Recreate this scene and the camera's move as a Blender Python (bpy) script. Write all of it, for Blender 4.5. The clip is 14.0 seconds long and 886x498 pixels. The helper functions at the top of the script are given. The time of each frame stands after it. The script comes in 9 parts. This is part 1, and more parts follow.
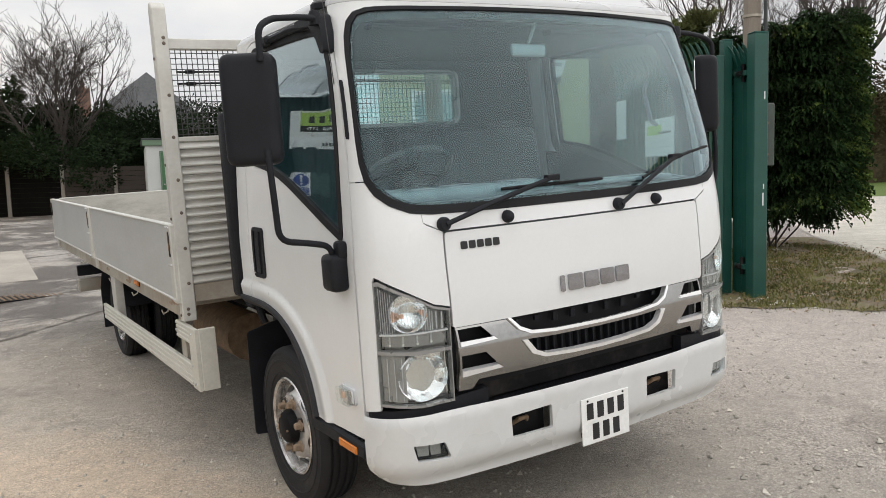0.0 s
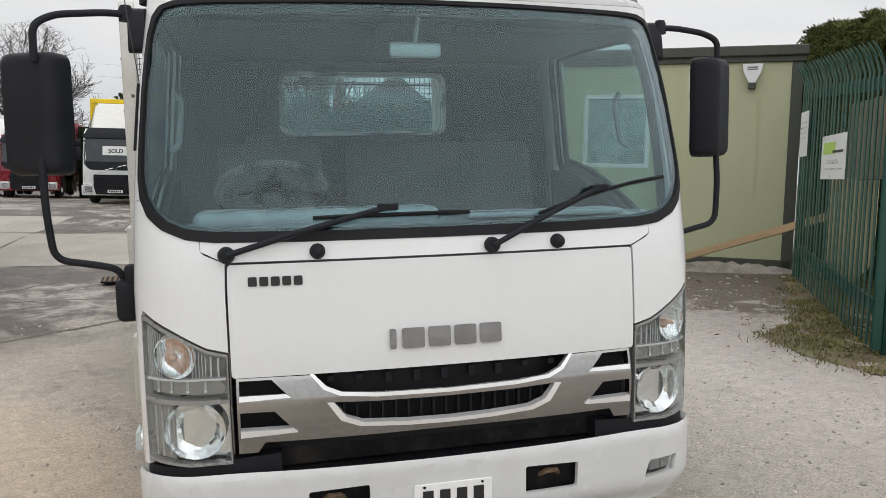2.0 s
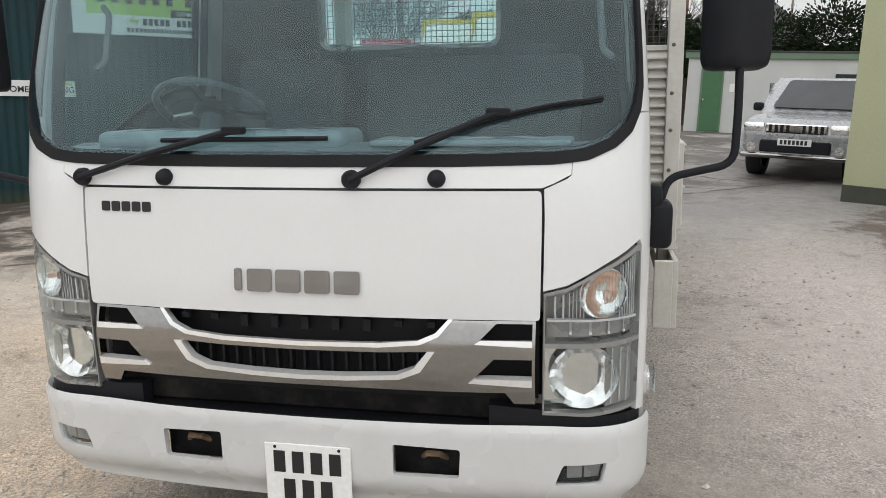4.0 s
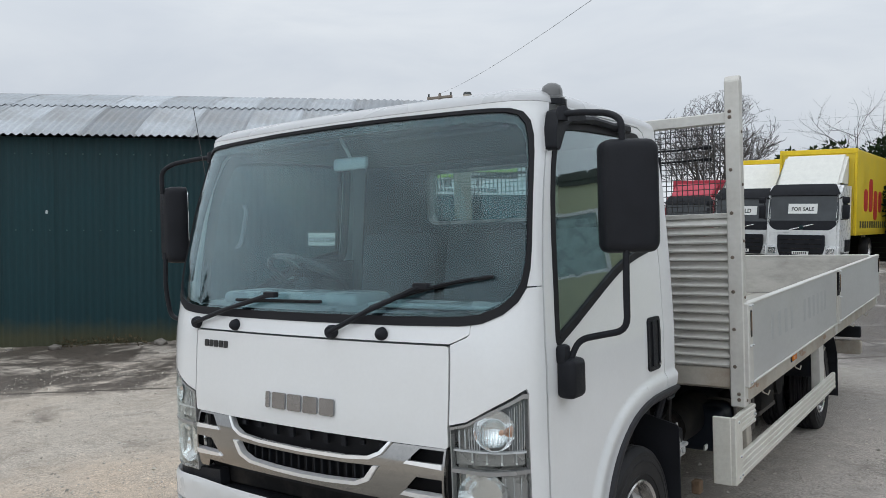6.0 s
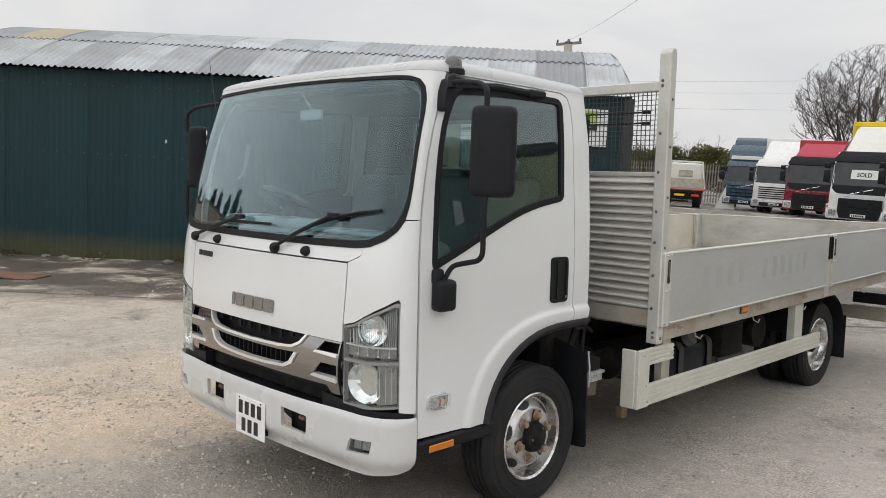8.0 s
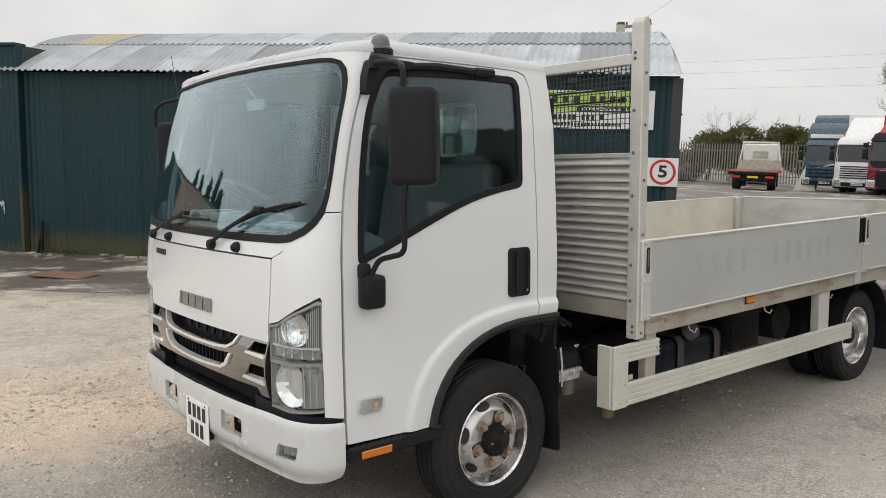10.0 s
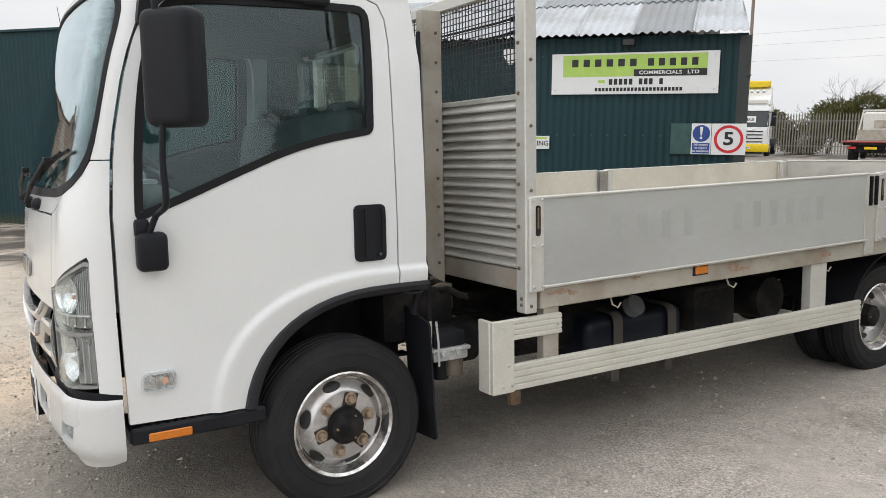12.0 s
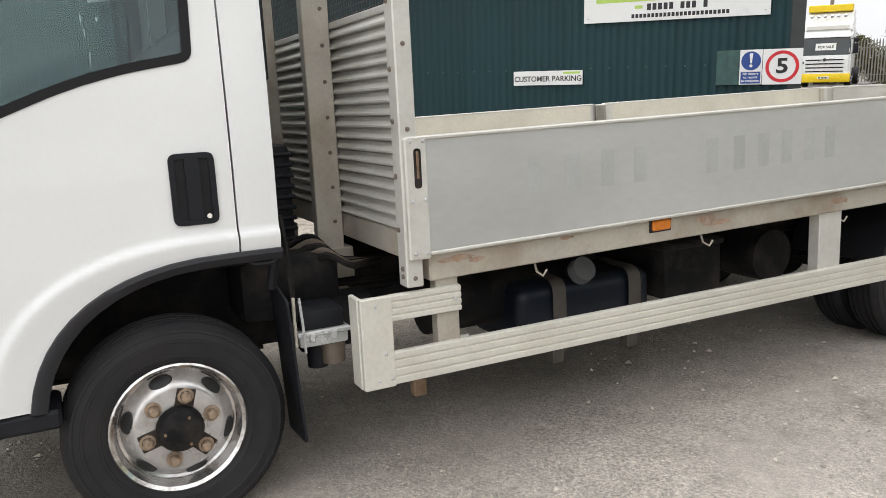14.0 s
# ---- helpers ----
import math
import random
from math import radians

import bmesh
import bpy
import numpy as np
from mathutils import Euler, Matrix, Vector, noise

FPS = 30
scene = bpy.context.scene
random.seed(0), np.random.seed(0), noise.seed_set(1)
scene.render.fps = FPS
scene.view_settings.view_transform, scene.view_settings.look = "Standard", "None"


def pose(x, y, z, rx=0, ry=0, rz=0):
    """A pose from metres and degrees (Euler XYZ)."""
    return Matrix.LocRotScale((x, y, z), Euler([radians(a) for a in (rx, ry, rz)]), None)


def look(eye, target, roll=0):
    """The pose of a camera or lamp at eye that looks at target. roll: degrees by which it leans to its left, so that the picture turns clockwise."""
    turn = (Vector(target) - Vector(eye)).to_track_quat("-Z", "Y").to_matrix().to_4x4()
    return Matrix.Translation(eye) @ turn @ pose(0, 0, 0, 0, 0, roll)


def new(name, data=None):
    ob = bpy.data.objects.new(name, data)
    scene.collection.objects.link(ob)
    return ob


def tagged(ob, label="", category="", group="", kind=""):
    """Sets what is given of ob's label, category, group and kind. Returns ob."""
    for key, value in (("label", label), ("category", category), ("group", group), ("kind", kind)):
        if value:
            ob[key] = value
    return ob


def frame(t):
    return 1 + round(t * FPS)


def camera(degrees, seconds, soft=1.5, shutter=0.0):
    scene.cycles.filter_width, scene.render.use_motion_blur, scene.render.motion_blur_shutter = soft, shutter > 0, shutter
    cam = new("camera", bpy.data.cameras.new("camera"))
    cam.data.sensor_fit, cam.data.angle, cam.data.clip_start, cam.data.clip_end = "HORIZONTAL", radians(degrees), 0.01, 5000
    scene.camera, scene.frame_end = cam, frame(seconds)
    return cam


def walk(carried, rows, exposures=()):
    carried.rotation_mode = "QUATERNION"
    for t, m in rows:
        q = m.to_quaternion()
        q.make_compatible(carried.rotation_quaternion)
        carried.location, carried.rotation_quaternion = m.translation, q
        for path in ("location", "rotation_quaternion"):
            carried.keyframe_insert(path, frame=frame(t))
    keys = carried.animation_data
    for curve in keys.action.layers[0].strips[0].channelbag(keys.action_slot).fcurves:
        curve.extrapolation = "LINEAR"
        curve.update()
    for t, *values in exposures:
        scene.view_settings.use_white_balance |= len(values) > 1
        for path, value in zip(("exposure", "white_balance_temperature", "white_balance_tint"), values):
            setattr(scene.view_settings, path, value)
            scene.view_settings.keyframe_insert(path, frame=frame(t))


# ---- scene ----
cam = camera(58.56, 14.0, 0.65)
# The yard falls to one side, so the lorry leans; its own axes are turned by this pose.
LEAN = pose(0, 0, 0, 0, -2.4, 0)
PATH = [
    (0, (-2.357, -2.515, 1.680), (-1.2985, -0.8347, 1.4424), -3.77),
    (0.5, (-1.919, -2.580, 1.684), (-0.9610, -0.8361, 1.4830), -2.99),
    (1, (-1.491, -2.668, 1.694), (-0.6562, -0.8589, 1.5224), -2.26),
    (1.5, (-1.057, -2.631, 1.687), (-0.3897, -0.7531, 1.5240), -1.62),
    (2, (-0.654, -2.606, 1.686), (-0.1756, -0.6750, 1.4795), -1.10),
    (2.2, (-0.505, -2.600, 1.683), (-0.0983, -0.6557, 1.4501), -0.80),
    (4.3, (1.121, -2.085, 1.669), (0.5745, -0.2012, 1.2801), -1.25),
    (4.4, (1.196, -2.060, 1.703), (0.5952, -0.1867, 1.3457), -1.26),
    (4.5, (1.266, -2.045, 1.710), (0.6043, -0.1812, 1.4154), -1.20),
    (4.8, (1.498, -2.010, 1.738), (0.6442, -0.2062, 1.6136), -1.52),
    (5, (1.670, -2.040, 1.752), (0.7157, -0.2821, 1.7425), -1.52),
    (5.5, (2.023, -2.204, 1.788), (0.9466, -0.5181, 1.8303), -1.75),
    (6, (2.399, -2.318, 1.781), (1.2418, -0.6869, 1.7523), -1.56),
    (6.5, (2.786, -2.332, 1.778), (1.5328, -0.7746, 1.7087), -0.28),
    (7, (3.075, -2.423, 1.774), (1.7655, -0.9147, 1.6661), 0.88),
    (7.5, (3.379, -2.373, 1.784), (2.0216, -0.9107, 1.6373), 1.35),
    (7.7, (3.500, -2.325, 1.774), (2.1246, -0.8818, 1.6195), 1.50),
    (9.8, (3.914, -1.707, 1.784), (2.3949, -0.4219, 1.5796), 0.24),
    (10, (3.917, -1.585, 1.762), (2.3839, -0.3158, 1.5706), -0.11),
    (10.5, (4.037, -1.287, 1.756), (2.4665, -0.0625, 1.5731), -0.56),
    (11, (4.178, -0.979, 1.745), (2.5654, 0.1895, 1.5619), -0.80),
    (11.5, (4.213, -0.625, 1.702), (2.5573, 0.4796, 1.5044), -0.85),
    (11.8, (4.224, -0.392, 1.633), (2.5415, 0.6666, 1.4111), -0.83),
    (12, (4.223, -0.232, 1.593), (2.5230, 0.7938, 1.3563), -0.98),
    (12.2, (4.223, -0.104, 1.575), (2.5086, 0.8944, 1.3204), -1.04),
    (12.5, (4.169, 0.077, 1.535), (2.4356, 1.0330, 1.2524), -1.24),
    (13, (4.018, 0.364, 1.497), (2.2581, 1.2575, 1.1724), -1.76),
    (13.5, (3.951, 0.631, 1.483), (2.1788, 1.4865, 1.1287), -2.23),
    (14, (3.909, 0.891, 1.516), (2.1365, 1.7403, 1.1464), -2.78),
]
walk(cam, [(t, LEAN @ look(eye, target, roll)) for t, eye, target, roll in PATH],
     [(0, -0.05, 6450, 10), (2.2, -0.18, 6340, 10), (4.3, -0.08, 6430, 10), (4.8, -0.06, 6540, 10), (5.5, -0.35, 5800, 8), (6.3, -0.30, 5980, 8), (7, -0.26, 6130, 9), (7.7, -0.21, 6380, 10), (10, -0.14, 6500, 10), (11.5, -0.04, 6480, 10), (12.3, 0.15, 6320, 10), (13.2, 0.28, 6400, 10), (14, 0.33, 6420, 10)])

# ---------------- sky and light ----------------
world = bpy.data.worlds.new("overcast")
scene.world = world
world.use_nodes = True
wt = world.node_tree
wt.nodes.clear()


def wn(kind, **kw):
    n = wt.nodes.new(kind)
    for k, v in kw.items():
        n.inputs[k].default_value = v
    return n


w_out = wn("ShaderNodeOutputWorld")
w_bg = wn("ShaderNodeBackground", Strength=1.05)
w_tc = wn("ShaderNodeTexCoord")
w_sep = wn("ShaderNodeSeparateXYZ")
wt.links.new(w_tc.outputs["Generated"], w_sep.inputs[0])
# overcast sky: brighter towards the zenith
w_el = wn("ShaderNodeMapRange")
w_el.inputs["From Min"].default_value, w_el.inputs["From Max"].default_value = 0.0, 1.0
w_el.inputs["To Min"].default_value, w_el.inputs["To Max"].default_value = 0.78, 1.34
wt.links.new(w_sep.outputs["Z"], w_el.inputs["Value"])
w_map = wn("ShaderNodeMapping")
w_map.inputs["Scale"].default_value = (1.6, 1.6, 5.5)
wt.links.new(w_tc.outputs["Generated"], w_map.inputs["Vector"])
w_noise = wn("ShaderNodeTexNoise", Scale=1.9, Detail=7.0, Roughness=0.52, Distortion=0.5)
wt.links.new(w_map.outputs["Vector"], w_noise.inputs["Vector"])
w_cl = wn("ShaderNodeValToRGB")
w_cl.color_ramp.elements[0].position, w_cl.color_ramp.elements[0].color = 0.34, (0.87, 0.878, 0.895, 1)
w_cl.color_ramp.elements[1].position, w_cl.color_ramp.elements[1].color = 0.66, (1.04, 1.025, 1.0, 1)
wt.links.new(w_noise.outputs["Fac"], w_cl.inputs["Fac"])
w_mul = wn("ShaderNodeVectorMath")
w_mul.operation = "SCALE"
wt.links.new(w_cl.outputs["Color"], w_mul.inputs[0])
wt.links.new(w_el.outputs["Result"], w_mul.inputs["Scale"])
# thinner cloud in the quarter where the sun stands
w_dot = wn("ShaderNodeVectorMath")
w_dot.operation = "DOT_PRODUCT"
w_dot.inputs[1].default_value = Vector((0.08, -0.90, 0.42)).normalized()
wt.links.new(w_tc.outputs["Generated"], w_dot.inputs[0])
w_glow = wn("ShaderNodeMapRange")
w_glow.interpolation_type = "SMOOTHSTEP"
w_glow.inputs["From Min"].default_value, w_glow.inputs["From Max"].default_value = 0.1, 1.0
w_glow.inputs["To Min"].default_value, w_glow.inputs["To Max"].default_value = 1.0, 1.30
wt.links.new(w_dot.outputs["Value"], w_glow.inputs["Value"])
w_all = wn("ShaderNodeVectorMath")
w_all.operation = "SCALE"
wt.links.new(w_mul.outputs["Vector"], w_all.inputs[0])
wt.links.new(w_glow.outputs["Result"], w_all.inputs["Scale"])
wt.links.new(w_all.outputs["Vector"], w_bg.inputs["Color"])
wt.links.new(w_bg.outputs["Background"], w_out.inputs["Surface"])

sun = new("sun", bpy.data.lights.new("sun", "SUN"))
sun.data.energy, sun.data.angle, sun.data.color = 0.6, radians(110), (1.0, 0.97, 0.93)
sun.matrix_world = look((2, -6, 21), (0, 0, 0))

# ---------------- materials ----------------
def mat(name, base, rough=0.5, metal=0.0, var=0.12, scale=6.0, grain=60.0, grain_amt=0.05, bump=0.0, bump_scale=80.0,
        dirt=None, dirt_amt=0.0, dirt_scale=3.0, spread=0.0, coat=0.0, stretch=(1, 1, 1), rvar=0.1, spec=0.5, island=None):
    """A surface with two scales of colour variation, roughness variation, optional dirt and fine relief."""
    m = bpy.data.materials.new(name)
    m.use_nodes = True
    nt = m.node_tree
    b = nt.nodes["Principled BSDF"]
    tc = nt.nodes.new("ShaderNodeTexCoord")
    mp = nt.nodes.new("ShaderNodeMapping")
    mp.inputs["Scale"].default_value = stretch
    nt.links.new(tc.outputs["Object"], mp.inputs["Vector"])

    def tex(sc, detail=4.0, rough_=0.55):
        n = nt.nodes.new("ShaderNodeTexNoise")
        n.inputs["Scale"].default_value, n.inputs["Detail"].default_value, n.inputs["Roughness"].default_value = sc, detail, rough_
        nt.links.new(mp.outputs["Vector"], n.inputs["Vector"])
        return n.outputs["Fac"]

    def ramp(src, lo, hi, p0=0.3, p1=0.7):
        r = nt.nodes.new("ShaderNodeMapRange")
        r.inputs["From Min"].default_value, r.inputs["From Max"].default_value = p0, p1
        r.inputs["To Min"].default_value, r.inputs["To Max"].default_value = lo, hi
        nt.links.new(src, r.inputs["Value"])
        return r.outputs["Result"]

    def times(a, c):
        n = nt.nodes.new("ShaderNodeMath")
        n.operation = "MULTIPLY"
        nt.links.new(a, n.inputs[0])
        nt.links.new(c, n.inputs[1])
        return n.outputs[0]

    big = tex(scale)
    k = times(ramp(big, 1 - var, 1 + var), ramp(tex(grain, 3.0), 1 - grain_amt, 1 + grain_amt))
    if island:
        ge = nt.nodes.new("ShaderNodeNewGeometry")
        k = times(k, ramp(ge.outputs["Random Per Island"], island[0], island[1], 0, 1))
    if spread:
        oi = nt.nodes.new("ShaderNodeObjectInfo")
        k = times(k, ramp(oi.outputs["Random"], 1 - spread, 1 + spread, 0, 1))
    sc = nt.nodes.new("ShaderNodeVectorMath")
    sc.operation = "SCALE"
    sc.inputs[0].default_value = base
    nt.links.new(k, sc.inputs["Scale"])
    col = sc.outputs["Vector"]
    if dirt:
        mx = nt.nodes.new("ShaderNodeMix")
        mx.data_type = "RGBA"
        mx.inputs["B"].default_value = (*dirt, 1)
        nt.links.new(ramp(tex(dirt_scale, 6.0, 0.65), 0, dirt_amt, 0.45, 0.72), mx.inputs["Factor"])
        nt.links.new(col, mx.inputs["A"])
        col = mx.outputs["Result"]
    nt.links.new(col, b.inputs["Base Color"])
    nt.links.new(ramp(big, max(0.02, rough - rvar), min(1, rough + rvar)), b.inputs["Roughness"])
    b.inputs["Metallic"].default_value = metal
    b.inputs["Specular IOR Level"].default_value = spec
    b.inputs["Coat Weight"].default_value = coat
    b.inputs["Coat Roughness"].default_value = 0.08
    if bump:
        bp = nt.nodes.new("ShaderNodeBump")
        bp.inputs["Strength"].default_value, bp.inputs["Distance"].default_value = bump, 0.01
        nt.links.new(tex(bump_scale, 4.0), bp.inputs["Height"])
        nt.links.new(bp.outputs["Normal"], b.inputs["Normal"])
    return m


def glass(name, tint, ior=0.04, through_=0.85):
    """A thin pane: clear tint, with gloss that grows towards grazing angles."""
    m = bpy.data.materials.new(name)
    m.use_nodes = True
    nt = m.node_tree
    nt.nodes.clear()
    out = nt.nodes.new("ShaderNodeOutputMaterial")
    tr = nt.nodes.new("ShaderNodeBsdfTransparent")
    tr.inputs["Color"].default_value = (*[c * through_ for c in tint], 1)
    gl = nt.nodes.new("ShaderNodeBsdfGlossy")
    gl.inputs["Color"].default_value, gl.inputs["Roughness"].default_value = (0.88, 0.97, 1, 1), 0.015
    lw = nt.nodes.new("ShaderNodeLayerWeight")
    lw.inputs["Blend"].default_value = 0.5
    pw = nt.nodes.new("ShaderNodeMath")
    pw.operation = "POWER"
    pw.inputs[1].default_value = 2.9
    nt.links.new(lw.outputs["Facing"], pw.inputs[0])
    fr = nt.nodes.new("ShaderNodeMapRange")
    fr.inputs["To Min"].default_value, fr.inputs["To Max"].default_value = ior, 1.0
    nt.links.new(pw.outputs[0], fr.inputs["Value"])
    mx = nt.nodes.new("ShaderNodeMixShader")
    nt.links.new(fr.outputs[0], mx.inputs[0])
    nt.links.new(tr.outputs[0], mx.inputs[1])
    nt.links.new(gl.outputs[0], mx.inputs[2])
    nt.links.new(mx.outputs[0], out.inputs["Surface"])
    return m


M = {}
M["white"] = mat("white_paint", (0.735, 0.745, 0.745), 0.22, var=0.015, scale=2.0, grain_amt=0.01, coat=0.6, dirt=(0.55, 0.53, 0.48), dirt_amt=0.10, dirt_scale=2.2, rvar=0.05)
M["black"] = mat("black_plastic", (0.0155, 0.0165, 0.020), 0.5, spec=0.16, var=0.2, grain=300, grain_amt=0.15, bump=0.15, bump_scale=500)
M["rubber"] = mat("tyre_rubber", (0.0135, 0.0135, 0.0155), 0.65, spec=0.35, var=0.25, scale=5, dirt=(0.06, 0.055, 0.05), dirt_amt=0.25, dirt_scale=4, bump=0.2, bump_scale=90)
M["seal"] = mat("rubber_seal", (0.010, 0.010, 0.012), 0.6, spec=0.25)
M["frit"] = mat("black_glass_border", (0.014, 0.016, 0.018), 0.10, rvar=0.03)
M["chrome"] = mat("chrome", (0.86, 0.86, 0.86), 0.09, 1.0, var=0.03, rvar=0.04)
M["satin"] = mat("satin_grey_metal", (0.36, 0.355, 0.345), 0.10, 1.0, var=0.05, rvar=0.03)
M["lampchrome"] = mat("bright_lamp_chrome", (0.90, 0.90, 0.90), 0.06, 1.0, var=0.03, rvar=0.02)
M["trimgrey"] = mat("charcoal_plastic", (0.022, 0.022, 0.026), 0.5, spec=0.35, var=0.15, grain=300, grain_amt=0.12)
# grey dash top, its base paled to hold some of the sky's sheen
M["dashtop"] = mat("grey_dash_top_with_sheen", (0.34, 0.36, 0.37), 0.28, var=0.08)
M["wheelgrey"] = mat("steering_wheel_plastic", (0.11, 0.115, 0.12), 0.28, var=0.1)
M["bumperwhite"] = mat("bumper_white_paint", (0.62, 0.625, 0.62), 0.28, var=0.02, scale=2.0, grain_amt=0.01, coat=0.4, dirt=(0.42, 0.40, 0.36), dirt_amt=0.25, dirt_scale=2.8)
M["rimbright"] = mat("bright_rim_edge", (0.74, 0.735, 0.73), 0.20, 0.9, var=0.06, dirt=(0.14, 0.09, 0.055), dirt_amt=0.7, dirt_scale=14)
M["lug"] = mat("dark_rusty_lug", (0.030, 0.022, 0.017), 0.7, 0.2, var=0.3, scale=30)
M["rimsteel"] = mat("silver_wheel_paint", (0.58, 0.575, 0.57), 0.24, 0.65, var=0.06, dirt=(0.16, 0.10, 0.06), dirt_amt=0.5, dirt_scale=11)
M["rust"] = mat("rusty_steel", (0.20, 0.135, 0.085), 0.8, 0.2, var=0.35, scale=22, bump=0.5, bump_scale=70)
M["chassis"] = mat("dirty_chassis_black", (0.007, 0.007, 0.008), 0.7, spec=0.2, var=0.3, dirt=(0.07, 0.06, 0.05), dirt_amt=0.5, dirt_scale=6)
M["ruststain"] = mat("thin_rust_stain", (0.34, 0.23, 0.165), 0.8, var=0.3, scale=14, grain=70, grain_amt=0.2, dirt=(0.44, 0.39, 0.33), dirt_amt=0.8, dirt_scale=26)
M["capgrey"] = mat("dull_grey_plastic", (0.13, 0.135, 0.14), 0.5, var=0.1)
M["strapsteel"] = mat("dull_strap_steel", (0.085, 0.075, 0.068), 0.6, 0.2, var=0.25, scale=8)
M["tankblue"] = mat("dark_blue_plastic", (0.0065, 0.010, 0.018), 0.42, spec=0.3, var=0.2)
M["alu"] = mat("weathered_aluminium", (0.61, 0.60, 0.56), 0.46, 0.30, var=0.07, scale=2.5, grain=40, grain_amt=0.04, dirt=(0.34, 0.30, 0.24), dirt_amt=0.35, dirt_scale=2.0, bump=0.06, bump_scale=30)
M["alupan"] = mat("side_panel_aluminium", (0.56, 0.565, 0.555), 0.40, 0.35, var=0.05, scale=1.3, grain=24, grain_amt=0.03, dirt=(0.46, 0.46, 0.44), dirt_amt=0.5, dirt_scale=1.6, stretch=(1, 0.6, 1.6))
M["aluworn"] = mat("stained_aluminium_beam", (0.47, 0.44, 0.38), 0.55, 0.25, var=0.14, scale=3.0, dirt=(0.24, 0.15, 0.08), dirt_amt=0.6, dirt_scale=2.6, bump=0.1)
M["floorply"] = mat("load_floor", (0.37, 0.35, 0.31), 0.6, 0.1, var=0.1, dirt=(0.28, 0.31, 0.25), dirt_amt=0.5, dirt_scale=1.5)
M["lining"] = mat("stained_inner_panel", (0.47, 0.455, 0.42), 0.55, 0.2, var=0.10, scale=1.6, dirt=(0.17, 0.155, 0.135), dirt_amt=0.6, dirt_scale=1.9, stretch=(1, 0.5, 2.5))
M["inside"] = mat("dark_cab_trim", (0.07, 0.075, 0.082), 0.7, var=0.15)
M["dash"] = mat("grey_dashboard", (0.20, 0.215, 0.225), 0.32, var=0.1)
M["seatcloth"] = mat("grey_seat_cloth", (0.10, 0.105, 0.115), 0.9, var=0.15, grain=200, grain_amt=0.2)
M["paper"] = mat("white_paper", (0.78, 0.79, 0.76), 0.7, var=0.03)
M["amber"] = mat("amber_lens", (0.62, 0.185, 0.018), 0.18, var=0.05, bump=0.3, bump_scale=140)
M["reflect"] = mat("lamp_reflector", (0.90, 0.90, 0.90), 0.12, 0.95, var=0.05, bump=0.5, bump_scale=24)
M["bulb"] = mat("bulb_amber_tint", (0.72, 0.42, 0.28), 0.25, 0.1)
# roof paint, a greyer white than the body
M["roofwhite"] = mat("greyer_white_paint", (0.46, 0.465, 0.47), 0.30, var=0.03, scale=2.0, grain_amt=0.02, coat=0.4, dirt=(0.42, 0.41, 0.38), dirt_amt=0.3, dirt_scale=1.6)
M["lampgrey"] = mat("lamp_housing_grey", (0.55, 0.56, 0.56), 0.30, 0.3, var=0.06)
M["numplate"] = mat("plate_white", (0.82, 0.82, 0.80), 0.3, var=0.02)
M["ink"] = mat("black_ink", (0.015, 0.015, 0.016), 0.5)
M["ghost"] = mat("faded_letter_trace", (0.50, 0.51, 0.505), 0.42, 0.35, var=0.10, scale=5, grain_amt=0.04)
M["boltsteel"] = mat("dull_bolt_steel", (0.16, 0.13, 0.105), 0.6, 0.4, var=0.2)
M["bezelgrey"] = mat("lamp_bezel_grey", (0.30, 0.30, 0.295), 0.30, 0.35, var=0.06)
M["facet"] = mat("faceted_reflector", (0.88, 0.89, 0.90), 0.10, 0.9, var=0.05, bump=0.8, bump_scale=38, stretch=(1, 1, 0.3))
# polished trim; its part-white base paints in the sky's reflection
M["polish"] = mat("sky_bright_polished_trim", (0.92, 0.92, 0.92), 0.14, 0.55, var=0.03)
M["nutrust"] = mat("rusty_nut", (0.29, 0.215, 0.15), 0.7, 0.2, var=0.3, scale=30)
M["rib"] = mat("ribbed_clear_plastic", (0.62, 0.63, 0.64), 0.15, 0.1, var=0.04)
M["beacon"] = mat("smoked_lens", (0.10, 0.10, 0.10), 0.15, var=0.05, coat=0.4)
M["screen"] = glass("windscreen_glass", (0.80, 0.915, 0.93), 0.036, 0.98)
M["tint"] = glass("tinted_window_glass", (0.87, 0.94, 0.93), 0.045, 0.96)
M["badge"] = mat("dark_chrome_badge", (0.33, 0.33, 0.34), 0.22, 0.95, var=0.1)
M["lampback"] = mat("lamp_housing_grey", (0.34, 0.335, 0.325), 0.30, 0.45, var=0.08, bump=0.2, bump_scale=60)
M["lens"] = glass("clear_lamp_lens", (0.97, 0.98, 0.98), 0.03, 0.98)
M["mirror"] = mat("mirror_glass", (0.9, 0.9, 0.9), 0.02, 1.0, var=0.01, rvar=0.01)
M["wire"] = mat("galvanised_wire", (0.07, 0.07, 0.07), 0.55, 0.5)

# ---------------- mesh helpers ----------------
def mesh_of(name, bm, material, smooth=None):
    me = bpy.data.meshes.new(name)
    bm.to_mesh(me)
    bm.free()
    me.materials.append(material)
    if smooth is not None:
        me.shade_smooth()
        me.set_sharp_from_angle(angle=radians(smooth))
    return me


def part(name, bm, material, parent, label="", smooth=None):
    """Links a bmesh as one mesh object under a thing or a part."""
    ob = new(name, mesh_of(name, bm, material, smooth))
    ob.parent = parent
    if label:
        ob["label"] = label
    if material.name in ("windscreen_glass", "tinted_window_glass", "clear_lamp_lens"):
        ob.visible_shadow = False
    return ob


def thing(name, label, category, m=Matrix(), group="", kind=""):
    return tagged(_place(new(name), m), label, category, group, kind)


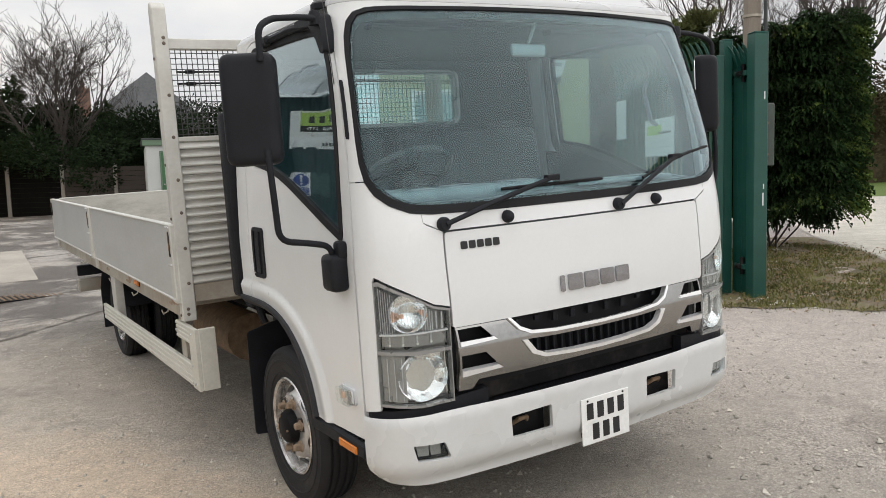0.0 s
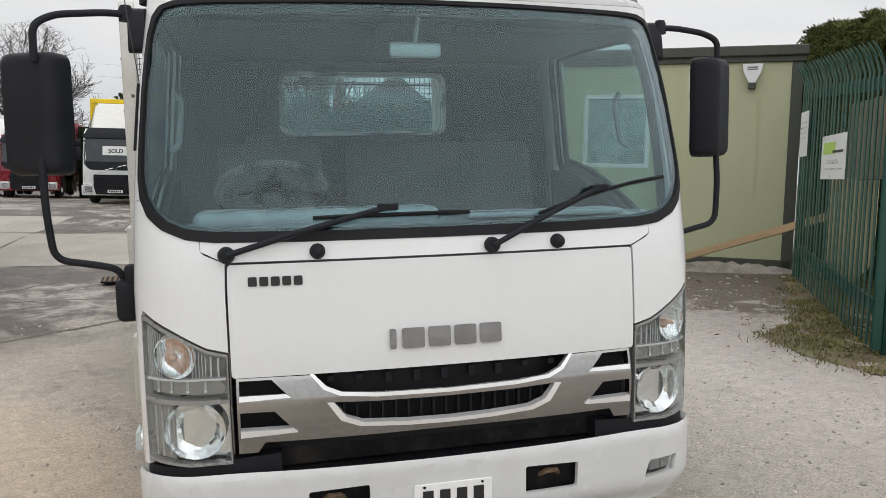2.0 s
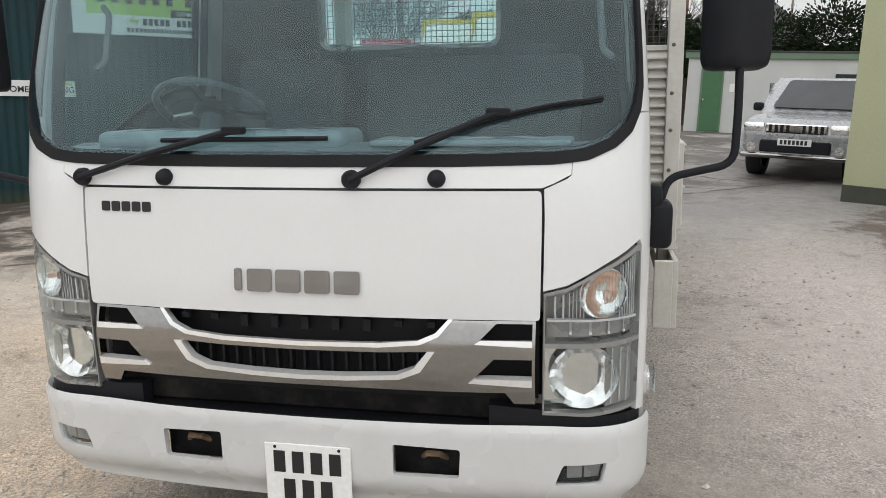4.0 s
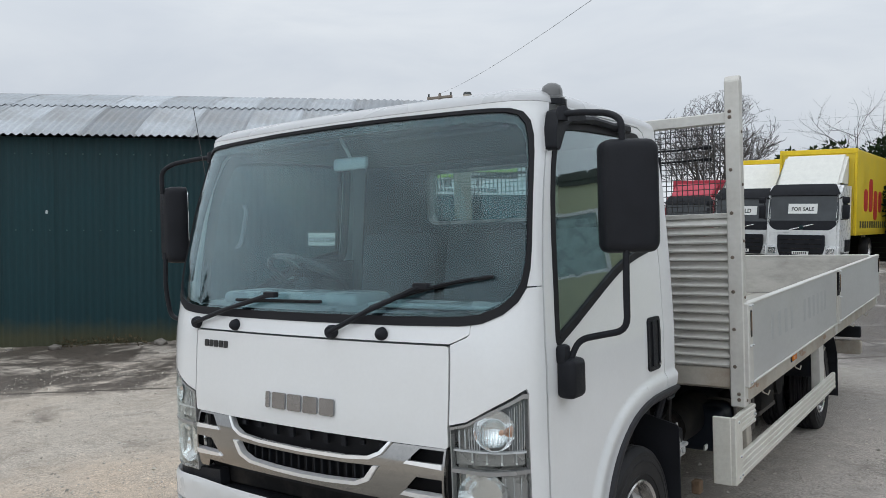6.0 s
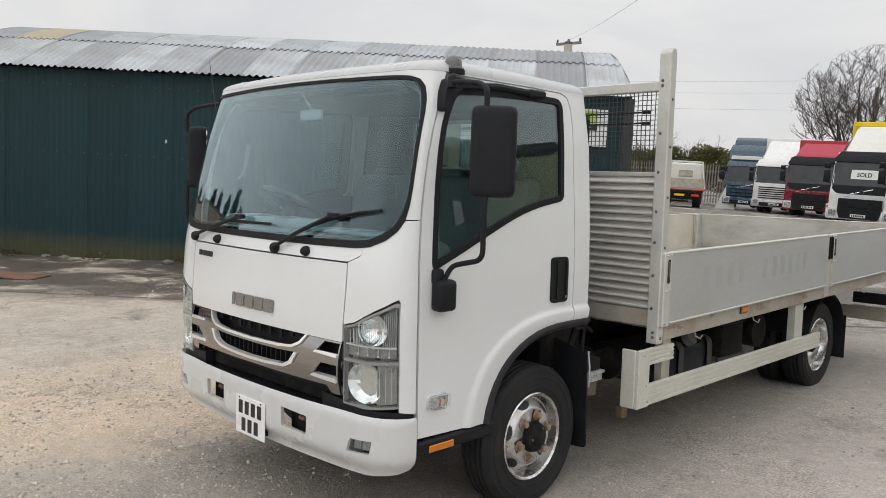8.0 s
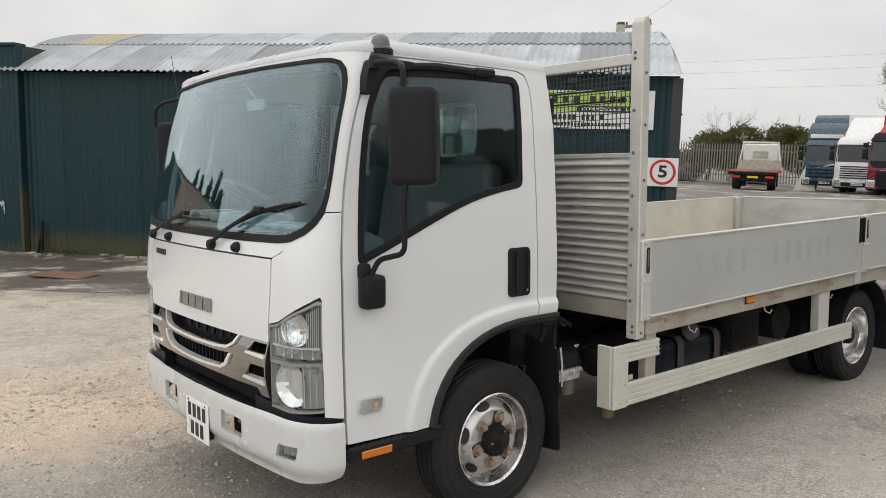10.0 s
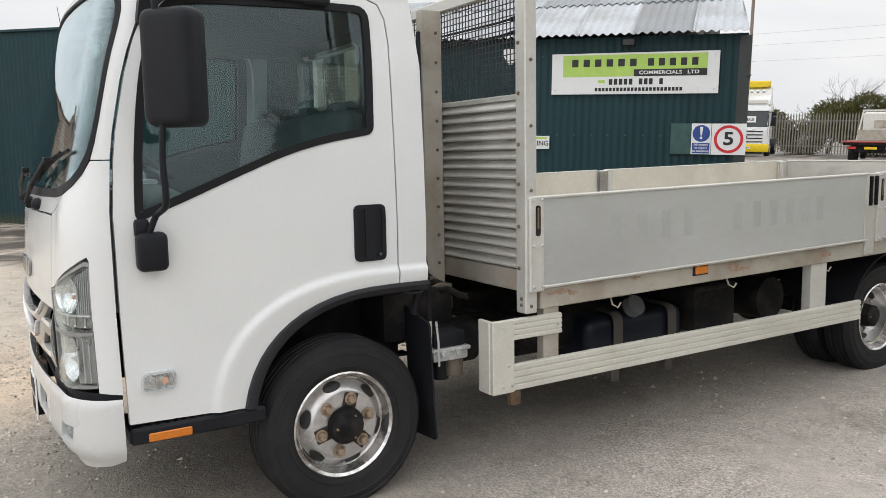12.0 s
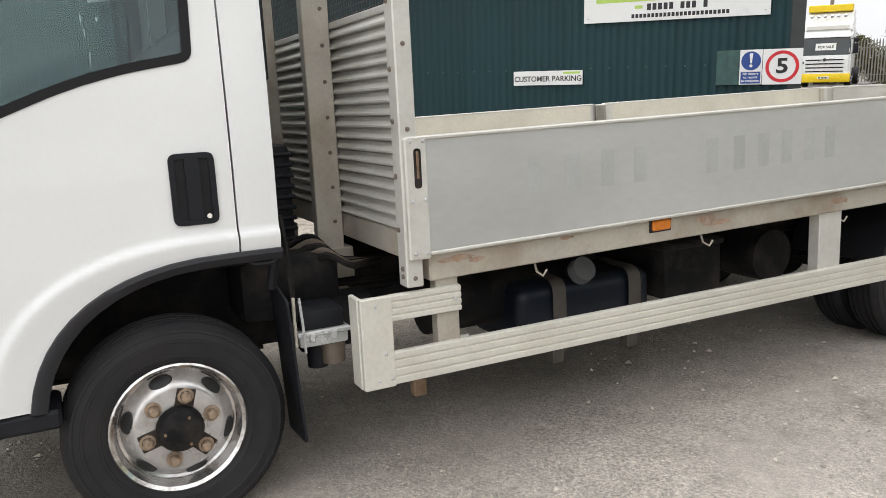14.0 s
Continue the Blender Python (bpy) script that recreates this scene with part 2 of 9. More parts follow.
def _place(ob, m):
    ob.matrix_basis = m
    return ob


def solid(name, bm, material, label, category, m=Matrix(), group="", kind="", smooth=None):
    """A thing that is one mesh."""
    return tagged(_place(new(name, mesh_of(name, bm, material, smooth)), m), label, category, group, kind)


def add_box(bm, x0, x1, y0, y1, z0, z1, b=0.0, seg=1):
    m = Matrix.Translation(((x0 + x1) / 2, (y0 + y1) / 2, (z0 + z1) / 2)) @ Matrix.Diagonal((abs(x1 - x0), abs(y1 - y0), abs(z1 - z0), 1))
    made = bmesh.ops.create_cube(bm, size=1, matrix=m)["verts"]
    if b:
        edges = list({e for v in made for e in v.link_edges})
        bmesh.ops.bevel(bm, geom=edges, offset=b, segments=seg, affect="EDGES", profile=0.5)
    return bm


def box(x0, x1, y0, y1, z0, z1, b=0.004, seg=1):
    return add_box(bmesh.new(), x0, x1, y0, y1, z0, z1, b, seg)


def add_cyl(bm, a, c, r, r2=None, n=16):
    a, c = Vector(a), Vector(c)
    d = c - a
    m = Matrix.Translation((a + c) / 2) @ d.to_track_quat("Z", "Y").to_matrix().to_4x4()
    bmesh.ops.create_cone(bm, cap_ends=True, segments=n, radius1=r, radius2=r if r2 is None else r2, depth=d.length, matrix=m)
    return bm


def cyl(a, c, r, r2=None, n=16):
    return add_cyl(bmesh.new(), a, c, r, r2, n)


def tube(points, r, n=8, round_=0.0):
    """A bent round tube through the points, its bends rounded."""
    pts = [Vector(p) for p in points]
    if round_:
        soft = [pts[0]]
        for a, p, c in zip(pts, pts[1:], pts[2:]):
            u, v = (a - p), (c - p)
            k = min(round_, u.length * 0.45, v.length * 0.45)
            p0, p2 = p + u.normalized() * k, p + v.normalized() * k
            for i in range(6):
                s = i / 5
                soft.append(p0 * (1 - s) ** 2 + p * 2 * s * (1 - s) + p2 * s ** 2)
        pts = soft + [pts[-1]]
    bm = bmesh.new()
    rings = []
    side = None
    for i, p in enumerate(pts):
        d = (pts[min(i + 1, len(pts) - 1)] - pts[max(i - 1, 0)]).normalized()
        if side is None:
            side = d.orthogonal().normalized()
        side = (side - d * side.dot(d)).normalized()
        up = d.cross(side)
        rings.append([bm.verts.new(p + (side * math.cos(a) + up * math.sin(a)) * r) for a in (2 * math.pi * j / n for j in range(n))])
    for q, w in zip(rings, rings[1:]):
        for j in range(n):
            bm.faces.new((q[j], q[(j + 1) % n], w[(j + 1) % n], w[j]))
    bm.faces.new(rings[0][::-1])
    bm.faces.new(rings[-1])
    return bm


def lathe(profile, axis_m, n=32, close=False, caps=False):
    """Turns a profile of (radius, height) about z, then places it by axis_m."""
    bm = bmesh.new()
    rings = []
    for r, h in profile:
        rings.append([bm.verts.new(axis_m @ Vector((r * math.cos(2 * math.pi * j / n), r * math.sin(2 * math.pi * j / n), h))) for j in range(n)])
    loops = list(zip(rings, rings[1:])) + ([(rings[-1], rings[0])] if close else [])
    for q, w in loops:
        for j in range(n):
            bm.faces.new((q[j], q[(j + 1) % n], w[(j + 1) % n], w[j]))
    if caps and not close:
        for ring in (rings[0], rings[-1]):
            if (ring[0].co - ring[n // 2].co).length > 1e-4:
                bm.faces.new(ring)
    bmesh.ops.recalc_face_normals(bm, faces=bm.faces)
    return bm


def prism(outline, a, c, m=Matrix()):
    """A flat outline (u, v) pushed from depth a to depth c along the third axis, placed by m."""
    bm = bmesh.new()
    lo = [bm.verts.new(m @ Vector((u, v, a))) for u, v in outline]
    hi = [bm.verts.new(m @ Vector((u, v, c))) for u, v in outline]
    n = len(outline)
    bm.faces.new(lo[::-1])
    bm.faces.new(hi)
    for i in range(n):
        bm.faces.new((lo[i], lo[(i + 1) % n], hi[(i + 1) % n], hi[i]))
    bmesh.ops.recalc_face_normals(bm, faces=bm.faces)
    return bm


def rounded(pts, r, n=5):
    """The outline with its corners rounded; r is one radius or one for each corner."""
    out = []
    k = len(pts)
    rs = r if isinstance(r, (list, tuple)) else [r] * k
    for i in range(k):
        a, p, c = Vector(pts[i - 1]), Vector(pts[i]), Vector(pts[(i + 1) % k])
        u, v = a - p, c - p
        d = min(rs[i], u.length * 0.48, v.length * 0.48)
        if d < 1e-5:
            out.append(tuple(p))
            continue
        p0, p2 = p + u.normalized() * d, p + v.normalized() * d
        for j in range(n + 1):
            s = j / n
            out.append(tuple(p0 * (1 - s) ** 2 + p * 2 * s * (1 - s) + p2 * s ** 2))
    return out


def smoothstep(a, b, x):
    s = min(1.0, max(0.0, (x - a) / (b - a)))
    return s * s * (3 - 2 * s)


def lerp_table(table, x):
    for (x0, y0), (x1, y1) in zip(table, table[1:]):
        if x <= x1:
            s = max(0.0, (x - x0) / (x1 - x0))
            return y0 + (y1 - y0) * s
    return table[-1][1]


def panel(outline, shape, holes=(), grid=(0.1, 0.1), thick=0.012, lift=0.0, flip=False):
    """Sheet cut to an outline in (s, z), pressed onto the curved surface shape(s, z), with thickness inwards."""
    bm = bmesh.new()
    for loop in (outline, *holes):
        vs = [bm.verts.new((u, v, 0)) for u, v in loop]
        for i in range(len(vs)):
            bm.edges.new((vs[i], vs[(i + 1) % len(vs)]))
    bmesh.ops.triangle_fill(bm, use_beauty=True, use_dissolve=False, edges=bm.edges[:])
    for ax in (0, 1):
        lo = min(p[ax] for p in outline)
        hi = max(p[ax] for p in outline)
        k = math.floor(lo / grid[ax]) + 1
        while k * grid[ax] < hi - 1e-6:
            co, no = [0, 0, 0], [0, 0, 0]
            co[ax], no[ax] = k * grid[ax], 1
            bmesh.ops.bisect_plane(bm, geom=bm.verts[:] + bm.edges[:] + bm.faces[:], plane_co=co, plane_no=no, dist=1e-5)
            k += 1
    bmesh.ops.recalc_face_normals(bm, faces=bm.faces)
    if bm.faces and sum(f.normal.z for f in bm.faces) < 0:
        bmesh.ops.reverse_faces(bm, faces=bm.faces)
    out = bmesh.new()
    e = 2e-3
    top, low = {}, {}
    for v in bm.verts:
        s, z = v.co.x, v.co.y
        p = Vector(shape(s, z))
        du = Vector(shape(s + e, z)) - Vector(shape(s - e, z))
        dz = Vector(shape(s, z + e)) - Vector(shape(s, z - e))
        n = du.cross(dz).normalized()
        if flip:
            n = -n
        top[v] = out.verts.new(p + n * lift)
        low[v] = out.verts.new(p + n * (lift - thick))
    for f in bm.faces:
        vs = list(f.verts)
        if flip:
            vs = vs[::-1]
        out.faces.new([top[v] for v in vs])
        out.faces.new([low[v] for v in vs[::-1]])
    for ed in bm.edges:
        if len(ed.link_faces) == 1:
            a, c = ed.verts
            out.faces.new((top[a], low[a], low[c], top[c]))
    bm.free()
    bmesh.ops.recalc_face_normals(out, faces=out.faces)
    return out


def mirrored(pts):
    return [(-u, v) for u, v in reversed(pts)]


def text_mesh(body, size, depth=0.002, bold=0.0):
    """Letters in the built-in font as a mesh in the x, y plane, centred."""
    cu = bpy.data.curves.new("letters", "FONT")
    cu.body, cu.size, cu.extrude, cu.align_x, cu.align_y, cu.offset = body, size, depth, "CENTER", "CENTER", bold
    cu.resolution_u = 3
    ob = bpy.data.objects.new("letters", cu)
    scene.collection.objects.link(ob)
    me = bpy.data.meshes.new_from_object(ob.evaluated_get(bpy.context.evaluated_depsgraph_get()))
    bpy.data.objects.remove(ob)
    bm = bmesh.new()
    bm.from_mesh(me)
    bpy.data.meshes.remove(me)
    return bm


def letters(body, size, m, material, parent, stretch=1.0, bold=0.0):
    bm = text_mesh(body, size, 0.002, bold)
    bmesh.ops.transform(bm, matrix=m @ Matrix.Diagonal((stretch, 1, 1, 1)), verts=bm.verts)
    return part("lettering", bm, material, parent)

# ---------------- the lorry: cab ----------------
lorry = thing("flatbed_lorry", "white flatbed lorry with aluminium dropsides and a mesh headboard", "lorry", LEAN)
W_TAB = [(0.3, 1.030), (0.9, 1.036), (1.3, 1.036), (1.6, 1.022), (2.0, 0.992), (2.28, 0.965)]
Y_TAB = [(0.3, 0.012), (0.9, 0.004), (1.08, 0.0), (1.38, 0.022), (1.48, 0.045), (1.7, 0.095), (2.0, 0.168), (2.28, 0.245)]
CR = 0.235  # the corner's width


def half_w(z):
    return lerp_table(W_TAB, z)


def front_y(z):
    return lerp_table(Y_TAB, z)


SEAM = [(0.3, 0.245), (0.72, 0.240), (1.0, 0.234), (1.38, 0.232), (1.6, 0.248), (1.7, 0.262), (1.8, 0.283), (1.93, 0.312), (2.05, 0.350), (2.13, 0.385), (2.25, 0.430), (2.31, 0.455)]


def seam_y(z):
    """Where the door's front edge stands at a height."""
    return lerp_table(SEAM, z)


ARCH_N = 2.45  # how square the wheel arch is


def crease_gap(y, z):
    """How far a point of the door lies outside the pressed crease round the arch."""
    if y > 1.42:
        return z - 1.082
    ax, az = (1.42 - y) / 0.85, max(0.0, z - 0.40) / 0.682
    return ((ax ** 2.6 + az ** 2.6) ** (1 / 2.6) - 1) * 0.75


def skin(s, z):
    """The cab's outer surface: |s| up to 1 across the front, 1 to 2 round the corner, then along the side (y = |s| - 3)."""
    g = -1 if s < 0 else 1
    s = abs(s)
    w, y0, ys = half_w(z), front_y(z), seam_y(z)
    if s <= 1:
        return (g * s * (w - CR), y0 + 0.045 * s * s, z)
    if s <= 2:
        a = (s - 1) * math.pi / 2
        yy = y0 + 0.045
        square = 1 - 0.25 * smoothstep(1.45, 1.7, z)
        return (g * (w - CR + CR * math.sin(a) ** square), yy + (ys - yy) * (1 - math.cos(a)), z)
    y = ys + (s - 2) * (1.0 - ys) if s < 3 else s - 2
    gap = crease_gap(y, z)
    bead = 0.017 * (1 - smoothstep(-0.017, 0.012, gap)) * (1 - 0.62 * smoothstep(-0.017, -0.10, gap))
    return (g * (w + bead), y, z)


def sy(y, z):
    """The s of a place y on the cab's side."""
    ys = seam_y(z)
    return 2 + (y - ys) / (1.0 - ys) if y < 1.0 else 2 + y


def sx(x, z):
    """The s of a place x on the cab's front or corner."""
    k = half_w(z) - CR
    if abs(x) <= k:
        return x / k
    return math.copysign(1 + math.asin(min(1, (abs(x) - k) / CR)) * 2 / math.pi, x)


def both(name, outline, material, label="", holes=(), smooth=40, parent=None, **kw):
    made = []
    for g in (1, -1):
        o = outline if g > 0 else mirrored(outline)
        h = holes if g > 0 else [mirrored(p) for p in holes]
        made.append(part(name, panel(o, skin, h, **kw), material, parent or lorry, label, smooth))
    return made


# bonnet, cowl
part("bonnet", panel(rounded([(-0.905, 1.004), (0.905, 1.004), (0.908, 1.379), (-0.908, 1.379)], 0.015), skin, grid=(0.15, 0.06), thick=0.02), M["white"], lorry, "white bonnet panel", 40)
part("cowl", panel([(-0.91, 1.387), (0.91, 1.387), (1.03, 1.425), (1.04, 1.478), (-1.04, 1.478), (-1.03, 1.425)], skin, grid=(0.15, 0.04), thick=0.02), M["white"], lorry, "", 40)

SCREEN = [(0, 1.462), (0.6, 1.463), (0.95, 1.468), (1.15, 1.480), (1.35, 1.510), (1.5, 1.552), (1.6, 1.605), (1.655, 1.67), (1.675, 1.75),
          (1.675, 1.95), (1.665, 2.08), (1.635, 2.15), (1.57, 2.205), (1.46, 2.238), (1.3, 2.252), (0.95, 2.262), (0.5, 2.268), (0, 2.270)]


def grow(pts, ds, dz, zc=1.86):
    """The half outline made larger (or smaller): outwards in s and away from the middle height in z."""
    out = []
    for i, (s, z) in enumerate(pts):
        k = smoothstep(0.9, 1.65, s)
        kz = 1 if z < 1.5 or z > 2.24 else abs(z - zc) / 0.42
        out.append((s + ds * k if s else 0, z + dz * min(1, kz) * (1 if z > zc else -1)))
    return out


def full(half):
    return half + [(-s, z) for s, z in reversed(half[1:-1])]


rim_out, rim_in = grow(SCREEN, 0.05, 0.016), grow(SCREEN, -0.032, -0.019)
rim_in = [(s, z + 0.020 * smoothstep(2.08, 2.22, z)) for s, z in rim_in]
clear = grow(SCREEN, -0.060, -0.031)
part("windscreen_seal", panel(full(rim_out), skin, [full(rim_in)], (0.12, 0.08), 0.03, 0.004), M["seal"], lorry, "black rubber seal", 40)
part("windscreen_border", panel(full(grow(SCREEN, 0.004, 0.004)), skin, [full(clear)], (0.12, 0.08), 0.006, -0.010), M["frit"], lorry, "", 40)
wind = part("windscreen", panel(full(grow(SCREEN, 0.0, 0.0)), skin, (), (0.12, 0.06), 0.005, -0.003), M["screen"], lorry, "faintly green windscreen", 40)

# corner panel round the headlamp, and the pillar above it
low = [p for p in rim_out if 0.9 < p[0] and p[1] < 1.6]
cap = [(1.045, 1.480), (1.035, 1.425), (0.918, 1.384), (0.915, 1.092)]
both("corner_panel", cap + [(1.30, 1.171), (1.60, 1.224), (1.66, 1.232), (1.69, 1.215), (1.70, 0.735), (1.70, 0.705), (1.985, 0.690), (1.985, 1.592), (1.66, 1.592)]
     + [p for p in low[::-1] if p[0] > 1.06 and p[1] < 1.59], M["white"], grid=(0.1, 0.1), thick=0.016)
up = [p for p in rim_out if p[1] > 1.6]
pillar = [(1.66, 1.597)] + [(1.985, 1.597), (1.985, 1.9), (1.985, 2.16), (1.985, 2.296), (1.0, 2.296), (0.0, 2.296)]
for g in (1, -1):
    half = [(0, rim_out[-1][1])] + up[::-1][1:]
    o = pillar + half
    o = o if g > 0 else mirrored(o)
    part("windscreen_pillar", panel(o, skin, grid=(0.1, 0.1), thick=0.02), M["white"], lorry, "", 40)
    part("pillar_lining", panel(o, skin, (), (0.1, 0.1), 0.006, -0.0215), M["inside"], lorry, "", 40)
part("pillar_trim", panel(mirrored(rounded([(1.86, 1.76), (1.93, 1.76), (1.93, 1.99), (1.86, 1.99)], 0.02)), skin, (), (0.1, 0.1), 0.01, 0.008), M["black"], lorry, "", 40)

# roof: a shallow dome above the sections
ROOF_Z = 2.298
bm = bmesh.new()
rings = []
ss = [2.0 + 1.0 * i / 6 for i in range(7)] + [3.3, 3.57]
ss = [0, 0.25, 0.5, 0.75, 1.0] + [1 + i / 8 for i in range(1, 8)] + ss
ss = [-v for v in ss[:0:-1]] + ss
for k in range(10):
    a = k / 9 * math.pi / 2
    rise, inn = 0.088 * math.sin(a), 1 - math.cos(a)
    ring = []
    for s in ss:
        x, y, _ = skin(s, ROOF_Z)
        x *= 1 - 0.20 * inn
        y = y + (0.42 * inn) * max(0.0, (1.6 - y) / 1.35)
        ring.append(bm.verts.new((x, y, ROOF_Z + rise - 0.012 * smoothstep(0.9, 1.6, y))))
    rings.append(ring)
for q, w in zip(rings, rings[1:]):
    for j in range(len(ss) - 1):
        bm.faces.new((q[j], q[j + 1], w[j + 1], w[j]))
n = len(ss)
for j in range(n // 2):
    a, b2, c, d = rings[-1][j], rings[-1][j + 1], rings[-1][n - 2 - j], rings[-1][n - 1 - j]
    bm.faces.new((a, b2, c, d) if b2 is not c else (a, b2, d))
low_ring = [bm.verts.new((v.co.x * 0.97, v.co.y + (0.03 if v.co.y < 1 else -0.01), ROOF_Z - 0.03)) for v in rings[0]]
for j in range(n - 1):
    bm.faces.new((rings[0][j], rings[0][j + 1], low_ring[j + 1], low_ring[j]))
bmesh.ops.recalc_face_normals(bm, faces=bm.faces)
part("roof", bm, M["roofwhite"], lorry, "greyer white cab roof", 50)
part("headliner", box(-0.93, 0.93, 0.42, 1.57, 2.235, 2.262, 0.01), M["inside"], lorry)
for g in (1, -1):
    lamp = part("marker_lamp", lathe([(0.0, 0.0), (0.052, 0.0), (0.052, 0.012), (0.044, 0.018), (0.043, 0.04), (0.036, 0.060), (0.02, 0.071), (0.0, 0.075)], Matrix.Translation((g * 0.941, 0.515, 2.311)), 20), M["beacon"], lorry, "smoked grey roof marker lamp", 40)
    part("base", lathe([(0.0, -0.015), (0.058, -0.015), (0.058, 0.006), (0.0, 0.006)], Matrix.Translation((g * 0.941, 0.515, 2.309)), 20), M["black"], lamp)
for x in (-0.55, 0.62, 0.72):
    part("roof_plug", cyl((x, 1.05, 2.352), (x, 1.05, 2.372), 0.012, 0.009, 8), M["black"], lorry)
part("aerial", tube([(-0.995, 0.37, 1.98), (-1.02, 0.35, 2.20), (-1.05, 0.32, 2.50)], 0.0019, 6), M["wire"], lorry, "thin whip aerial")

# doors
def shrink(pts, d):
    cx, cz = sum(p[0] for p in pts) / len(pts), sum(p[1] for p in pts) / len(pts)
    out = []
    k = len(pts)
    for i in range(k):
        a, p, c = Vector(pts[i - 1]), Vector(pts[i]), Vector(pts[(i + 1) % k])
        t = (c - a).normalized()
        out.append(tuple(p + Vector((-t.y, t.x)) * d))
    return out


SEAL_EDGE = rounded([(0.318, 1.352), (0.503, 1.424), (0.682, 1.499), (0.93, 1.600), (1.116, 1.652), (1.352, 1.690), (1.364, 2.00), (1.362, 2.252), (1.10, 2.253), (0.70, 2.243), (0.485, 2.225), (0.401, 2.05), (0.370, 1.92), (0.346, 1.764), (0.324, 1.52)],
                    [0.045, 0.05, 0.1, 0.1, 0.1, 0.04, 0.1, 0.07, 0.05, 0.05, 0.07, 0.05, 0.05, 0.05, 0.05], 4)
WIN = shrink(SEAL_EDGE, 0.012)


def on_side(pts):
    return [(sy(y, z), z) for y, z in pts]


arch = []
for i in range(0, 13):
    a = math.radians(10.5 + 79.5 * i / 12)
    arch.append((1.42 - 0.72 * math.cos(a) ** (2 / ARCH_N), 0.40 + 0.61 * math.sin(a) ** (2 / ARCH_N)))
door_edge = [(0.254, 0.566)] + arch[0:1] + arch[1:] + [(1.445, 1.010), (1.447, 1.4), (1.449, 1.9), (1.448, 2.10), (1.436, 2.20), (1.405, 2.262), (1.35, 2.281), (1.10, 2.285), (0.62, 2.284), (0.49, 2.268)]
for z in (2.2, 2.1, 2.0, 1.9, 1.8, 1.7, 1.6, 1.4, 1.1, 0.8):
    door_edge.append((seam_y(z) + 0.010, z))
arch[0] = (arch[0][0], 0.552)
hole = shrink(WIN, -0.006)
doors = both("door", on_side(door_edge), M["white"], "white cab door with a dark tinted window", [on_side(hole)], grid=(0.016, 0.013), thick=0.03)
for g, door in zip((1, -1), doors):
    def sided(pts):
        return on_side(pts) if g > 0 else mirrored(on_side(pts))
    part("window_seal", panel(sided(shrink(WIN, -0.012)), skin, [sided(shrink(WIN, 0.020))], (0.1, 0.1), 0.02, 0.004), M["seal"], door, "black rubber window seal", 40)
    part("window_pane", panel(sided(shrink(WIN, 0.012)), skin, (), (0.2, 0.2), 0.005, -0.006), M["tint"], door, "dark tinted window pane", 40)
    part("window_lining", panel(sided(shrink(WIN, -0.055)), skin, [sided(shrink(WIN, 0.006))], (0.1, 0.1), 0.006, -0.0315), M["inside"], door)
    # recessed handle
    hr = rounded([(1.232, 1.125), (1.388, 1.125), (1.388, 1.378), (1.232, 1.378)], 0.03)
    hd = part("door_handle", panel(sided(hr), skin, [sided(shrink(hr, 0.02))], (0.1, 0.1), 0.012, 0.008), M["black"], door, "recessed black door handle", 40)
    part("pull", panel(sided(rounded([(1.285, 1.145), (1.335, 1.145), (1.335, 1.36), (1.285, 1.36)], 0.012)), skin, (), (0.1, 0.1), 0.012, 0.010), M["black"], hd)
    part("cup", panel(sided(shrink(hr, 0.012)), skin, (), (0.1, 0.1), 0.006, 0.002), M["seal"], hd)
    part("lock", cyl((g * 1.035, 1.352, 1.155), (g * 1.058, 1.352, 1.155), 0.009, 0.009, 10), M["chrome"], hd)
    # side repeater
    rp = rounded([(0.305, 0.699), (0.428, 0.695), (0.432, 0.763), (0.312, 0.762)], 0.018)
    rep = part("side_repeater", panel(sided(shrink(rp, -0.004)), skin, (), (0.05, 0.05), 0.02, 0.012), M["rib"], door, "clear side repeater lamp with amber bulb", 40)
    part("lamp_back", panel(sided(shrink(rp, 0.001)), skin, (), (0.05, 0.05), 0.006, 0.020), M["facet"], rep, "", 40)
    part("lens", panel(sided(rp), skin, (), (0.05, 0.05), 0.018, 0.038), M["lens"], rep, "", 40)
    part("bulb", panel(sided(rounded([(0.378, 0.716), (0.402, 0.716), (0.402, 0.742), (0.380, 0.742)], 0.01)), skin, (), (0.05, 0.05), 0.004, 0.025), M["bulb"], rep)
    # wind deflector rail above the window
    part("deflector", tube([(g * 0.985, 0.50, 2.235), (g * 0.982, 0.80, 2.262), (g * 0.980, 1.14, 2.255)], 0.017, 8), M["black"], door, "black wind deflector rail")
    part("deflector_clip", box(min(g * 0.965, g * 1.01), max(g * 0.965, g * 1.01), 1.04, 1.17, 2.235, 2.275, 0.01), M["black"], door)
# rear quarter of the cab
quarter = [(1.452, 1.010), (1.598, 1.010), (1.603, 1.6), (1.607, 2.0), (1.59, 2.15), (1.57, 2.298), (0.47, 2.298), (0.49, 2.291), (1.10, 2.291), (1.354, 2.287), (1.411, 2.267), (1.443, 2.203), (1.455, 2.10), (1.456, 1.9), (1.454, 1.4)]
both("cab_quarter_panel", on_side(quarter), M["white"], grid=(0.08, 0.013), thick=0.03)
RW = rounded([(-0.40, 1.874), (0.455, 1.874), (0.455, 2.174), (-0.40, 2.174)], 0.05)


def back_wall(s, z):
    """The cab's back, bowed out a little in the middle."""
    return (-s, 1.585 + 0.05 * max(0.0, 1 - abs(s) ** 4), z)


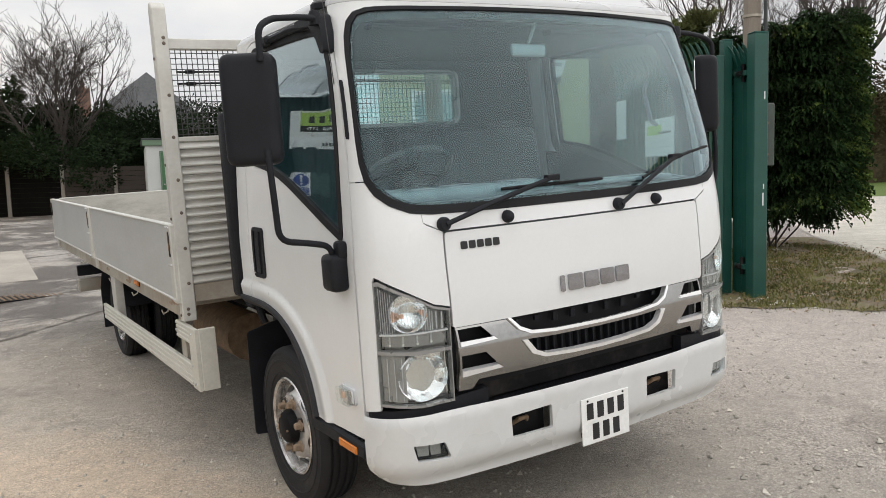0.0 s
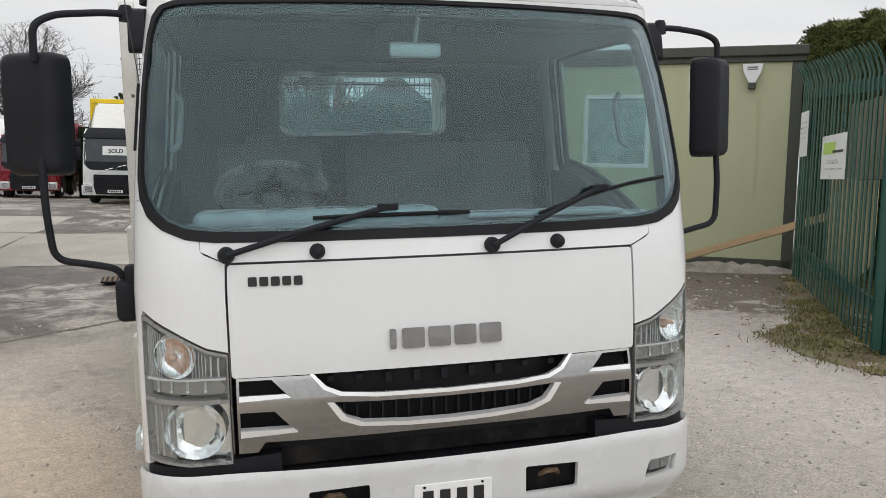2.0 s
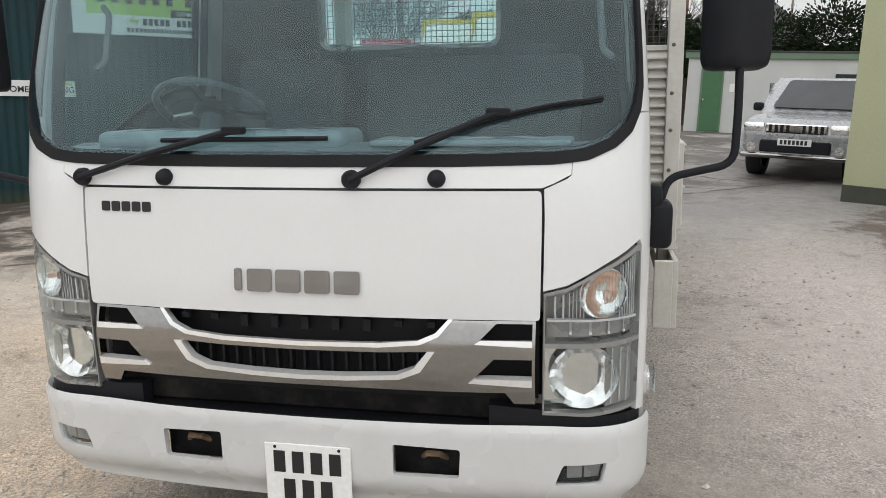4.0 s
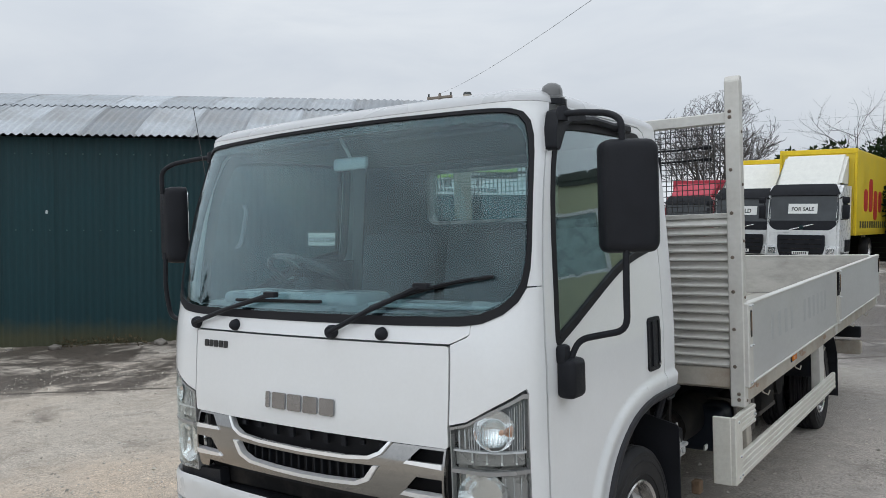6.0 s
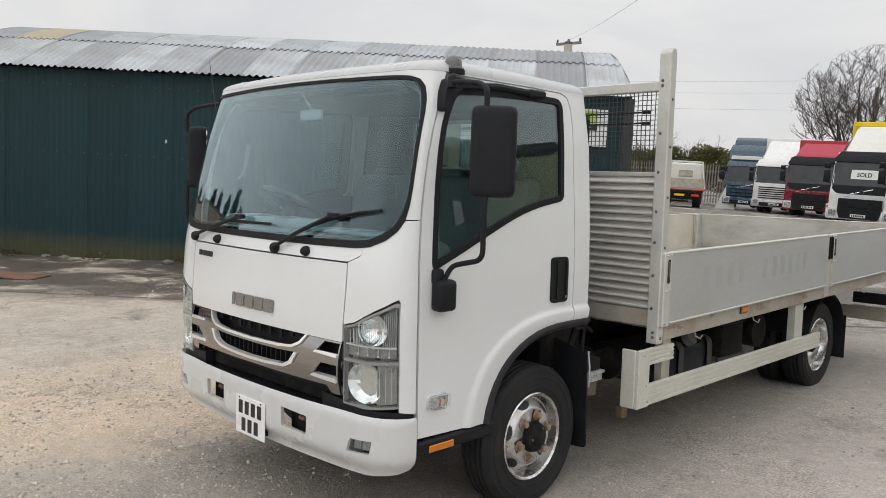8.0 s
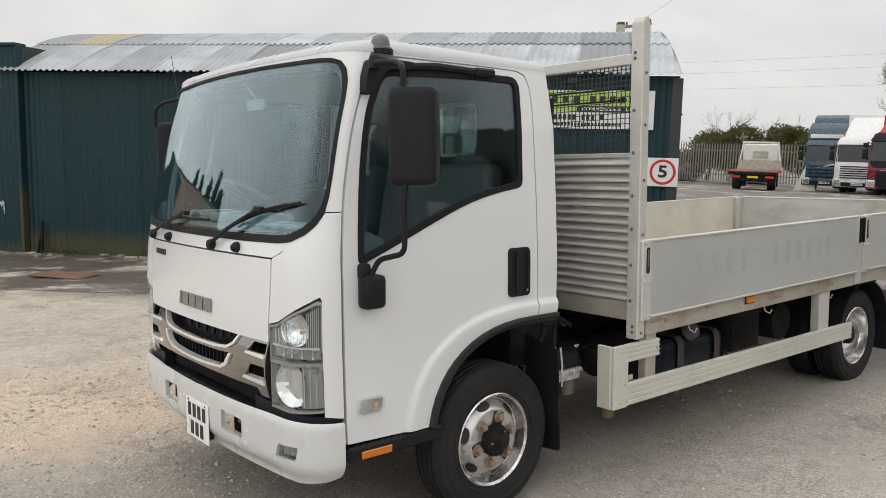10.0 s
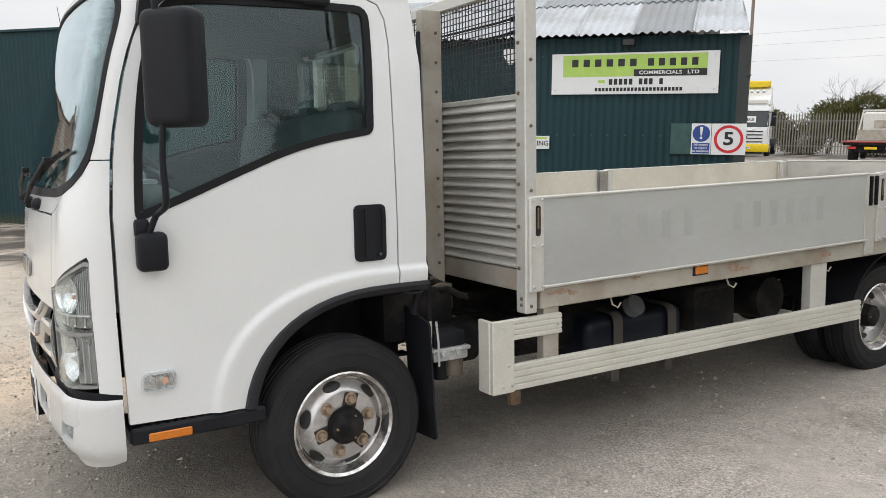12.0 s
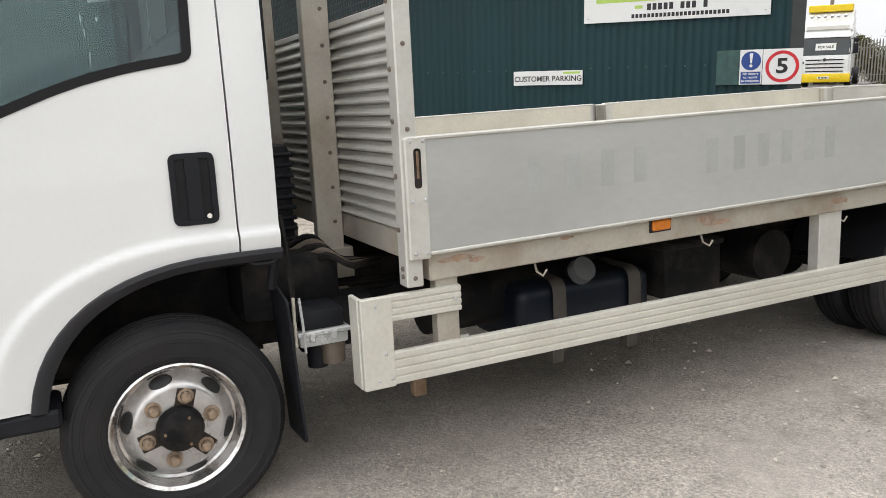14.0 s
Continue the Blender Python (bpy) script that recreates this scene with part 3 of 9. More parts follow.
edge = [(-half_w(z) + 0.03, z) for z in (1.0, 1.3, 1.6, 2.0, 2.26)]
part("cab_back", panel(edge + [(-u, z) for u, z in reversed(edge)], back_wall, [RW], (0.3, 0.3), 0.05), M["inside"], lorry, "", 30)
part("rear_window", panel(shrink(RW, -0.004), back_wall, (), (0.3, 1), 0.005, -0.02), M["tint"], lorry, "rear cab window")
part("rear_window_seal", panel(shrink(RW, -0.014), back_wall, [shrink(RW, 0.006)], (0.3, 1), 0.064, 0.006), M["bezelgrey"], lorry)

# wheel arch trims, inner arches and steps
for g in (1, -1):
    trim = []
    for y, z in arch + [(1.60, 1.010)]:
        trim.append((y, z))
    inner = [(1.42 - (1.42 - y) * 0.93 if y < 1.42 else y, 0.40 + (z - 0.40) * 0.93) for y, z in trim]
    bm = bmesh.new()
    prof = []
    for (y, z), (yi, zi) in zip(trim, inner):
        prof.append([(g * 1.020, y - 0.004, z + 0.004), (g * 1.058, y, z), (g * 1.062, (y * 2 + yi) / 3, (z * 2 + zi) / 3), (g * 1.04, yi, zi), (g * 0.60, yi + 0.01, zi - 0.01)])
    rows = [[bm.verts.new(p) for p in row] for row in prof]
    for q, w in zip(rows, rows[1:]):
        for j in range(4):
            bm.faces.new((q[j], q[j + 1], w[j + 1], w[j]))
    bmesh.ops.recalc_face_normals(bm, faces=bm.faces)
    part("wheel_arch", bm, M["trimgrey"], lorry, "black plastic wheel arch", 50)
    step = part("step_sill", box(min(g * 0.80, g * 1.045), max(g * 0.80, g * 1.045), 0.25, 0.80, 0.480, 0.548, 0.012), M["black"], lorry, "black plastic sill step")
    part("reflector", box(min(g * 1.043, g * 1.052), max(g * 1.043, g * 1.052), 0.318, 0.486, 0.487, 0.522, 0.004), M["amber"], step, "amber side reflector")
    for i in range(14):
        part("tread", box(min(g * 0.95, g * 1.03), max(g * 0.95, g * 1.03), 0.30 + i * 0.034, 0.315 + i * 0.034, 0.547, 0.553, 0.001), M["black"], step)
    flap = panel(rounded([(-0.12, 0.20), (0.13, 0.22), (0.14, 0.80), (-0.10, 0.86)], 0.02), lambda s, z: (0.91 + s if g > 0 else -0.91 - s, 1.60 + 0.06 * (0.75 - z), z), (), (0.1, 0.15), 0.01)
    part("mud_flap", flap, M["black"], lorry, "black rubber mud flap", 40)
    part("wing_stay", tube([(g * 0.98, 1.60, 1.0), (g * 0.97, 1.58, 0.92), (g * 0.95, 1.57, 0.84)], 0.02, 8), M["black"], lorry)
    part("grab_loop", tube([(g * 1.03, 1.48, 1.0), (g * 1.035, 1.485, 0.955), (g * 1.035, 1.575, 0.955), (g * 1.03, 1.58, 1.0)], 0.009, 6, 0.03), M["black"], lorry)

# headlamps
for g in (1, -1):
    def m2(pts):
        return pts if g > 0 else mirrored(pts)
    hl = part("headlamp", panel(m2([(0.918, 0.715), (1.20, 0.712), (1.69, 0.728), (1.685, 1.21), (1.62, 1.212), (1.25, 1.150), (0.918, 1.082)]), skin, (), (0.1, 0.1), 0.02, -0.062), M["lampback"], lorry, "clear headlamp with chrome reflector", 40)
    up_cut = [(0.922, 0.932), (1.25, 0.934), (1.684, 0.942), (1.674, 1.197), (1.61, 1.200), (1.26, 1.145), (0.922, 1.078)]
    lo_cut = [(0.922, 0.719), (1.20, 0.717), (1.685, 0.732), (1.684, 0.932), (1.25, 0.923), (0.922, 0.922)]
    # grey bezel round both chambers
    rim2 = [(0.918, 0.712), (1.20, 0.709), (1.692, 0.724), (1.688, 1.212), (1.62, 1.215), (1.25, 1.152), (0.918, 1.085)]
    part("bezel", panel(m2(rim2), skin, [m2(shrink(up_cut, 0.002)), m2(shrink(lo_cut, 0.002))], (0.1, 0.1), 0.03, 0.0), M["bezelgrey"], hl, "grey lamp bezel", 40)
    part("lens", panel(m2(up_cut), skin, (), (0.1, 0.1), 0.004, -0.002), M["lens"], hl, "", 40)
    part("lens", panel(m2(lo_cut), skin, (), (0.1, 0.1), 0.004, -0.002), M["lens"], hl, "", 40)
    # ribs of the upper chamber, clear of the round bowl
    for i in range(24):
        s = 0.955 + i * 0.0295
        z1 = 1.070 + max(0, (s - 0.925)) * 0.165
        part("rib", panel(m2([(s, 1.008), (s + 0.007, 1.008), (s + 0.007, z1), (s, z1)]), skin, (), (0.2, 0.3), 0.004, -0.010 if abs(s - 1.30) > 0.15 else -0.004), M["rib" if abs(s - 1.30) > 0.15 else "lens"], hl)
    part("ledge", panel(m2([(0.93, 0.999), (1.66, 1.002), (1.66, 1.009), (0.93, 1.006)]), skin, (), (0.1, 0.1), 0.02, -0.006), M["rib"], hl)
    # round indicator bowl with an amber bulb
    c0 = Vector(skin(g * 1.30, 1.085))
    nrm = Vector((g * 0.42, -0.90, 0.0)).normalized()
    at = Matrix.Translation(c0 - nrm * 0.014) @ nrm.to_track_quat("Z", "Y").to_matrix().to_4x4()
    bowl = [(0.076, 0.004)] + [(0.074 * k / 8, 0.046 * ((k / 8) ** 2 - 1)) for k in range(8, -1, -1)]
    part("indicator_bowl", lathe(bowl, at, 28), M["lampchrome"], hl, "", 60)
    bulb_at = Matrix.Translation(c0 - nrm * 0.030 + Vector((g * 0.022, 0.010, -0.012))) @ nrm.to_track_quat("Z", "Y").to_matrix().to_4x4()
    part("bulb", lathe([(0.0, -0.012), (0.008, -0.012), (0.0095, 0.0), (0.008, 0.009), (0.004, 0.013), (0.0, 0.014)], bulb_at, 16), M["bulb"], hl, "amber indicator bulb", 60)
    part("lamp_shelf", panel(m2([(0.93, 0.946), (1.66, 0.956), (1.655, 0.998), (0.93, 0.996)]), skin, (), (0.1, 0.1), 0.01, -0.026), M["lampback"], hl)
    for i in range(4):
        sc_ = 1.03 + i * 0.17
        part("slot", panel(m2([(sc_ - 0.010, 0.966), (sc_ + 0.010, 0.966), (sc_ + 0.010, 0.994), (sc_ - 0.010, 0.994)]), skin, (), (0.1, 0.1), 0.003, -0.021), M["lampgrey"], hl)
        part("stud", panel(m2([(sc_ - 0.012, 0.957), (sc_ + 0.012, 0.957), (sc_ + 0.012, 0.965), (sc_ - 0.012, 0.965)]), skin, (), (0.1, 0.1), 0.004, -0.018), M["paper"], hl)
    # main beam: a faceted bright bowl round a dark bulb hole
    c1 = Vector(skin(g * 1.155, 0.826))
    nrm = Vector((g * 0.20, -0.98, 0.0)).normalized()
    at = Matrix.Translation(c1 - nrm * 0.022) @ nrm.to_track_quat("Z", "Y").to_matrix().to_4x4()
    fr_ = random.Random(60)
    bm = bmesh.new()
    rings = []
    for k in range(8):
        q = k / 7
        row = []
        for j in range(26):
            an = 2 * math.pi * j / 26
            rad = 0.012 + 0.086 * q
            row.append(bm.verts.new(at @ Vector((rad * math.cos(an) * 1.05, rad * math.sin(an), 0.052 * (q * q - 1) + (0.0032 * ((j // 2) % 2) + fr_.uniform(-0.0030, 0.0030) if k < 7 else 0)))))
        rings.append(row)
    for ra, rb in zip(rings, rings[1:]):
        for j in range(26):
            bm.faces.new((ra[j], ra[(j + 1) % 26], rb[(j + 1) % 26], rb[j]))
    part("main_reflector", bm, M["lampchrome"], hl, "faceted chrome reflector", 8)
    part("bulb_cap", lathe([(0.0, -0.050), (0.013, -0.050), (0.012, -0.040), (0.0, -0.038)], at, 14), M["chassis"], hl, "", 40)
    part("reflector_plate", panel(m2([(0.926, 0.722), (1.40, 0.722), (1.40, 0.920), (0.926, 0.918)]), skin, (), (0.1, 0.1), 0.004, -0.052), M["lampchrome"], hl, "", 40)
    part("side_chamber", panel(m2([(1.36, 0.730), (1.675, 0.742), (1.675, 0.925), (1.36, 0.915)]), skin, (), (0.1, 0.1), 0.01, -0.020), M["lampback"], hl, "", 40)
    for i in range(3):
        sc_ = 1.40 + i * 0.09
        part("rib", panel(m2([(sc_, 0.74), (sc_ + 0.008, 0.74), (sc_ + 0.008, 0.912), (sc_, 0.912)]), skin, (), (0.2, 0.3), 0.004, -0.012), M["rib"], hl)
    part("lamp_gap_filler", panel(m2([(0.72, 0.650), (1.985, 0.640), (1.985, 0.688), (1.70, 0.700), (1.2, 0.705), (0.72, 0.735)]), skin, (), (0.1, 0.1), 0.05, -0.012), M["black"], lorry)

# grille
def face(x, z, d=0.0):
    p = skin(sx(x, z), z)
    return (p[0], p[1] - d, p[2])


grille = part("grille", panel([(-0.905, 0.735), (0.905, 0.735), (0.905, 1.003), (-0.905, 1.003)], skin, (), (0.2, 0.1), 0.02, -0.07), M["seal"], lorry, "chrome and black front grille")


def flat_front(x, z):
    return face(x, z)


def band_front(x, z):
    """The grille band's face, slightly rounded from top to bottom."""
    return face(x, z, 0.024 * (1 - ((z - 0.865) / 0.13) ** 2) - 0.012)


def chrome(name, pts, lift, material, label="", parent=grille, thick=0.03):
    return part(name, panel(pts, band_front, (), (0.06, 0.03), thick, lift), material, parent, label, 30)


outer = [(0.0, 0.914), (0.25, 0.918), (0.37, 0.927), (0.425, 0.952), (0.468, 0.997), (0.712, 0.999), (0.712, 0.745), (0.650, 0.745), (0.625, 0.782), (0.45, 0.781), (0.2, 0.782), (0.0, 0.783)]
outer_full = outer + [(-x, z) for x, z in reversed(outer[1:-1])]
up_slot = [(0.703, 0.990), (0.598, 0.990), (0.550, 0.942), (0.703, 0.942)]
low_slot = [(0.703, 0.888), (0.592, 0.888), (0.535, 0.828), (0.703, 0.828)]
side_slots = [up_slot, low_slot, [(-x, z) for x, z in up_slot[::-1]], [(-x, z) for x, z in low_slot[::-1]]]
slot = [(0.0, 0.897), (0.25, 0.899), (0.395, 0.905), (0.355, 0.853), (0.30, 0.832), (0.15, 0.823), (0.0, 0.820)]
slot_full = slot + [(-x, z) for x, z in reversed(slot[1:-1])]
part("grille_surround", panel(outer_full, band_front, [slot_full] + side_slots, (0.06, 0.018), 0.03, 0.004), M["satin"], grille, "brushed chrome grille band", 30)
for g in (1, -1):
    def gx(pts):
        return [(g * x, z) for x, z in (pts if g > 0 else pts[::-1])]
    chrome("grille_blade", gx([(0.703, 0.943), (0.552, 0.943), (0.536, 0.931), (0.703, 0.925)]), 0.012, M["polish"], "polished chrome blade")
    chrome("grille_blade", gx([(0.703, 0.829), (0.537, 0.829), (0.518, 0.815), (0.703, 0.806)]), 0.012, M["polish"], "polished chrome blade")
lip = [(0.472, 0.999), (0.430, 0.950), (0.375, 0.926), (0.25, 0.915), (0.0, 0.911)]
lip2 = [(0.458, 0.999), (0.420, 0.960), (0.368, 0.938), (0.25, 0.928), (0.0, 0.924)]
top_lip = lip + [(-x, z) for x, z in reversed(lip[:-1])] + [(-x, z) for x, z in lip2] + list(reversed(lip2[:-1]))
part("grille_lip", panel(top_lip, band_front, (), (0.06, 0.03), 0.03, 0.014), M["polish"], grille, "polished chrome lip", 30)
lip = [(0.418, 0.905), (0.375, 0.845), (0.31, 0.820), (0.15, 0.810), (0.0, 0.807)]
lip2 = [(0.395, 0.905), (0.355, 0.856), (0.30, 0.834), (0.15, 0.825), (0.0, 0.822)]
low_lip = lip + [(-x, z) for x, z in reversed(lip[:-1])] + [(-x, z) for x, z in lip2] + list(reversed(lip2[:-1]))
part("grille_lip", panel(low_lip, band_front, (), (0.06, 0.03), 0.03, 0.014), M["polish"], grille, "polished chrome lip", 30)
for i in range(17):
    x = -0.36 + i * 0.045
    part("grille_slat", box(x - 0.004, x + 0.004, 0.03, 0.06, 0.815, 0.905, 0.001), M["black"], grille)
for i in range(9):
    x = -0.40 + i * 0.10
    part("grille_slat", box(x - 0.012, x + 0.012, 0.045, 0.06, 0.945 + 0.02 * (abs(x) > 0.3), 0.985, 0.001), M["black"], grille)

# badges as plain shapes
BADGES = None
for x0, x1 in ((-0.200, -0.178), (-0.158, -0.080), (-0.066, 0.012), (0.026, 0.104), (0.118, 0.196)):
    o = panel(rounded([(x0, 1.074), (x1, 1.074), (x1, 1.142), (x0, 1.142)], 0.008), flat_front, (), (0.1, 0.1), 0.008, 0.010)
    if BADGES is None:
        BADGES = part("maker_badge", o, M["badge"], lorry, "chrome maker's badge as plain bars")
    else:
        part("badge_bar", o, M["badge"], BADGES)
mb = None
for i in range(5):
    x0 = -0.66 + i * 0.037
    o = panel(rounded([(x0, 1.306), (x0 + 0.029, 1.306), (x0 + 0.029, 1.337), (x0, 1.337)], 0.006), flat_front, (), (0.1, 0.1), 0.004, 0.004)
    if mb is None:
        mb = part("model_badge", o, M["ink"], lorry, "small dark model badge as plain bars")
    else:
        part("badge_bar", o, M["ink"], mb)

# bumper
def bump_skin(s, z):
    p = skin(s, z)
    k = smoothstep(0.47, 0.38, z)
    roll = 0.05 * k
    out = 0.018 * smoothstep(0.690, 0.664, z) * (0.4 + 0.6 * smoothstep(0.40, 0.5, z))
    g = 1 if p[0] >= 0 else -1
    a = min(1.0, max(0.0, abs(s) - 1)) * math.pi / 2
    return (p[0] - g * (roll - out) * math.sin(a), p[1] + (roll - out) * math.cos(a), p[2])


top = [(0.0, 0.676), (0.60, 0.677), (0.78, 0.679), (0.86, 0.680), (0.95, 0.680), (1.3, 0.679), (1.97, 0.676)]
bot = [(1.97, 0.415), (1.75, 0.395), (1.3, 0.380), (0.9, 0.372), (0.0, 0.372)]
half_b = top + bot
outline = [(s, z) for s, z in half_b] + [(-s, z) for s, z in reversed(half_b) if s]
cuts = []
for g in (1, -1):
    sl = rounded([(0.355, 0.505), (0.61, 0.505), (0.615, 0.598), (0.355, 0.606)], 0.012)
    fg = rounded([(0.97, 0.492), (1.30, 0.500), (1.34, 0.566), (1.0, 0.560)], 0.015)
    cuts += [sl, fg] if g > 0 else [mirrored(sl), mirrored(fg)]
bumper = part("bumper", panel(outline, bump_skin, cuts, (0.08, 0.03), 0.02), M["bumperwhite"], lorry, "white steel front bumper", 40)
part("bumper_shelf", box(-0.78, 0.78, 0.05, 0.20, 0.640, 0.655, 0.004), M["black"], bumper)
part("under_grille_beam", box(-0.70, 0.70, 0.10, 0.16, 0.66, 0.80, 0.01), M["chassis"], lorry)
for g in (1, -1):
    part("tow_recess", box(min(g * 0.27, g * 0.51), max(g * 0.27, g * 0.51), 0.07, 0.12, 0.48, 0.63, 0.004), M["chassis"], bumper)
    part("tow_eye", tube([(g * 0.36, 0.08, 0.535), (g * 0.38, 0.05, 0.56), (g * 0.42, 0.05, 0.56), (g * 0.44, 0.08, 0.535)], 0.010, 8), M["rust"], bumper)
    def m3(pts):
        return pts if g > 0 else mirrored(pts)
    fl = part("fog_lamp", panel(m3(rounded([(0.965, 0.488), (1.305, 0.496), (1.345, 0.570), (0.995, 0.564)], 0.015)), bump_skin, (), (0.1, 0.05), 0.03, -0.035), M["black"], lorry, "clear fog lamp in a dark housing", 40)
    part("fog_reflector", panel(m3([(1.03, 0.510), (1.15, 0.513), (1.155, 0.555), (1.03, 0.552)]), bump_skin, (), (0.1, 0.05), 0.01, -0.022), M["bezelgrey"], fl)
    part("fog_reflector", panel(m3([(1.17, 0.513), (1.29, 0.515), (1.31, 0.558), (1.17, 0.555)]), bump_skin, (), (0.1, 0.05), 0.01, -0.022), M["bezelgrey"], fl)
    part("lens", panel(m3(rounded([(0.985, 0.497), (1.30, 0.504), (1.33, 0.562), (1.005, 0.557)], 0.012)), bump_skin, (), (0.1, 0.05), 0.004, -0.010), M["lens"], fl)
plate = part("number_plate", box(-0.131, 0.152, -0.016, -0.010, 0.380, 0.588, 0.002), M["numplate"], lorry, "white number plate with dark bars")
part("plate_holder", box(-0.10, 0.12, -0.010, 0.03, 0.40, 0.57, 0.002), M["black"], plate)
for row, z0, xs in ((0, 0.490, (-0.105, -0.044, 0.017, 0.078)), (1, 0.396, (-0.075, -0.014, 0.047))):
    for x0 in xs:
        part("plate_bar", box(x0 + 0.004, x0 + 0.042, -0.0185, -0.0155, z0 + 0.002, z0 + 0.074, 0.001), M["ink"], plate)
for x in (-0.095, 0.115):
    part("plate_screw", cyl((x, -0.019, 0.577), (x, -0.014, 0.577), 0.005, 0.005, 8), M["black"], plate)

# wipers and washer jets
for x0, tip, blade in ((-0.725, (-0.19, 1.555), ((-0.44, 1.525), (0.10, 1.530))), (0.175, (0.60, 1.60), ((0.36, 1.515), (0.87, 1.635)))):
    z0 = 1.412
    p0 = Vector(face(x0, z0, 0.02))
    wip = part("wiper", lathe([(0.0, 0.03), (0.022, 0.03), (0.028, 0.018), (0.028, 0.0), (0.0, 0.0)], Matrix.Translation(p0 + Vector((0, 0.02, 0))) @ pose(0, 0, 0, 90), 16), M["black"], lorry, "black windscreen wiper", 40)
    pt = Vector(face(tip[0], tip[1], 0.035))
    mid = p0.lerp(pt, 0.45) - Vector((0, 0.012, -0.006))
    part("wiper_arm", tube([p0 - Vector((0, 0.008, 0)), mid, pt], 0.0105, 8), M["black"], wip)
    pts = []
    for i in range(9):
        k = i / 8
        x = blade[0][0] + (blade[1][0] - blade[0][0]) * k
        z = blade[0][1] + (blade[1][1] - blade[0][1]) * k + (0.012 * math.sin(k * math.pi) if x0 > 0 else 0)
        pts.append(face(x, z, 0.014))
    part("wiper_blade", tube(pts, 0.0075, 6), M["seal"], wip)
    part("wiper_blade_frame", tube([Vector(p) + Vector((0, -0.012, 0.004)) for p in pts[1:-1]], 0.005, 6), M["black"], wip)
    part("wiper_clip", box(pt.x - 0.035, pt.x + 0.035, pt.y - 0.01, pt.y + 0.02, pt.z - 0.012, pt.z + 0.012, 0.004), M["black"], wip)
for x in (-0.43, 0.425):
    p0 = Vector(face(x, 1.414))
    part("washer_jet", lathe([(0.0, 0.034), (0.014, 0.032), (0.024, 0.018), (0.027, 0.0), (0.0, -0.005)], Matrix.Translation(p0) @ pose(0, 0, 0, 90), 16), M["black"], lorry, "black washer jet", 50)

# mirrors
def door_mirror(g, turn, centre, low, high, back):
    """A mirror on two bent arms; its housing is turned away from the driver by an angle in degrees."""
    def gp(ps):
        return [(g * x, y, z) for x, y, z in ps]

    def gbox(x0, x1, y0, y1, z0, z1, b, seg=2):
        return box(min(g * x0, g * x1), max(g * x0, g * x1), y0 + back, y1 + back, z0, z1, b, seg)

    lowb = part("mirror_bracket", gbox(1.03, 1.108, 0.310, 0.425, 1.168, 1.318, 0.024, 3), M["black"], lorry, "black mirror bracket", 40)
    part("bracket_cap", gbox(1.03, 1.075, 0.31, 0.365, 1.295, 1.370, 0.015), M["black"], lowb, "", 40)
    part("mirror_arm", tube(gp(low), 0.0125, 10, 0.05), M["black"], lorry, "bent black mirror arm", 60)
    part("mirror_arm", tube(gp(high), 0.0125, 10, 0.05), M["black"], lorry, "bent black mirror arm", 60)
    wedge = rounded([(0.372, 2.112), (0.402, 2.100), (0.440, 2.165), (0.500, 2.222), (0.640, 2.240), (0.640, 2.262), (0.450, 2.268), (0.405, 2.255), (0.384, 2.19)], 0.012, 3)
    foot = part("mirror_foot", prism(wedge, 0.972, 1.028, Matrix(((0, 0, g, 0), (1, 0, 0, 0), (0, 1, 0, 0), (0, 0, 0, 1)))), M["black"], lorry, "black wedge-shaped mirror foot", 40)
    part("knuckle", lathe([(0.0, 0.028), (0.018, 0.024), (0.024, 0.010), (0.024, -0.03), (0.0, -0.03)], Matrix.Translation((g * 1.035, 0.415, 2.245)), 14), M["black"], foot, "", 40)
    c, sn = math.cos(radians(turn)), math.sin(radians(turn))
    m = Matrix(((c, g * sn, 0, g * centre[0]), (g * sn, -c, 0, centre[1]), (0, 0, 1, centre[2]), (0, 0, 0, 1)))
    bm = bmesh.new()
    rings = []
    for d, k in ((0.062, 0.62), (0.058, 0.80), (0.046, 0.92), (0.022, 0.985), (-0.02, 1.0), (-0.050, 0.99), (-0.056, 0.95)):
        hu, hv = 0.104 * k, 0.208 * (k * 0.45 + 0.55)
        rings.append([bm.verts.new(m @ Vector((u, d, v))) for u, v in rounded([(-hu, -hv), (hu, -hv), (hu, hv), (-hu, hv)], 0.042, 6)])
    for q, w in zip(rings, rings[1:]):
        for j in range(len(q)):
            bm.faces.new((q[j], q[(j + 1) % len(q)], w[(j + 1) % len(q)], w[j]))
    bm.faces.new(rings[0])
    bm.faces.new(rings[-1])
    bmesh.ops.recalc_face_normals(bm, faces=bm.faces)
    head = part("mirror_head", bm, M["black"], lorry, "large black door mirror housing", 50)
    glass_bm = prism(rounded([(-0.090, -0.185), (0.090, -0.185), (0.090, 0.185), (-0.090, 0.185)], 0.035), -0.0605, -0.0565, m @ Matrix(((1, 0, 0, 0), (0, 0, 1, 0), (0, 1, 0, 0), (0, 0, 0, 1))))
    part("mirror_glass", glass_bm, M["mirror"], head, "mirror glass")


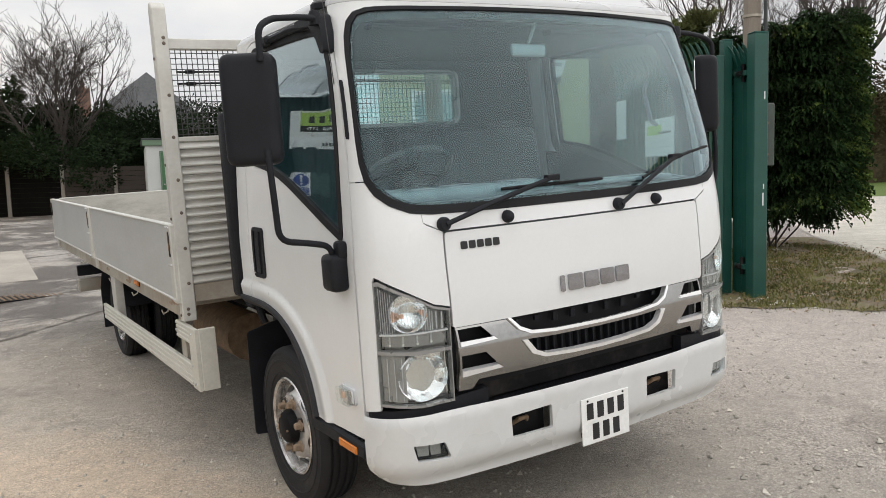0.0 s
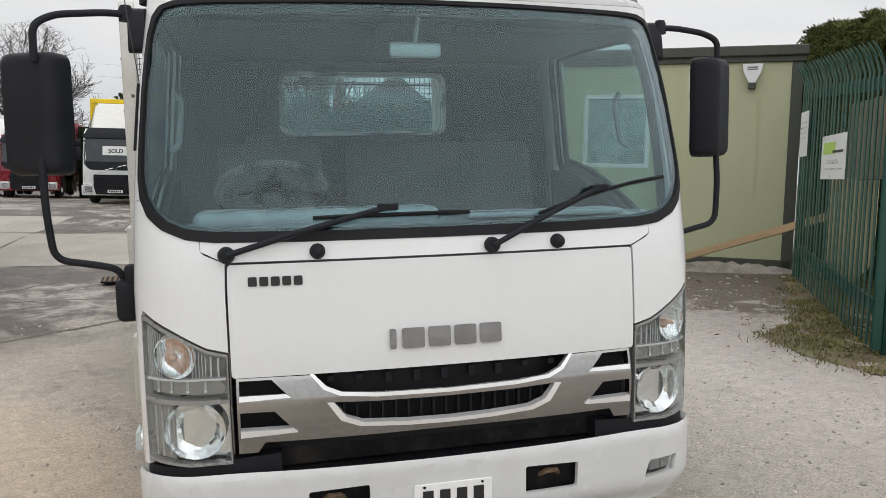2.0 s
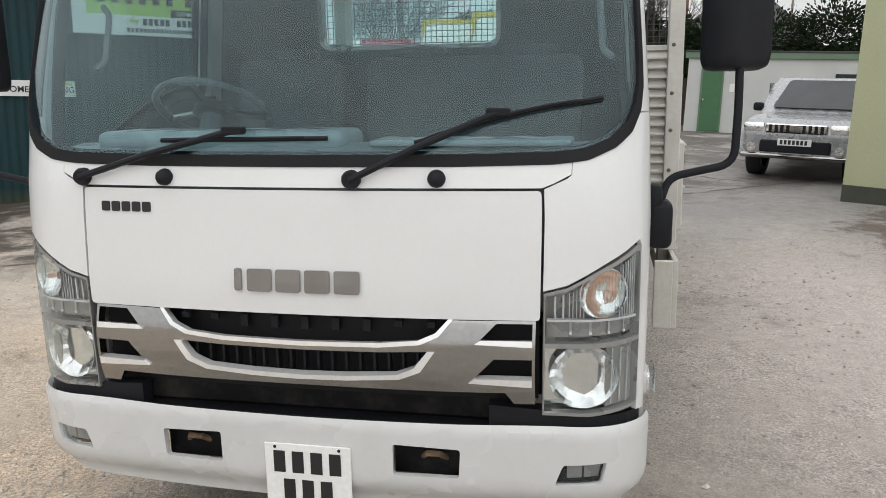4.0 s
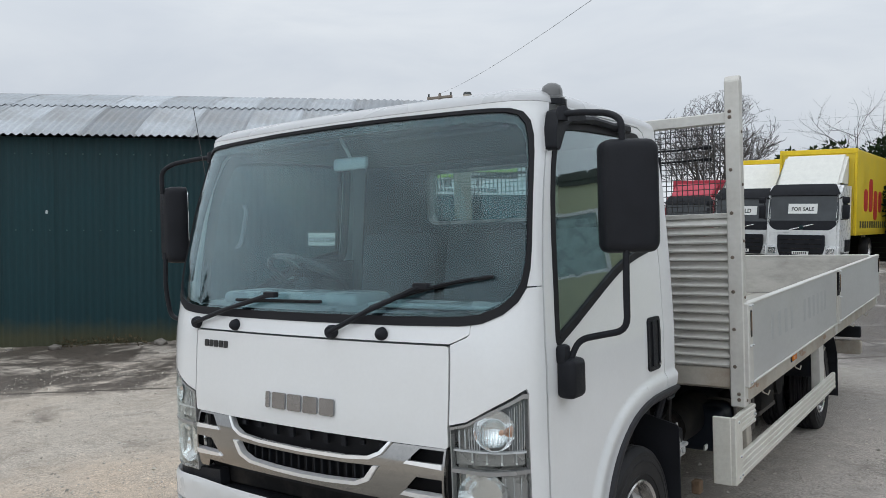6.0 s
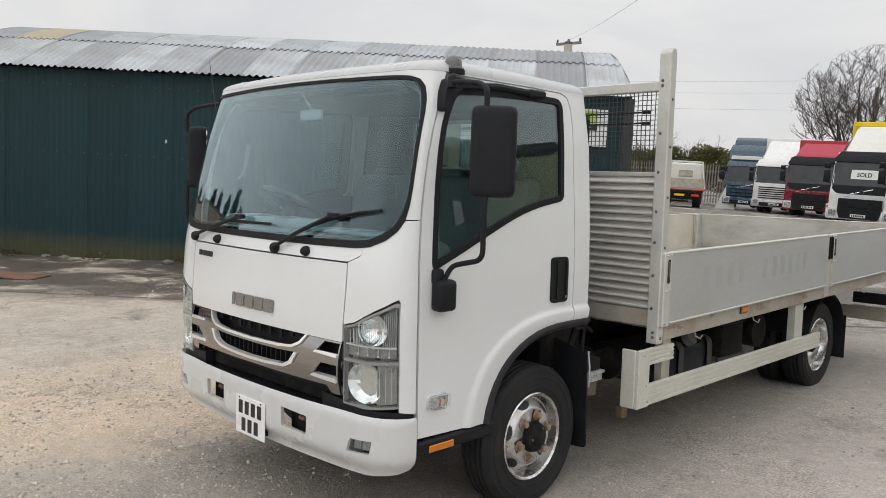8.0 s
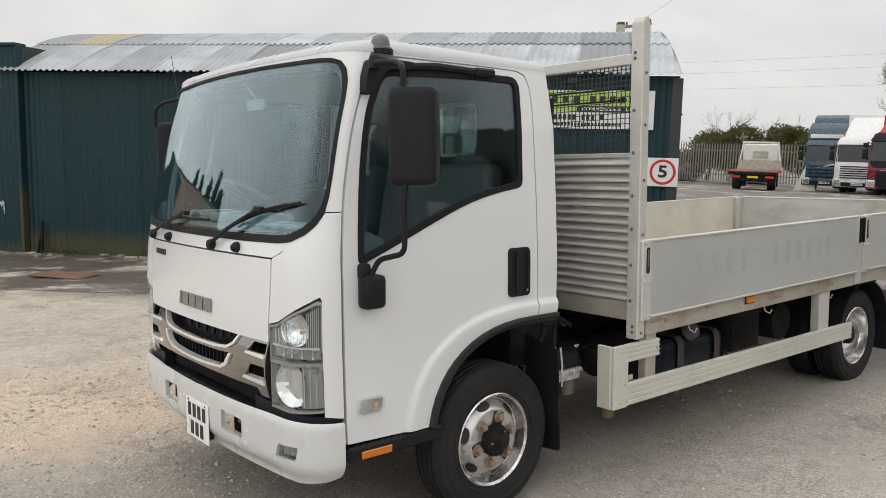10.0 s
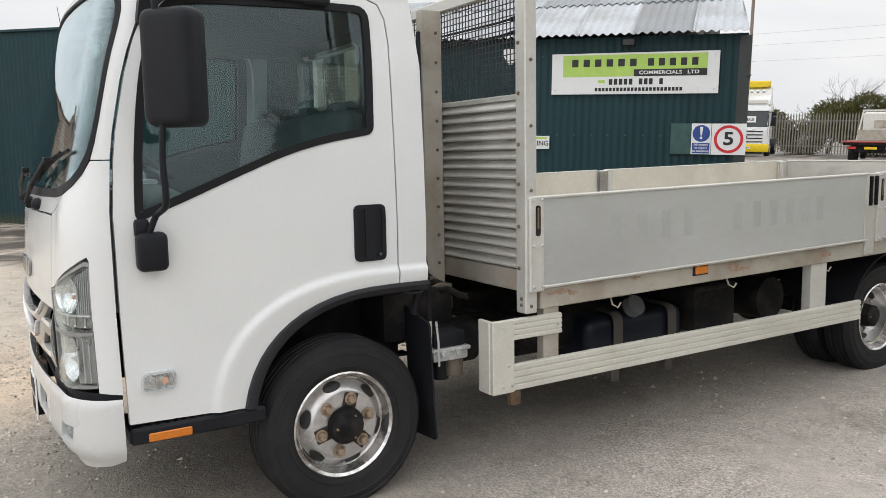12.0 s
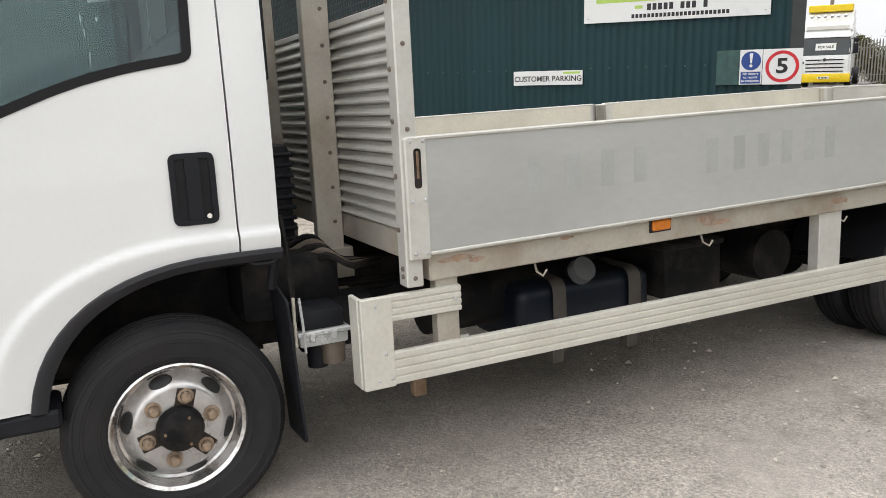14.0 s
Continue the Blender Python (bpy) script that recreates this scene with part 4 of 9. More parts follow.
door_mirror(1, 42, (1.286, 0.436, 1.915),
            ((1.07, 0.36, 1.31), (1.095, 0.385, 1.385), (1.18, 0.390, 1.405), (1.287, 0.387, 1.428), (1.290, 0.379, 1.60), (1.288, 0.392, 1.76)),
            ((1.02, 0.41, 2.238), (1.10, 0.405, 2.238), (1.225, 0.405, 2.222), (1.284, 0.385, 2.19), (1.284, 0.385, 2.08)), 0.0)
door_mirror(-1, 26, (1.333, 0.386, 1.890),
            ((1.07, 0.335, 1.29), (1.095, 0.320, 1.355), (1.18, 0.317, 1.375), (1.296, 0.318, 1.394), (1.309, 0.300, 1.56), (1.314, 0.310, 1.74)),
            ((1.02, 0.41, 2.238), (1.10, 0.385, 2.238), (1.25, 0.330, 2.218), (1.312, 0.300, 2.18), (1.314, 0.302, 2.06)), -0.025)

# inside the cab
part("cab_floor", box(-0.90, 0.90, 0.12, 1.56, 0.93, 0.96, 0.01), M["chassis"], lorry)
db = prism(rounded([(0.13, 1.0), (0.13, 1.44), (0.22, 1.475), (0.42, 1.50), (0.52, 1.46), (0.55, 1.25), (0.45, 1.0)], 0.03), -0.95, 0.95, Matrix(((0, 0, 1, 0), (1, 0, 0, 0), (0, 1, 0, 0), (0, 0, 0, 1))))
dash = part("dashboard", db, M["dash"], lorry, "dark grey dashboard", 30)
part("binnacle", box(-0.84, 0.06, 0.30, 0.56, 1.47, 1.540, 0.03, 3), M["dashtop"], dash, "", 40)
part("dash_pad", box(0.16, 0.80, 0.26, 0.46, 1.490, 1.512, 0.010, 2), M["dashtop"], dash, "pale grey shelf pad", 40)
wm = Matrix.Translation((-0.55, 0.62, 1.60)) @ pose(0, 0, 0, -32)
bm = bmesh.new()
for i in range(36):
    a0, a1 = 2 * math.pi * i / 36, 2 * math.pi * (i + 1) / 36
    add_cyl(bm, (0.21 * math.cos(a0), 0.21 * math.sin(a0), 0), (0.21 * math.cos(a1), 0.21 * math.sin(a1), 0), 0.014, None, 8)
bmesh.ops.transform(bm, matrix=wm, verts=bm.verts)
wheel = part("steering_wheel", bm, M["wheelgrey"], lorry, "black steering wheel", 50)
bm = lathe([(0.0, 0.02), (0.07, 0.015), (0.075, -0.02), (0.0, -0.03)], wm, 20)
part("boss", bm, M["black"], wheel, "", 40)
for a in (15, 165, 270):
    c, s = math.cos(radians(a)), math.sin(radians(a))
    part("spoke", tube([wm @ Vector((0.06 * c, 0.06 * s, 0)), wm @ Vector((0.205 * c, 0.205 * s, 0))], 0.014, 6), M["satin"], wheel, "silver spoke")
part("steering_column", cyl(wm @ Vector((0, 0, -0.02)), wm @ Vector((0, 0.0, -0.30)), 0.04), M["inside"], lorry)
for x0, x1, nm in ((-0.78, -0.28, "driver_seat"), (-0.16, 0.80, "passenger_seat")):
    st = part(nm, box(x0, x1, 0.78, 1.26, 1.06, 1.22, 0.05, 3), M["seatcloth"], lorry, "dark grey cloth seat", 40)
    bk = box(x0, x1, -0.07, 0.07, 0.0, 0.66, 0.05, 3)
    bmesh.ops.transform(bk, matrix=pose((0), 1.27, 1.16, -10), verts=bk.verts)
    part("seat_back", bk, M["seatcloth"], st, "", 40)
    cx = (x0 + x1) / 2
    for hx in ([cx] if x1 - x0 < 0.6 else [cx - 0.25, cx + 0.25]):
        part("head_rest", box(hx - 0.13, hx + 0.13, 1.36, 1.44, 1.80, 1.86, 0.03, 2), M["seatcloth"], st, "", 40)
    part("seat_base", box(x0 + 0.05, x1 - 0.05, 0.85, 1.25, 0.90, 1.06, 0.01), M["inside"], st)
rv = part("rear_view_mirror", box(-0.11, 0.09, 0.358, 0.385, 2.098, 2.155, 0.015, 2), M["lampgrey"], lorry, "grey interior mirror", 40)
part("mirror_stalk", tube([(-0.01, 0.375, 2.15), (-0.01, 0.31, 2.235)], 0.008), M["lampgrey"], rv)
for g in (1, -1):
    part("sun_visor", box(min(g * 0.15, g * 0.80), max(g * 0.15, g * 0.80), 0.40, 0.46, 2.205, 2.23, 0.008), M["inside"], lorry)
    part("door_card", panel(on_side([(0.35, 1.0), (1.43, 1.0), (1.43, 1.66), (1.1, 1.64), (0.5, 1.42), (0.36, 1.37)]) if g > 0 else mirrored(on_side([(0.35, 1.0), (1.43, 1.0), (1.43, 1.66), (1.1, 1.64), (0.5, 1.42), (0.36, 1.37)])), skin, (), (0.15, 0.2), 0.03, -0.035), M["inside"], lorry)
    part("grab_handle", tube([(g * 0.915, 0.46, 1.76), (g * 0.885, 0.47, 1.78), (g * 0.87, 0.50, 1.95), (g * 0.90, 0.51, 1.98)], 0.011, 8, 0.03), M["dash"], lorry, "grey pillar grab handle", 60)

# ---------------- the lorry: load bed ----------------
M["cream"] = mat("pale_inner_panel", (0.66, 0.62, 0.53), 0.5, 0.1, var=0.05, scale=1.5, dirt=(0.40, 0.36, 0.29), dirt_amt=0.4, dirt_scale=1.8)
Y0, Y1, YS = 2.022, 7.42, 4.80
RISE = 0.0147


def lifted(bm):
    """The bed stands a little higher at the tail."""
    for v in bm.verts:
        v.co.z += RISE * (v.co.y - Y0)
    return bm


def bed(name, bm, material, parent, label="", smooth=None):
    return part(name, lifted(bm), material, parent, label, smooth)


def bolt(parent, x, y, z, d, r=0.011, material=None):
    """A round bolt head that faces along d."""
    v = Vector(d).normalized()
    c = Vector((x, y, z))
    return bed("bolt", lathe([(0.0, 0.008), (r * 0.7, 0.008), (r, 0.003), (r, -0.004), (0.0, -0.004)], Matrix.Translation(c) @ v.to_track_quat("Z", "Y").to_matrix().to_4x4(), 8), material or M["rust"], parent)


head = part("headboard", box(-1.19, 1.19, 2.03, 2.075, 0.93, 1.035, 0.004), M["aluworn"], lorry, "weathered aluminium headboard with wire mesh above")
for g in (1, -1):
    out = [(2.002, 0.835), (2.070, 0.835), (2.070, 2.56), (2.055, 2.60), (2.022, 2.60), (2.002, 2.57)]
    bm = prism(out, 1.195, 1.272, Matrix(((0, 0, g, 0), (1, 0, 0, 0), (0, 1, 0, 0), (0, 0, 0, 1))))
    bmesh.ops.bevel(bm, geom=bm.edges[:], offset=0.005, segments=1, affect="EDGES")
    post = part("headboard_post", bm, M["alu"], head, "upright aluminium corner post")
    for z in (0.875, 0.905, 1.05, 1.25, 1.45, 1.634, 1.87, 2.10, 2.38, 2.41):
        part("bolt", lathe([(0.0, 0.007), (0.007, 0.006), (0.010, 0.002), (0.010, -0.004), (0.0, -0.004)], Matrix.Translation((g * (1.222 if z > 0.91 else 1.24), 2.001, z)) @ pose(0, 0, 0, 90), 8), M["boltsteel"], post)
    for z in (0.87, 1.10, 1.42, 1.72, 2.02, 2.30):
        part("bolt", lathe([(0.0, 0.006), (0.006, 0.005), (0.009, 0.002), (0.009, -0.004), (0.0, -0.004)], Matrix.Translation((g * 1.273, 2.035, z)) @ pose(0, 0, 0, 0, g * 90), 8), M["boltsteel"], post)
    ip = part("headboard_stay", box(min(g * 0.44, g * 0.50), max(g * 0.44, g * 0.50), 1.905, 2.026, 0.76, 2.36, 0.004), M["aluworn"], head, "upright aluminium stay")
    for i in range(9):
        part("bolt", cyl((g * 0.505, 1.99, 1.0 + i * 0.155), (g * 0.497, 1.99, 1.0 + i * 0.155), 0.008, 0.010, 8), M["boltsteel"], ip)
    part("stay_foot", box(min(g * 0.40, g * 0.52), max(g * 0.40, g * 0.52), 1.86, 2.06, 0.74, 0.88, 0.004), M["aluworn"], ip)
part("top_rail", box(-1.195, 1.195, 2.025, 2.075, 2.352, 2.412, 0.005), M["alu"], head)
part("mid_rail", box(-1.195, 1.195, 2.03, 2.07, 1.845, 1.872, 0.003), M["alu"], head)
# ribbed boards of the headboard
n_boards = 17
for i in range(n_boards):
    z0 = 1.037 + i * 0.0475
    prof = [(2.062, z0), (2.062, z0 + 0.0465), (2.046, z0 + 0.0465), (2.038, z0 + 0.032), (2.022, z0 + 0.016), (2.022, z0 + 0.008), (2.052, z0 + 0.004), (2.052, z0)]
    part("board", prism(prof, -1.195, 1.195, Matrix(((0, 0, 1, 0), (1, 0, 0, 0), (0, 1, 0, 0), (0, 0, 0, 1)))), M["alu"], head)
# welded wire mesh
verts, faces = [], []


def wire_bar(x0, x1, z0, z1, y, r):
    b = len(verts)
    verts.extend([(x, yy, z) for x in (x0, x1) for yy in (y - r, y + r) for z in (z0, z1)])
    faces.extend([(b + i, b + j, b + k, b + l) for i, j, k, l in ((0, 1, 3, 2), (4, 6, 7, 5), (0, 4, 5, 1), (2, 3, 7, 6), (0, 2, 6, 4), (1, 5, 7, 3))])


for i in range(80):
    x = -1.185 + i * 0.03
    wire_bar(x - 0.0021, x + 0.0021, 1.872, 2.352, 2.05, 0.0021)
for i in range(16):
    z = 1.885 + i * 0.03
    wire_bar(-1.195, 1.195, z - 0.0021, z + 0.0021, 2.0542, 0.0021)
me = bpy.data.meshes.new("wire_mesh")
me.from_pydata(verts, [], faces)
me.materials.append(M["wire"])
ob = tagged(new("wire_mesh", me), "welded grey wire mesh", kind="stuff")
ob.parent = head
for z in (2.17, 2.235):
    part("hook_bar", tube([(-1.15, 2.085, z), (-0.2, 2.088, z + 0.01), (0.95, 2.088, z), (1.1, 2.085, z + 0.004)], 0.006, 6), M["black"], head)
    for g in (1, -1):
        part("hook_clip", box(min(g * 1.045, g * 1.10), max(g * 1.045, g * 1.10), 2.078, 2.098, z - 0.009, z + 0.011, 0.004), M["black"], head)

# bed frame and floor
for g in (1, -1):
    def gb(x0, x1, y0, y1, z0, z1, b=0.004):
        return box(min(g * x0, g * x1), max(g * x0, g * x1), y0, y1, z0, z1, b)
    rave = bed("side_rave", gb(1.19, 1.262, 2.10, Y1, 0.845, 0.945, 0.006), M["aluworn"], lorry, "stained aluminium side beam")
    for y in (2.6, 3.5, 4.4, 5.9, 6.8):
        bed("rope_hook", tube([(g * 1.2, y, 0.85), (g * 1.22, y, 0.80), (g * 1.245, y + 0.015, 0.785), (g * 1.25, y + 0.03, 0.81)], 0.005, 6), M["aluworn"], rave)
    amb = bed("side_marker", gb(1.262, 1.280, 3.16, 3.26, 0.90, 0.945, 0.006), M["amber"], rave, "amber side marker")
    bed("marker_frame", gb(1.258, 1.268, 3.15, 3.27, 0.892, 0.952, 0.003), M["black"], amb)
    for yc, zc, ry, rz in ((3.47, 0.915, 0.075, 0.026), (3.54, 0.892, 0.11, 0.016), (2.22, 0.918, 0.09, 0.018), (2.30, 0.902, 0.05, 0.014), (4.35, 0.90, 0.10, 0.022), (2.72, 0.93, 0.05, 0.010)):
        rag = []
        for k in range(22):
            an = 2 * math.pi * k / 22
            q = 0.72 + 0.45 * noise.noise(Vector((3 * math.cos(an) + yc * 7, 3 * math.sin(an), zc * 9)))
            rag.append((yc + ry * q * math.cos(an), zc + rz * q * math.sin(an)))
        bed("rust_patch", prism(rag, 1.2600, 1.2632, Matrix(((0, 0, g, 0), (1, 0, 0, 0), (0, 1, 0, 0), (0, 0, 0, 1)))), M["ruststain"], rave, "ragged rust stain")
    for y0, y1, first in ((Y0 + 0.0, YS - 0.055, True), (YS + 0.055, Y1, False)):
        z0, z1 = 0.952, 1.392
        ds = bed("dropside", gb(1.268, 1.290, y0 + 0.07, y1 - 0.03, z0 + 0.012, z1 - 0.012, 0.003), M["alupan"], lorry, "aluminium side panel with faded lettering" if first and g > 0 else "plain aluminium side panel")
        bed("inner_skin", gb(1.258, 1.267, y0 + 0.07, y1 - 0.03, z0 + 0.012, z1 - 0.012, 0.001), M["lining" if g > 0 else "cream"], ds, "stained inner face")
        bed("top_edge", gb(1.256, 1.297, y0, y1, z1 - 0.014, z1, 0.004), M["alu"], ds)
        bed("bottom_edge", gb(1.256, 1.298, y0 + 0.07, y1, z0, z0 + 0.014, 0.004), M["alu"], ds)
        bed("end_stile", gb(1.260, 1.296, y0 - 0.012, y0 + 0.075, z0 - 0.012, z1 - 0.002, 0.006), M["alu"], ds)
        bed("end_stile", gb(1.260, 1.294, y1 - 0.035, y1, z0, z1 - 0.004, 0.004), M["alu"], ds)
        for yy in ((y0 + 0.035,) if first else (y0 + 0.03, y1 - 0.05)):
            sl = rounded([(yy - 0.014, 1.205), (yy + 0.014, 1.205), (yy + 0.014, 1.350), (yy - 0.014, 1.350)], 0.014)
            bed("latch_slot", prism(sl, 1.290, 1.2985, Matrix(((0, 0, g, 0), (1, 0, 0, 0), (0, 1, 0, 0), (0, 0, 0, 1)))), M["chassis"], ds, "dark latch slot")
            bed("latch_lever", gb(1.295, 1.302, yy - 0.005, yy + 0.005, 1.24, 1.34, 0.003), M["rust"], ds)
        for yy in (y0 + 0.01, y0 + 0.06):
            for zz in (0.965, 1.16, 1.375):
                bolt(ds, g * 1.298, yy, zz, (g, 0, 0), 0.007, M["lampgrey"])
        if first and g > 0:
            # traces where figures were taken off
            for y in (2.52, 2.70, 2.87, 3.04, 3.30, 3.44, 3.60, 3.75, 3.90, 4.05, 4.19):
                if abs(y - 3.30) < 0.01:
                    continue
                bed("faded_bar", gb(1.2895, 1.2908, y + 0.008, y + 0.075, 1.125, 1.275, 0.0004), M["ghost"], ds)
    sp = bed("side_post", gb(1.235, 1.278, YS - 0.05, YS + 0.05, 0.86, 1.385, 0.005), M["alu"], lorry, "aluminium centre side post")
    for dy in (-0.03, 0.03) if g > 0 else ():
        bed("latch", gb(1.278, 1.30, YS + dy - 0.008, YS + dy + 0.008, 1.18, 1.37, 0.004), M["chassis"], sp)
    bed("rear_post", gb(1.20, 1.27, Y1 - 0.09, Y1, 0.86, 1.385, 0.005), M["alu"], lorry, "aluminium rear corner post")
    for y in (YS, Y1 - 0.06):
        bed("inner_hinge", gb(1.235, 1.258, y - 0.05, y + 0.05, 1.0, 1.38, 0.004), M["aluworn"], lorry)
tail = bed("tailboard", box(-1.20, 1.20, Y1 + 0.0, Y1 + 0.024, 0.955, 1.388, 0.004), M["alupan"], lorry, "aluminium tailboard")
bed("inner_skin", box(-1.19, 1.19, Y1 - 0.010, Y1 - 0.001, 0.96, 1.375, 0.001), M["lining"], tail)
bed("top_edge", box(-1.20, 1.20, Y1 - 0.012, Y1 + 0.03, 1.378, 1.392, 0.003), M["alu"], tail)
bed_floor = bed("bed_floor", box(-1.19, 1.19, 2.08, Y1 - 0.012, 0.925, 0.945, 0.002), M["floorply"], lorry, "worn pale load floor")
for i in range(14):
    x = -1.10 + i * 0.169
    bed("floor_plank", box(x - 0.078, x + 0.078, 2.10, Y1 - 0.02, 0.944, 0.954, 0.003), M["floorply"], bed_floor)
for i in range(9):
    y = 2.4 + i * 0.6
    bed("cross_bearer", box(-1.19, 1.19, y - 0.03, y + 0.03, 0.85, 0.924, 0.004), M["aluworn"], lorry)

# side guards
M["guard"] = mat("pale_aluminium_extrusion", (0.66, 0.645, 0.58), 0.42, 0.25, var=0.04, scale=2, dirt=(0.42, 0.39, 0.32), dirt_amt=0.3, dirt_scale=2.4)
for g in (1, -1):
    def gb(x0, x1, y0, y1, z0, z1, b=0.004):
        return box(min(g * x0, g * x1), max(g * x0, g * x1), y0, y1, z0, z1, b)
    guard = part("side_guard", gb(1.245, 1.272, 1.81, 1.935, 0.468, 0.818, 0.004), M["guard"], lorry, "pale ribbed aluminium side guard")
    part("guard_return", gb(1.155, 1.247, 1.806, 1.826, 0.468, 0.818, 0.004), M["guard"], guard)
    for y0, y1, z0, z1 in ((1.93, 4.75, 0.470, 0.600), (1.93, 2.225, 0.715, 0.818)):
        h = (z1 - z0)
        prof = []
        for k in range(4):
            a, b = z0 + h * k / 4, z0 + h * (k + 1) / 4
            prof += [(1.262, a + 0.002), (1.268, a + 0.006), (1.268, b - 0.006), (1.262, b - 0.002)]
        prof = [(1.245, z0)] + prof + [(1.245, z1)]
        bm = prism([(x * 1.0, z) for x, z in prof], y0, y1, Matrix(((g, 0, 0, 0), (0, 0, 1, 0), (0, 1, 0, 0), (0, 0, 0, 1))))
        part("guard_rail", bm, M["guard"], guard, "ribbed rail")
    part("guard_bracket", gb(1.19, 1.244, 2.13, 2.225, 0.55, 0.87, 0.004), M["aluworn"], guard)
    part("guard_bracket", gb(1.18, 1.244, 4.24, 4.40, 0.50, 0.90, 0.004), M["alu"], guard)
    for y, z in ((1.87, 0.50), (1.87, 0.785), (1.92, 0.50), (2.20, 0.765), (1.90, 0.60)):
        part("bolt", cyl((g * 1.268, y, z), (g * 1.278, y, z), 0.008, 0.006, 8), M["lampgrey"], guard)
    
# chassis and running gear
for g in (1, -1):
    part("chassis_rail", box(min(g * 0.36, g * 0.43), max(g * 0.36, g * 0.43), 0.3, 7.3, 0.60, 0.80, 0.006), M["chassis"], lorry, "black chassis rail")
for y in (1.7, 2.9, 4.0, 5.35, 6.4, 7.25):
    part("cross_member", box(-0.36, 0.36, y - 0.05, y + 0.05, 0.62, 0.78, 0.006), M["chassis"], lorry)
part("engine_block", box(-0.33, 0.33, 0.55, 1.55, 0.42, 0.92, 0.05, 2), M["chassis"], lorry)
part("gearbox", cyl((0, 1.5, 0.62), (0, 2.3, 0.60), 0.22, 0.12, 16), M["chassis"], lorry)
part("prop_shaft", cyl((0, 2.3, 0.58), (0, 5.2, 0.45), 0.05, 0.05, 12), M["chassis"], lorry)
part("front_axle", cyl((-0.85, 1.18, 0.39), (0.85, 1.18, 0.39), 0.06), M["chassis"], lorry)
part("rear_axle", cyl((-0.9, 5.355, 0.39), (0.9, 5.355, 0.39), 0.08), M["chassis"], lorry)
part("differential", lathe([(0.0, -0.2), (0.1, -0.18), (0.2, -0.08), (0.2, 0.08), (0.1, 0.18), (0.0, 0.2)], Matrix.Translation((0, 5.355, 0.39)) @ pose(0, 0, 0, 90), 20), M["chassis"], lorry, "", 40)
for g in (1, -1):
    for y, nm in ((1.18, 0), (5.355, 1)):
        bm = bmesh.new()
        for k in range(4):
            add_box(bm, g * 0.44 - 0.035, g * 0.44 + 0.035, y - 0.62 + 0.09 * k, y + 0.62 - 0.09 * k, 0.50 - 0.02 * k, 0.515 - 0.02 * k)
        part("leaf_spring", bm, M["chassis"], lorry)
fuel = part("fuel_tank", box(0.46, 0.97, 2.66, 3.42, 0.38, 0.675, 0.06, 3), M["tankblue"], lorry, "dark fuel tank", 40)
for y in (2.87, 3.30):
    part("tank_strap", box(0.45, 0.984, y - 0.024, y + 0.024, 0.37, 0.69, 0.06, 3), M["strapsteel"], fuel, "dull steel strap", 40)
    part("strap_foot", box(0.90, 0.97, y - 0.03, y + 0.03, 0.29, 0.372, 0.008), M["strapsteel"], fuel)
part("tank_neck", cyl((0.86, 3.01, 0.66), (0.94, 3.01, 0.715), 0.045), M["chassis"], fuel)
part("tank_cap", cyl((0.94, 3.01, 0.70), (0.985, 3.01, 0.725), 0.062, 0.058, 20), M["capgrey"], fuel, "grey filler cap", 40)
bb = part("battery_box", box(0.48, 1.0, 3.47, 3.84, 0.50, 0.765, 0.02, 2), M["chassis"], lorry, "black battery box", 40)
part("box_lid", box(0.47, 1.01, 3.46, 3.85, 0.745, 0.78, 0.01), M["chassis"], bb)
part("box_rail", box(0.96, 0.99, 3.44, 3.90, 0.47, 0.50, 0.004), M["strapsteel"], bb)
part("cross_tank", cyl((0.30, 4.25, 0.62), (0.95, 4.25, 0.62), 0.14, 0.14, 20), M["chassis"], lorry, "grimy black air tank", 40)
part("air_tank", cyl((0.72, 2.30, 0.60), (0.72, 2.88, 0.60), 0.13, 0.13, 20), M["chassis"], lorry, "black air reservoir", 40)
part("air_cleaner", cyl((0.74, 1.72, 0.62), (0.74, 2.02, 0.62), 0.12, 0.12, 20), M["chassis"], lorry, "", 40)
part("filter_bowl", lathe([(0.0, 0.0), (0.05, 0.0), (0.055, 0.10), (0.04, 0.13), (0.0, 0.13)], Matrix.Translation((0.93, 1.80, 0.50)), 14), M["boltsteel"], lorry, "grey filter bowl", 40)
part("control_box", box(0.72, 0.99, 1.66, 1.84, 0.655, 0.735, 0.012, 2), M["black"], lorry, "black lidded box", 40)
tray = part("control_bracket", box(0.73, 1.0, 1.65, 1.85, 0.590, 0.652, 0.012, 2), M["lampgrey"], lorry, "pale grey plastic tray", 40)
part("tray_lip", box(0.72, 1.01, 1.64, 1.86, 0.636, 0.656, 0.005), M["lampgrey"], tray)
for y in (1.70, 1.79):
    part("clip", box(1.0, 1.014, y - 0.012, y + 0.012, 0.612, 0.650, 0.004), M["lampgrey"], tray)
part("tray_stay", box(0.985, 1.0, 1.632, 1.645, 0.60, 0.80, 0.003), M["cream"], tray, "pale steel stay")
part("breather", cyl((0.90, 1.745, 0.48), (0.90, 1.745, 0.59), 0.042, 0.046, 16), M["black"], lorry, "", 40)
part("pipe_tee", tube([(0.70, 1.83, 0.74), (0.70, 1.96, 0.73)], 0.014, 8), M["boltsteel"], lorry)
part("pipe_tee_leg", tube([(0.70, 1.90, 0.735), (0.70, 1.91, 0.62)], 0.016, 8), M["boltsteel"], lorry)
part("yellow_label", box(0.93, 0.94, 2.37, 2.42, 0.475, 0.505, 0.001), M["paper"], lorry, "small pale warning label")
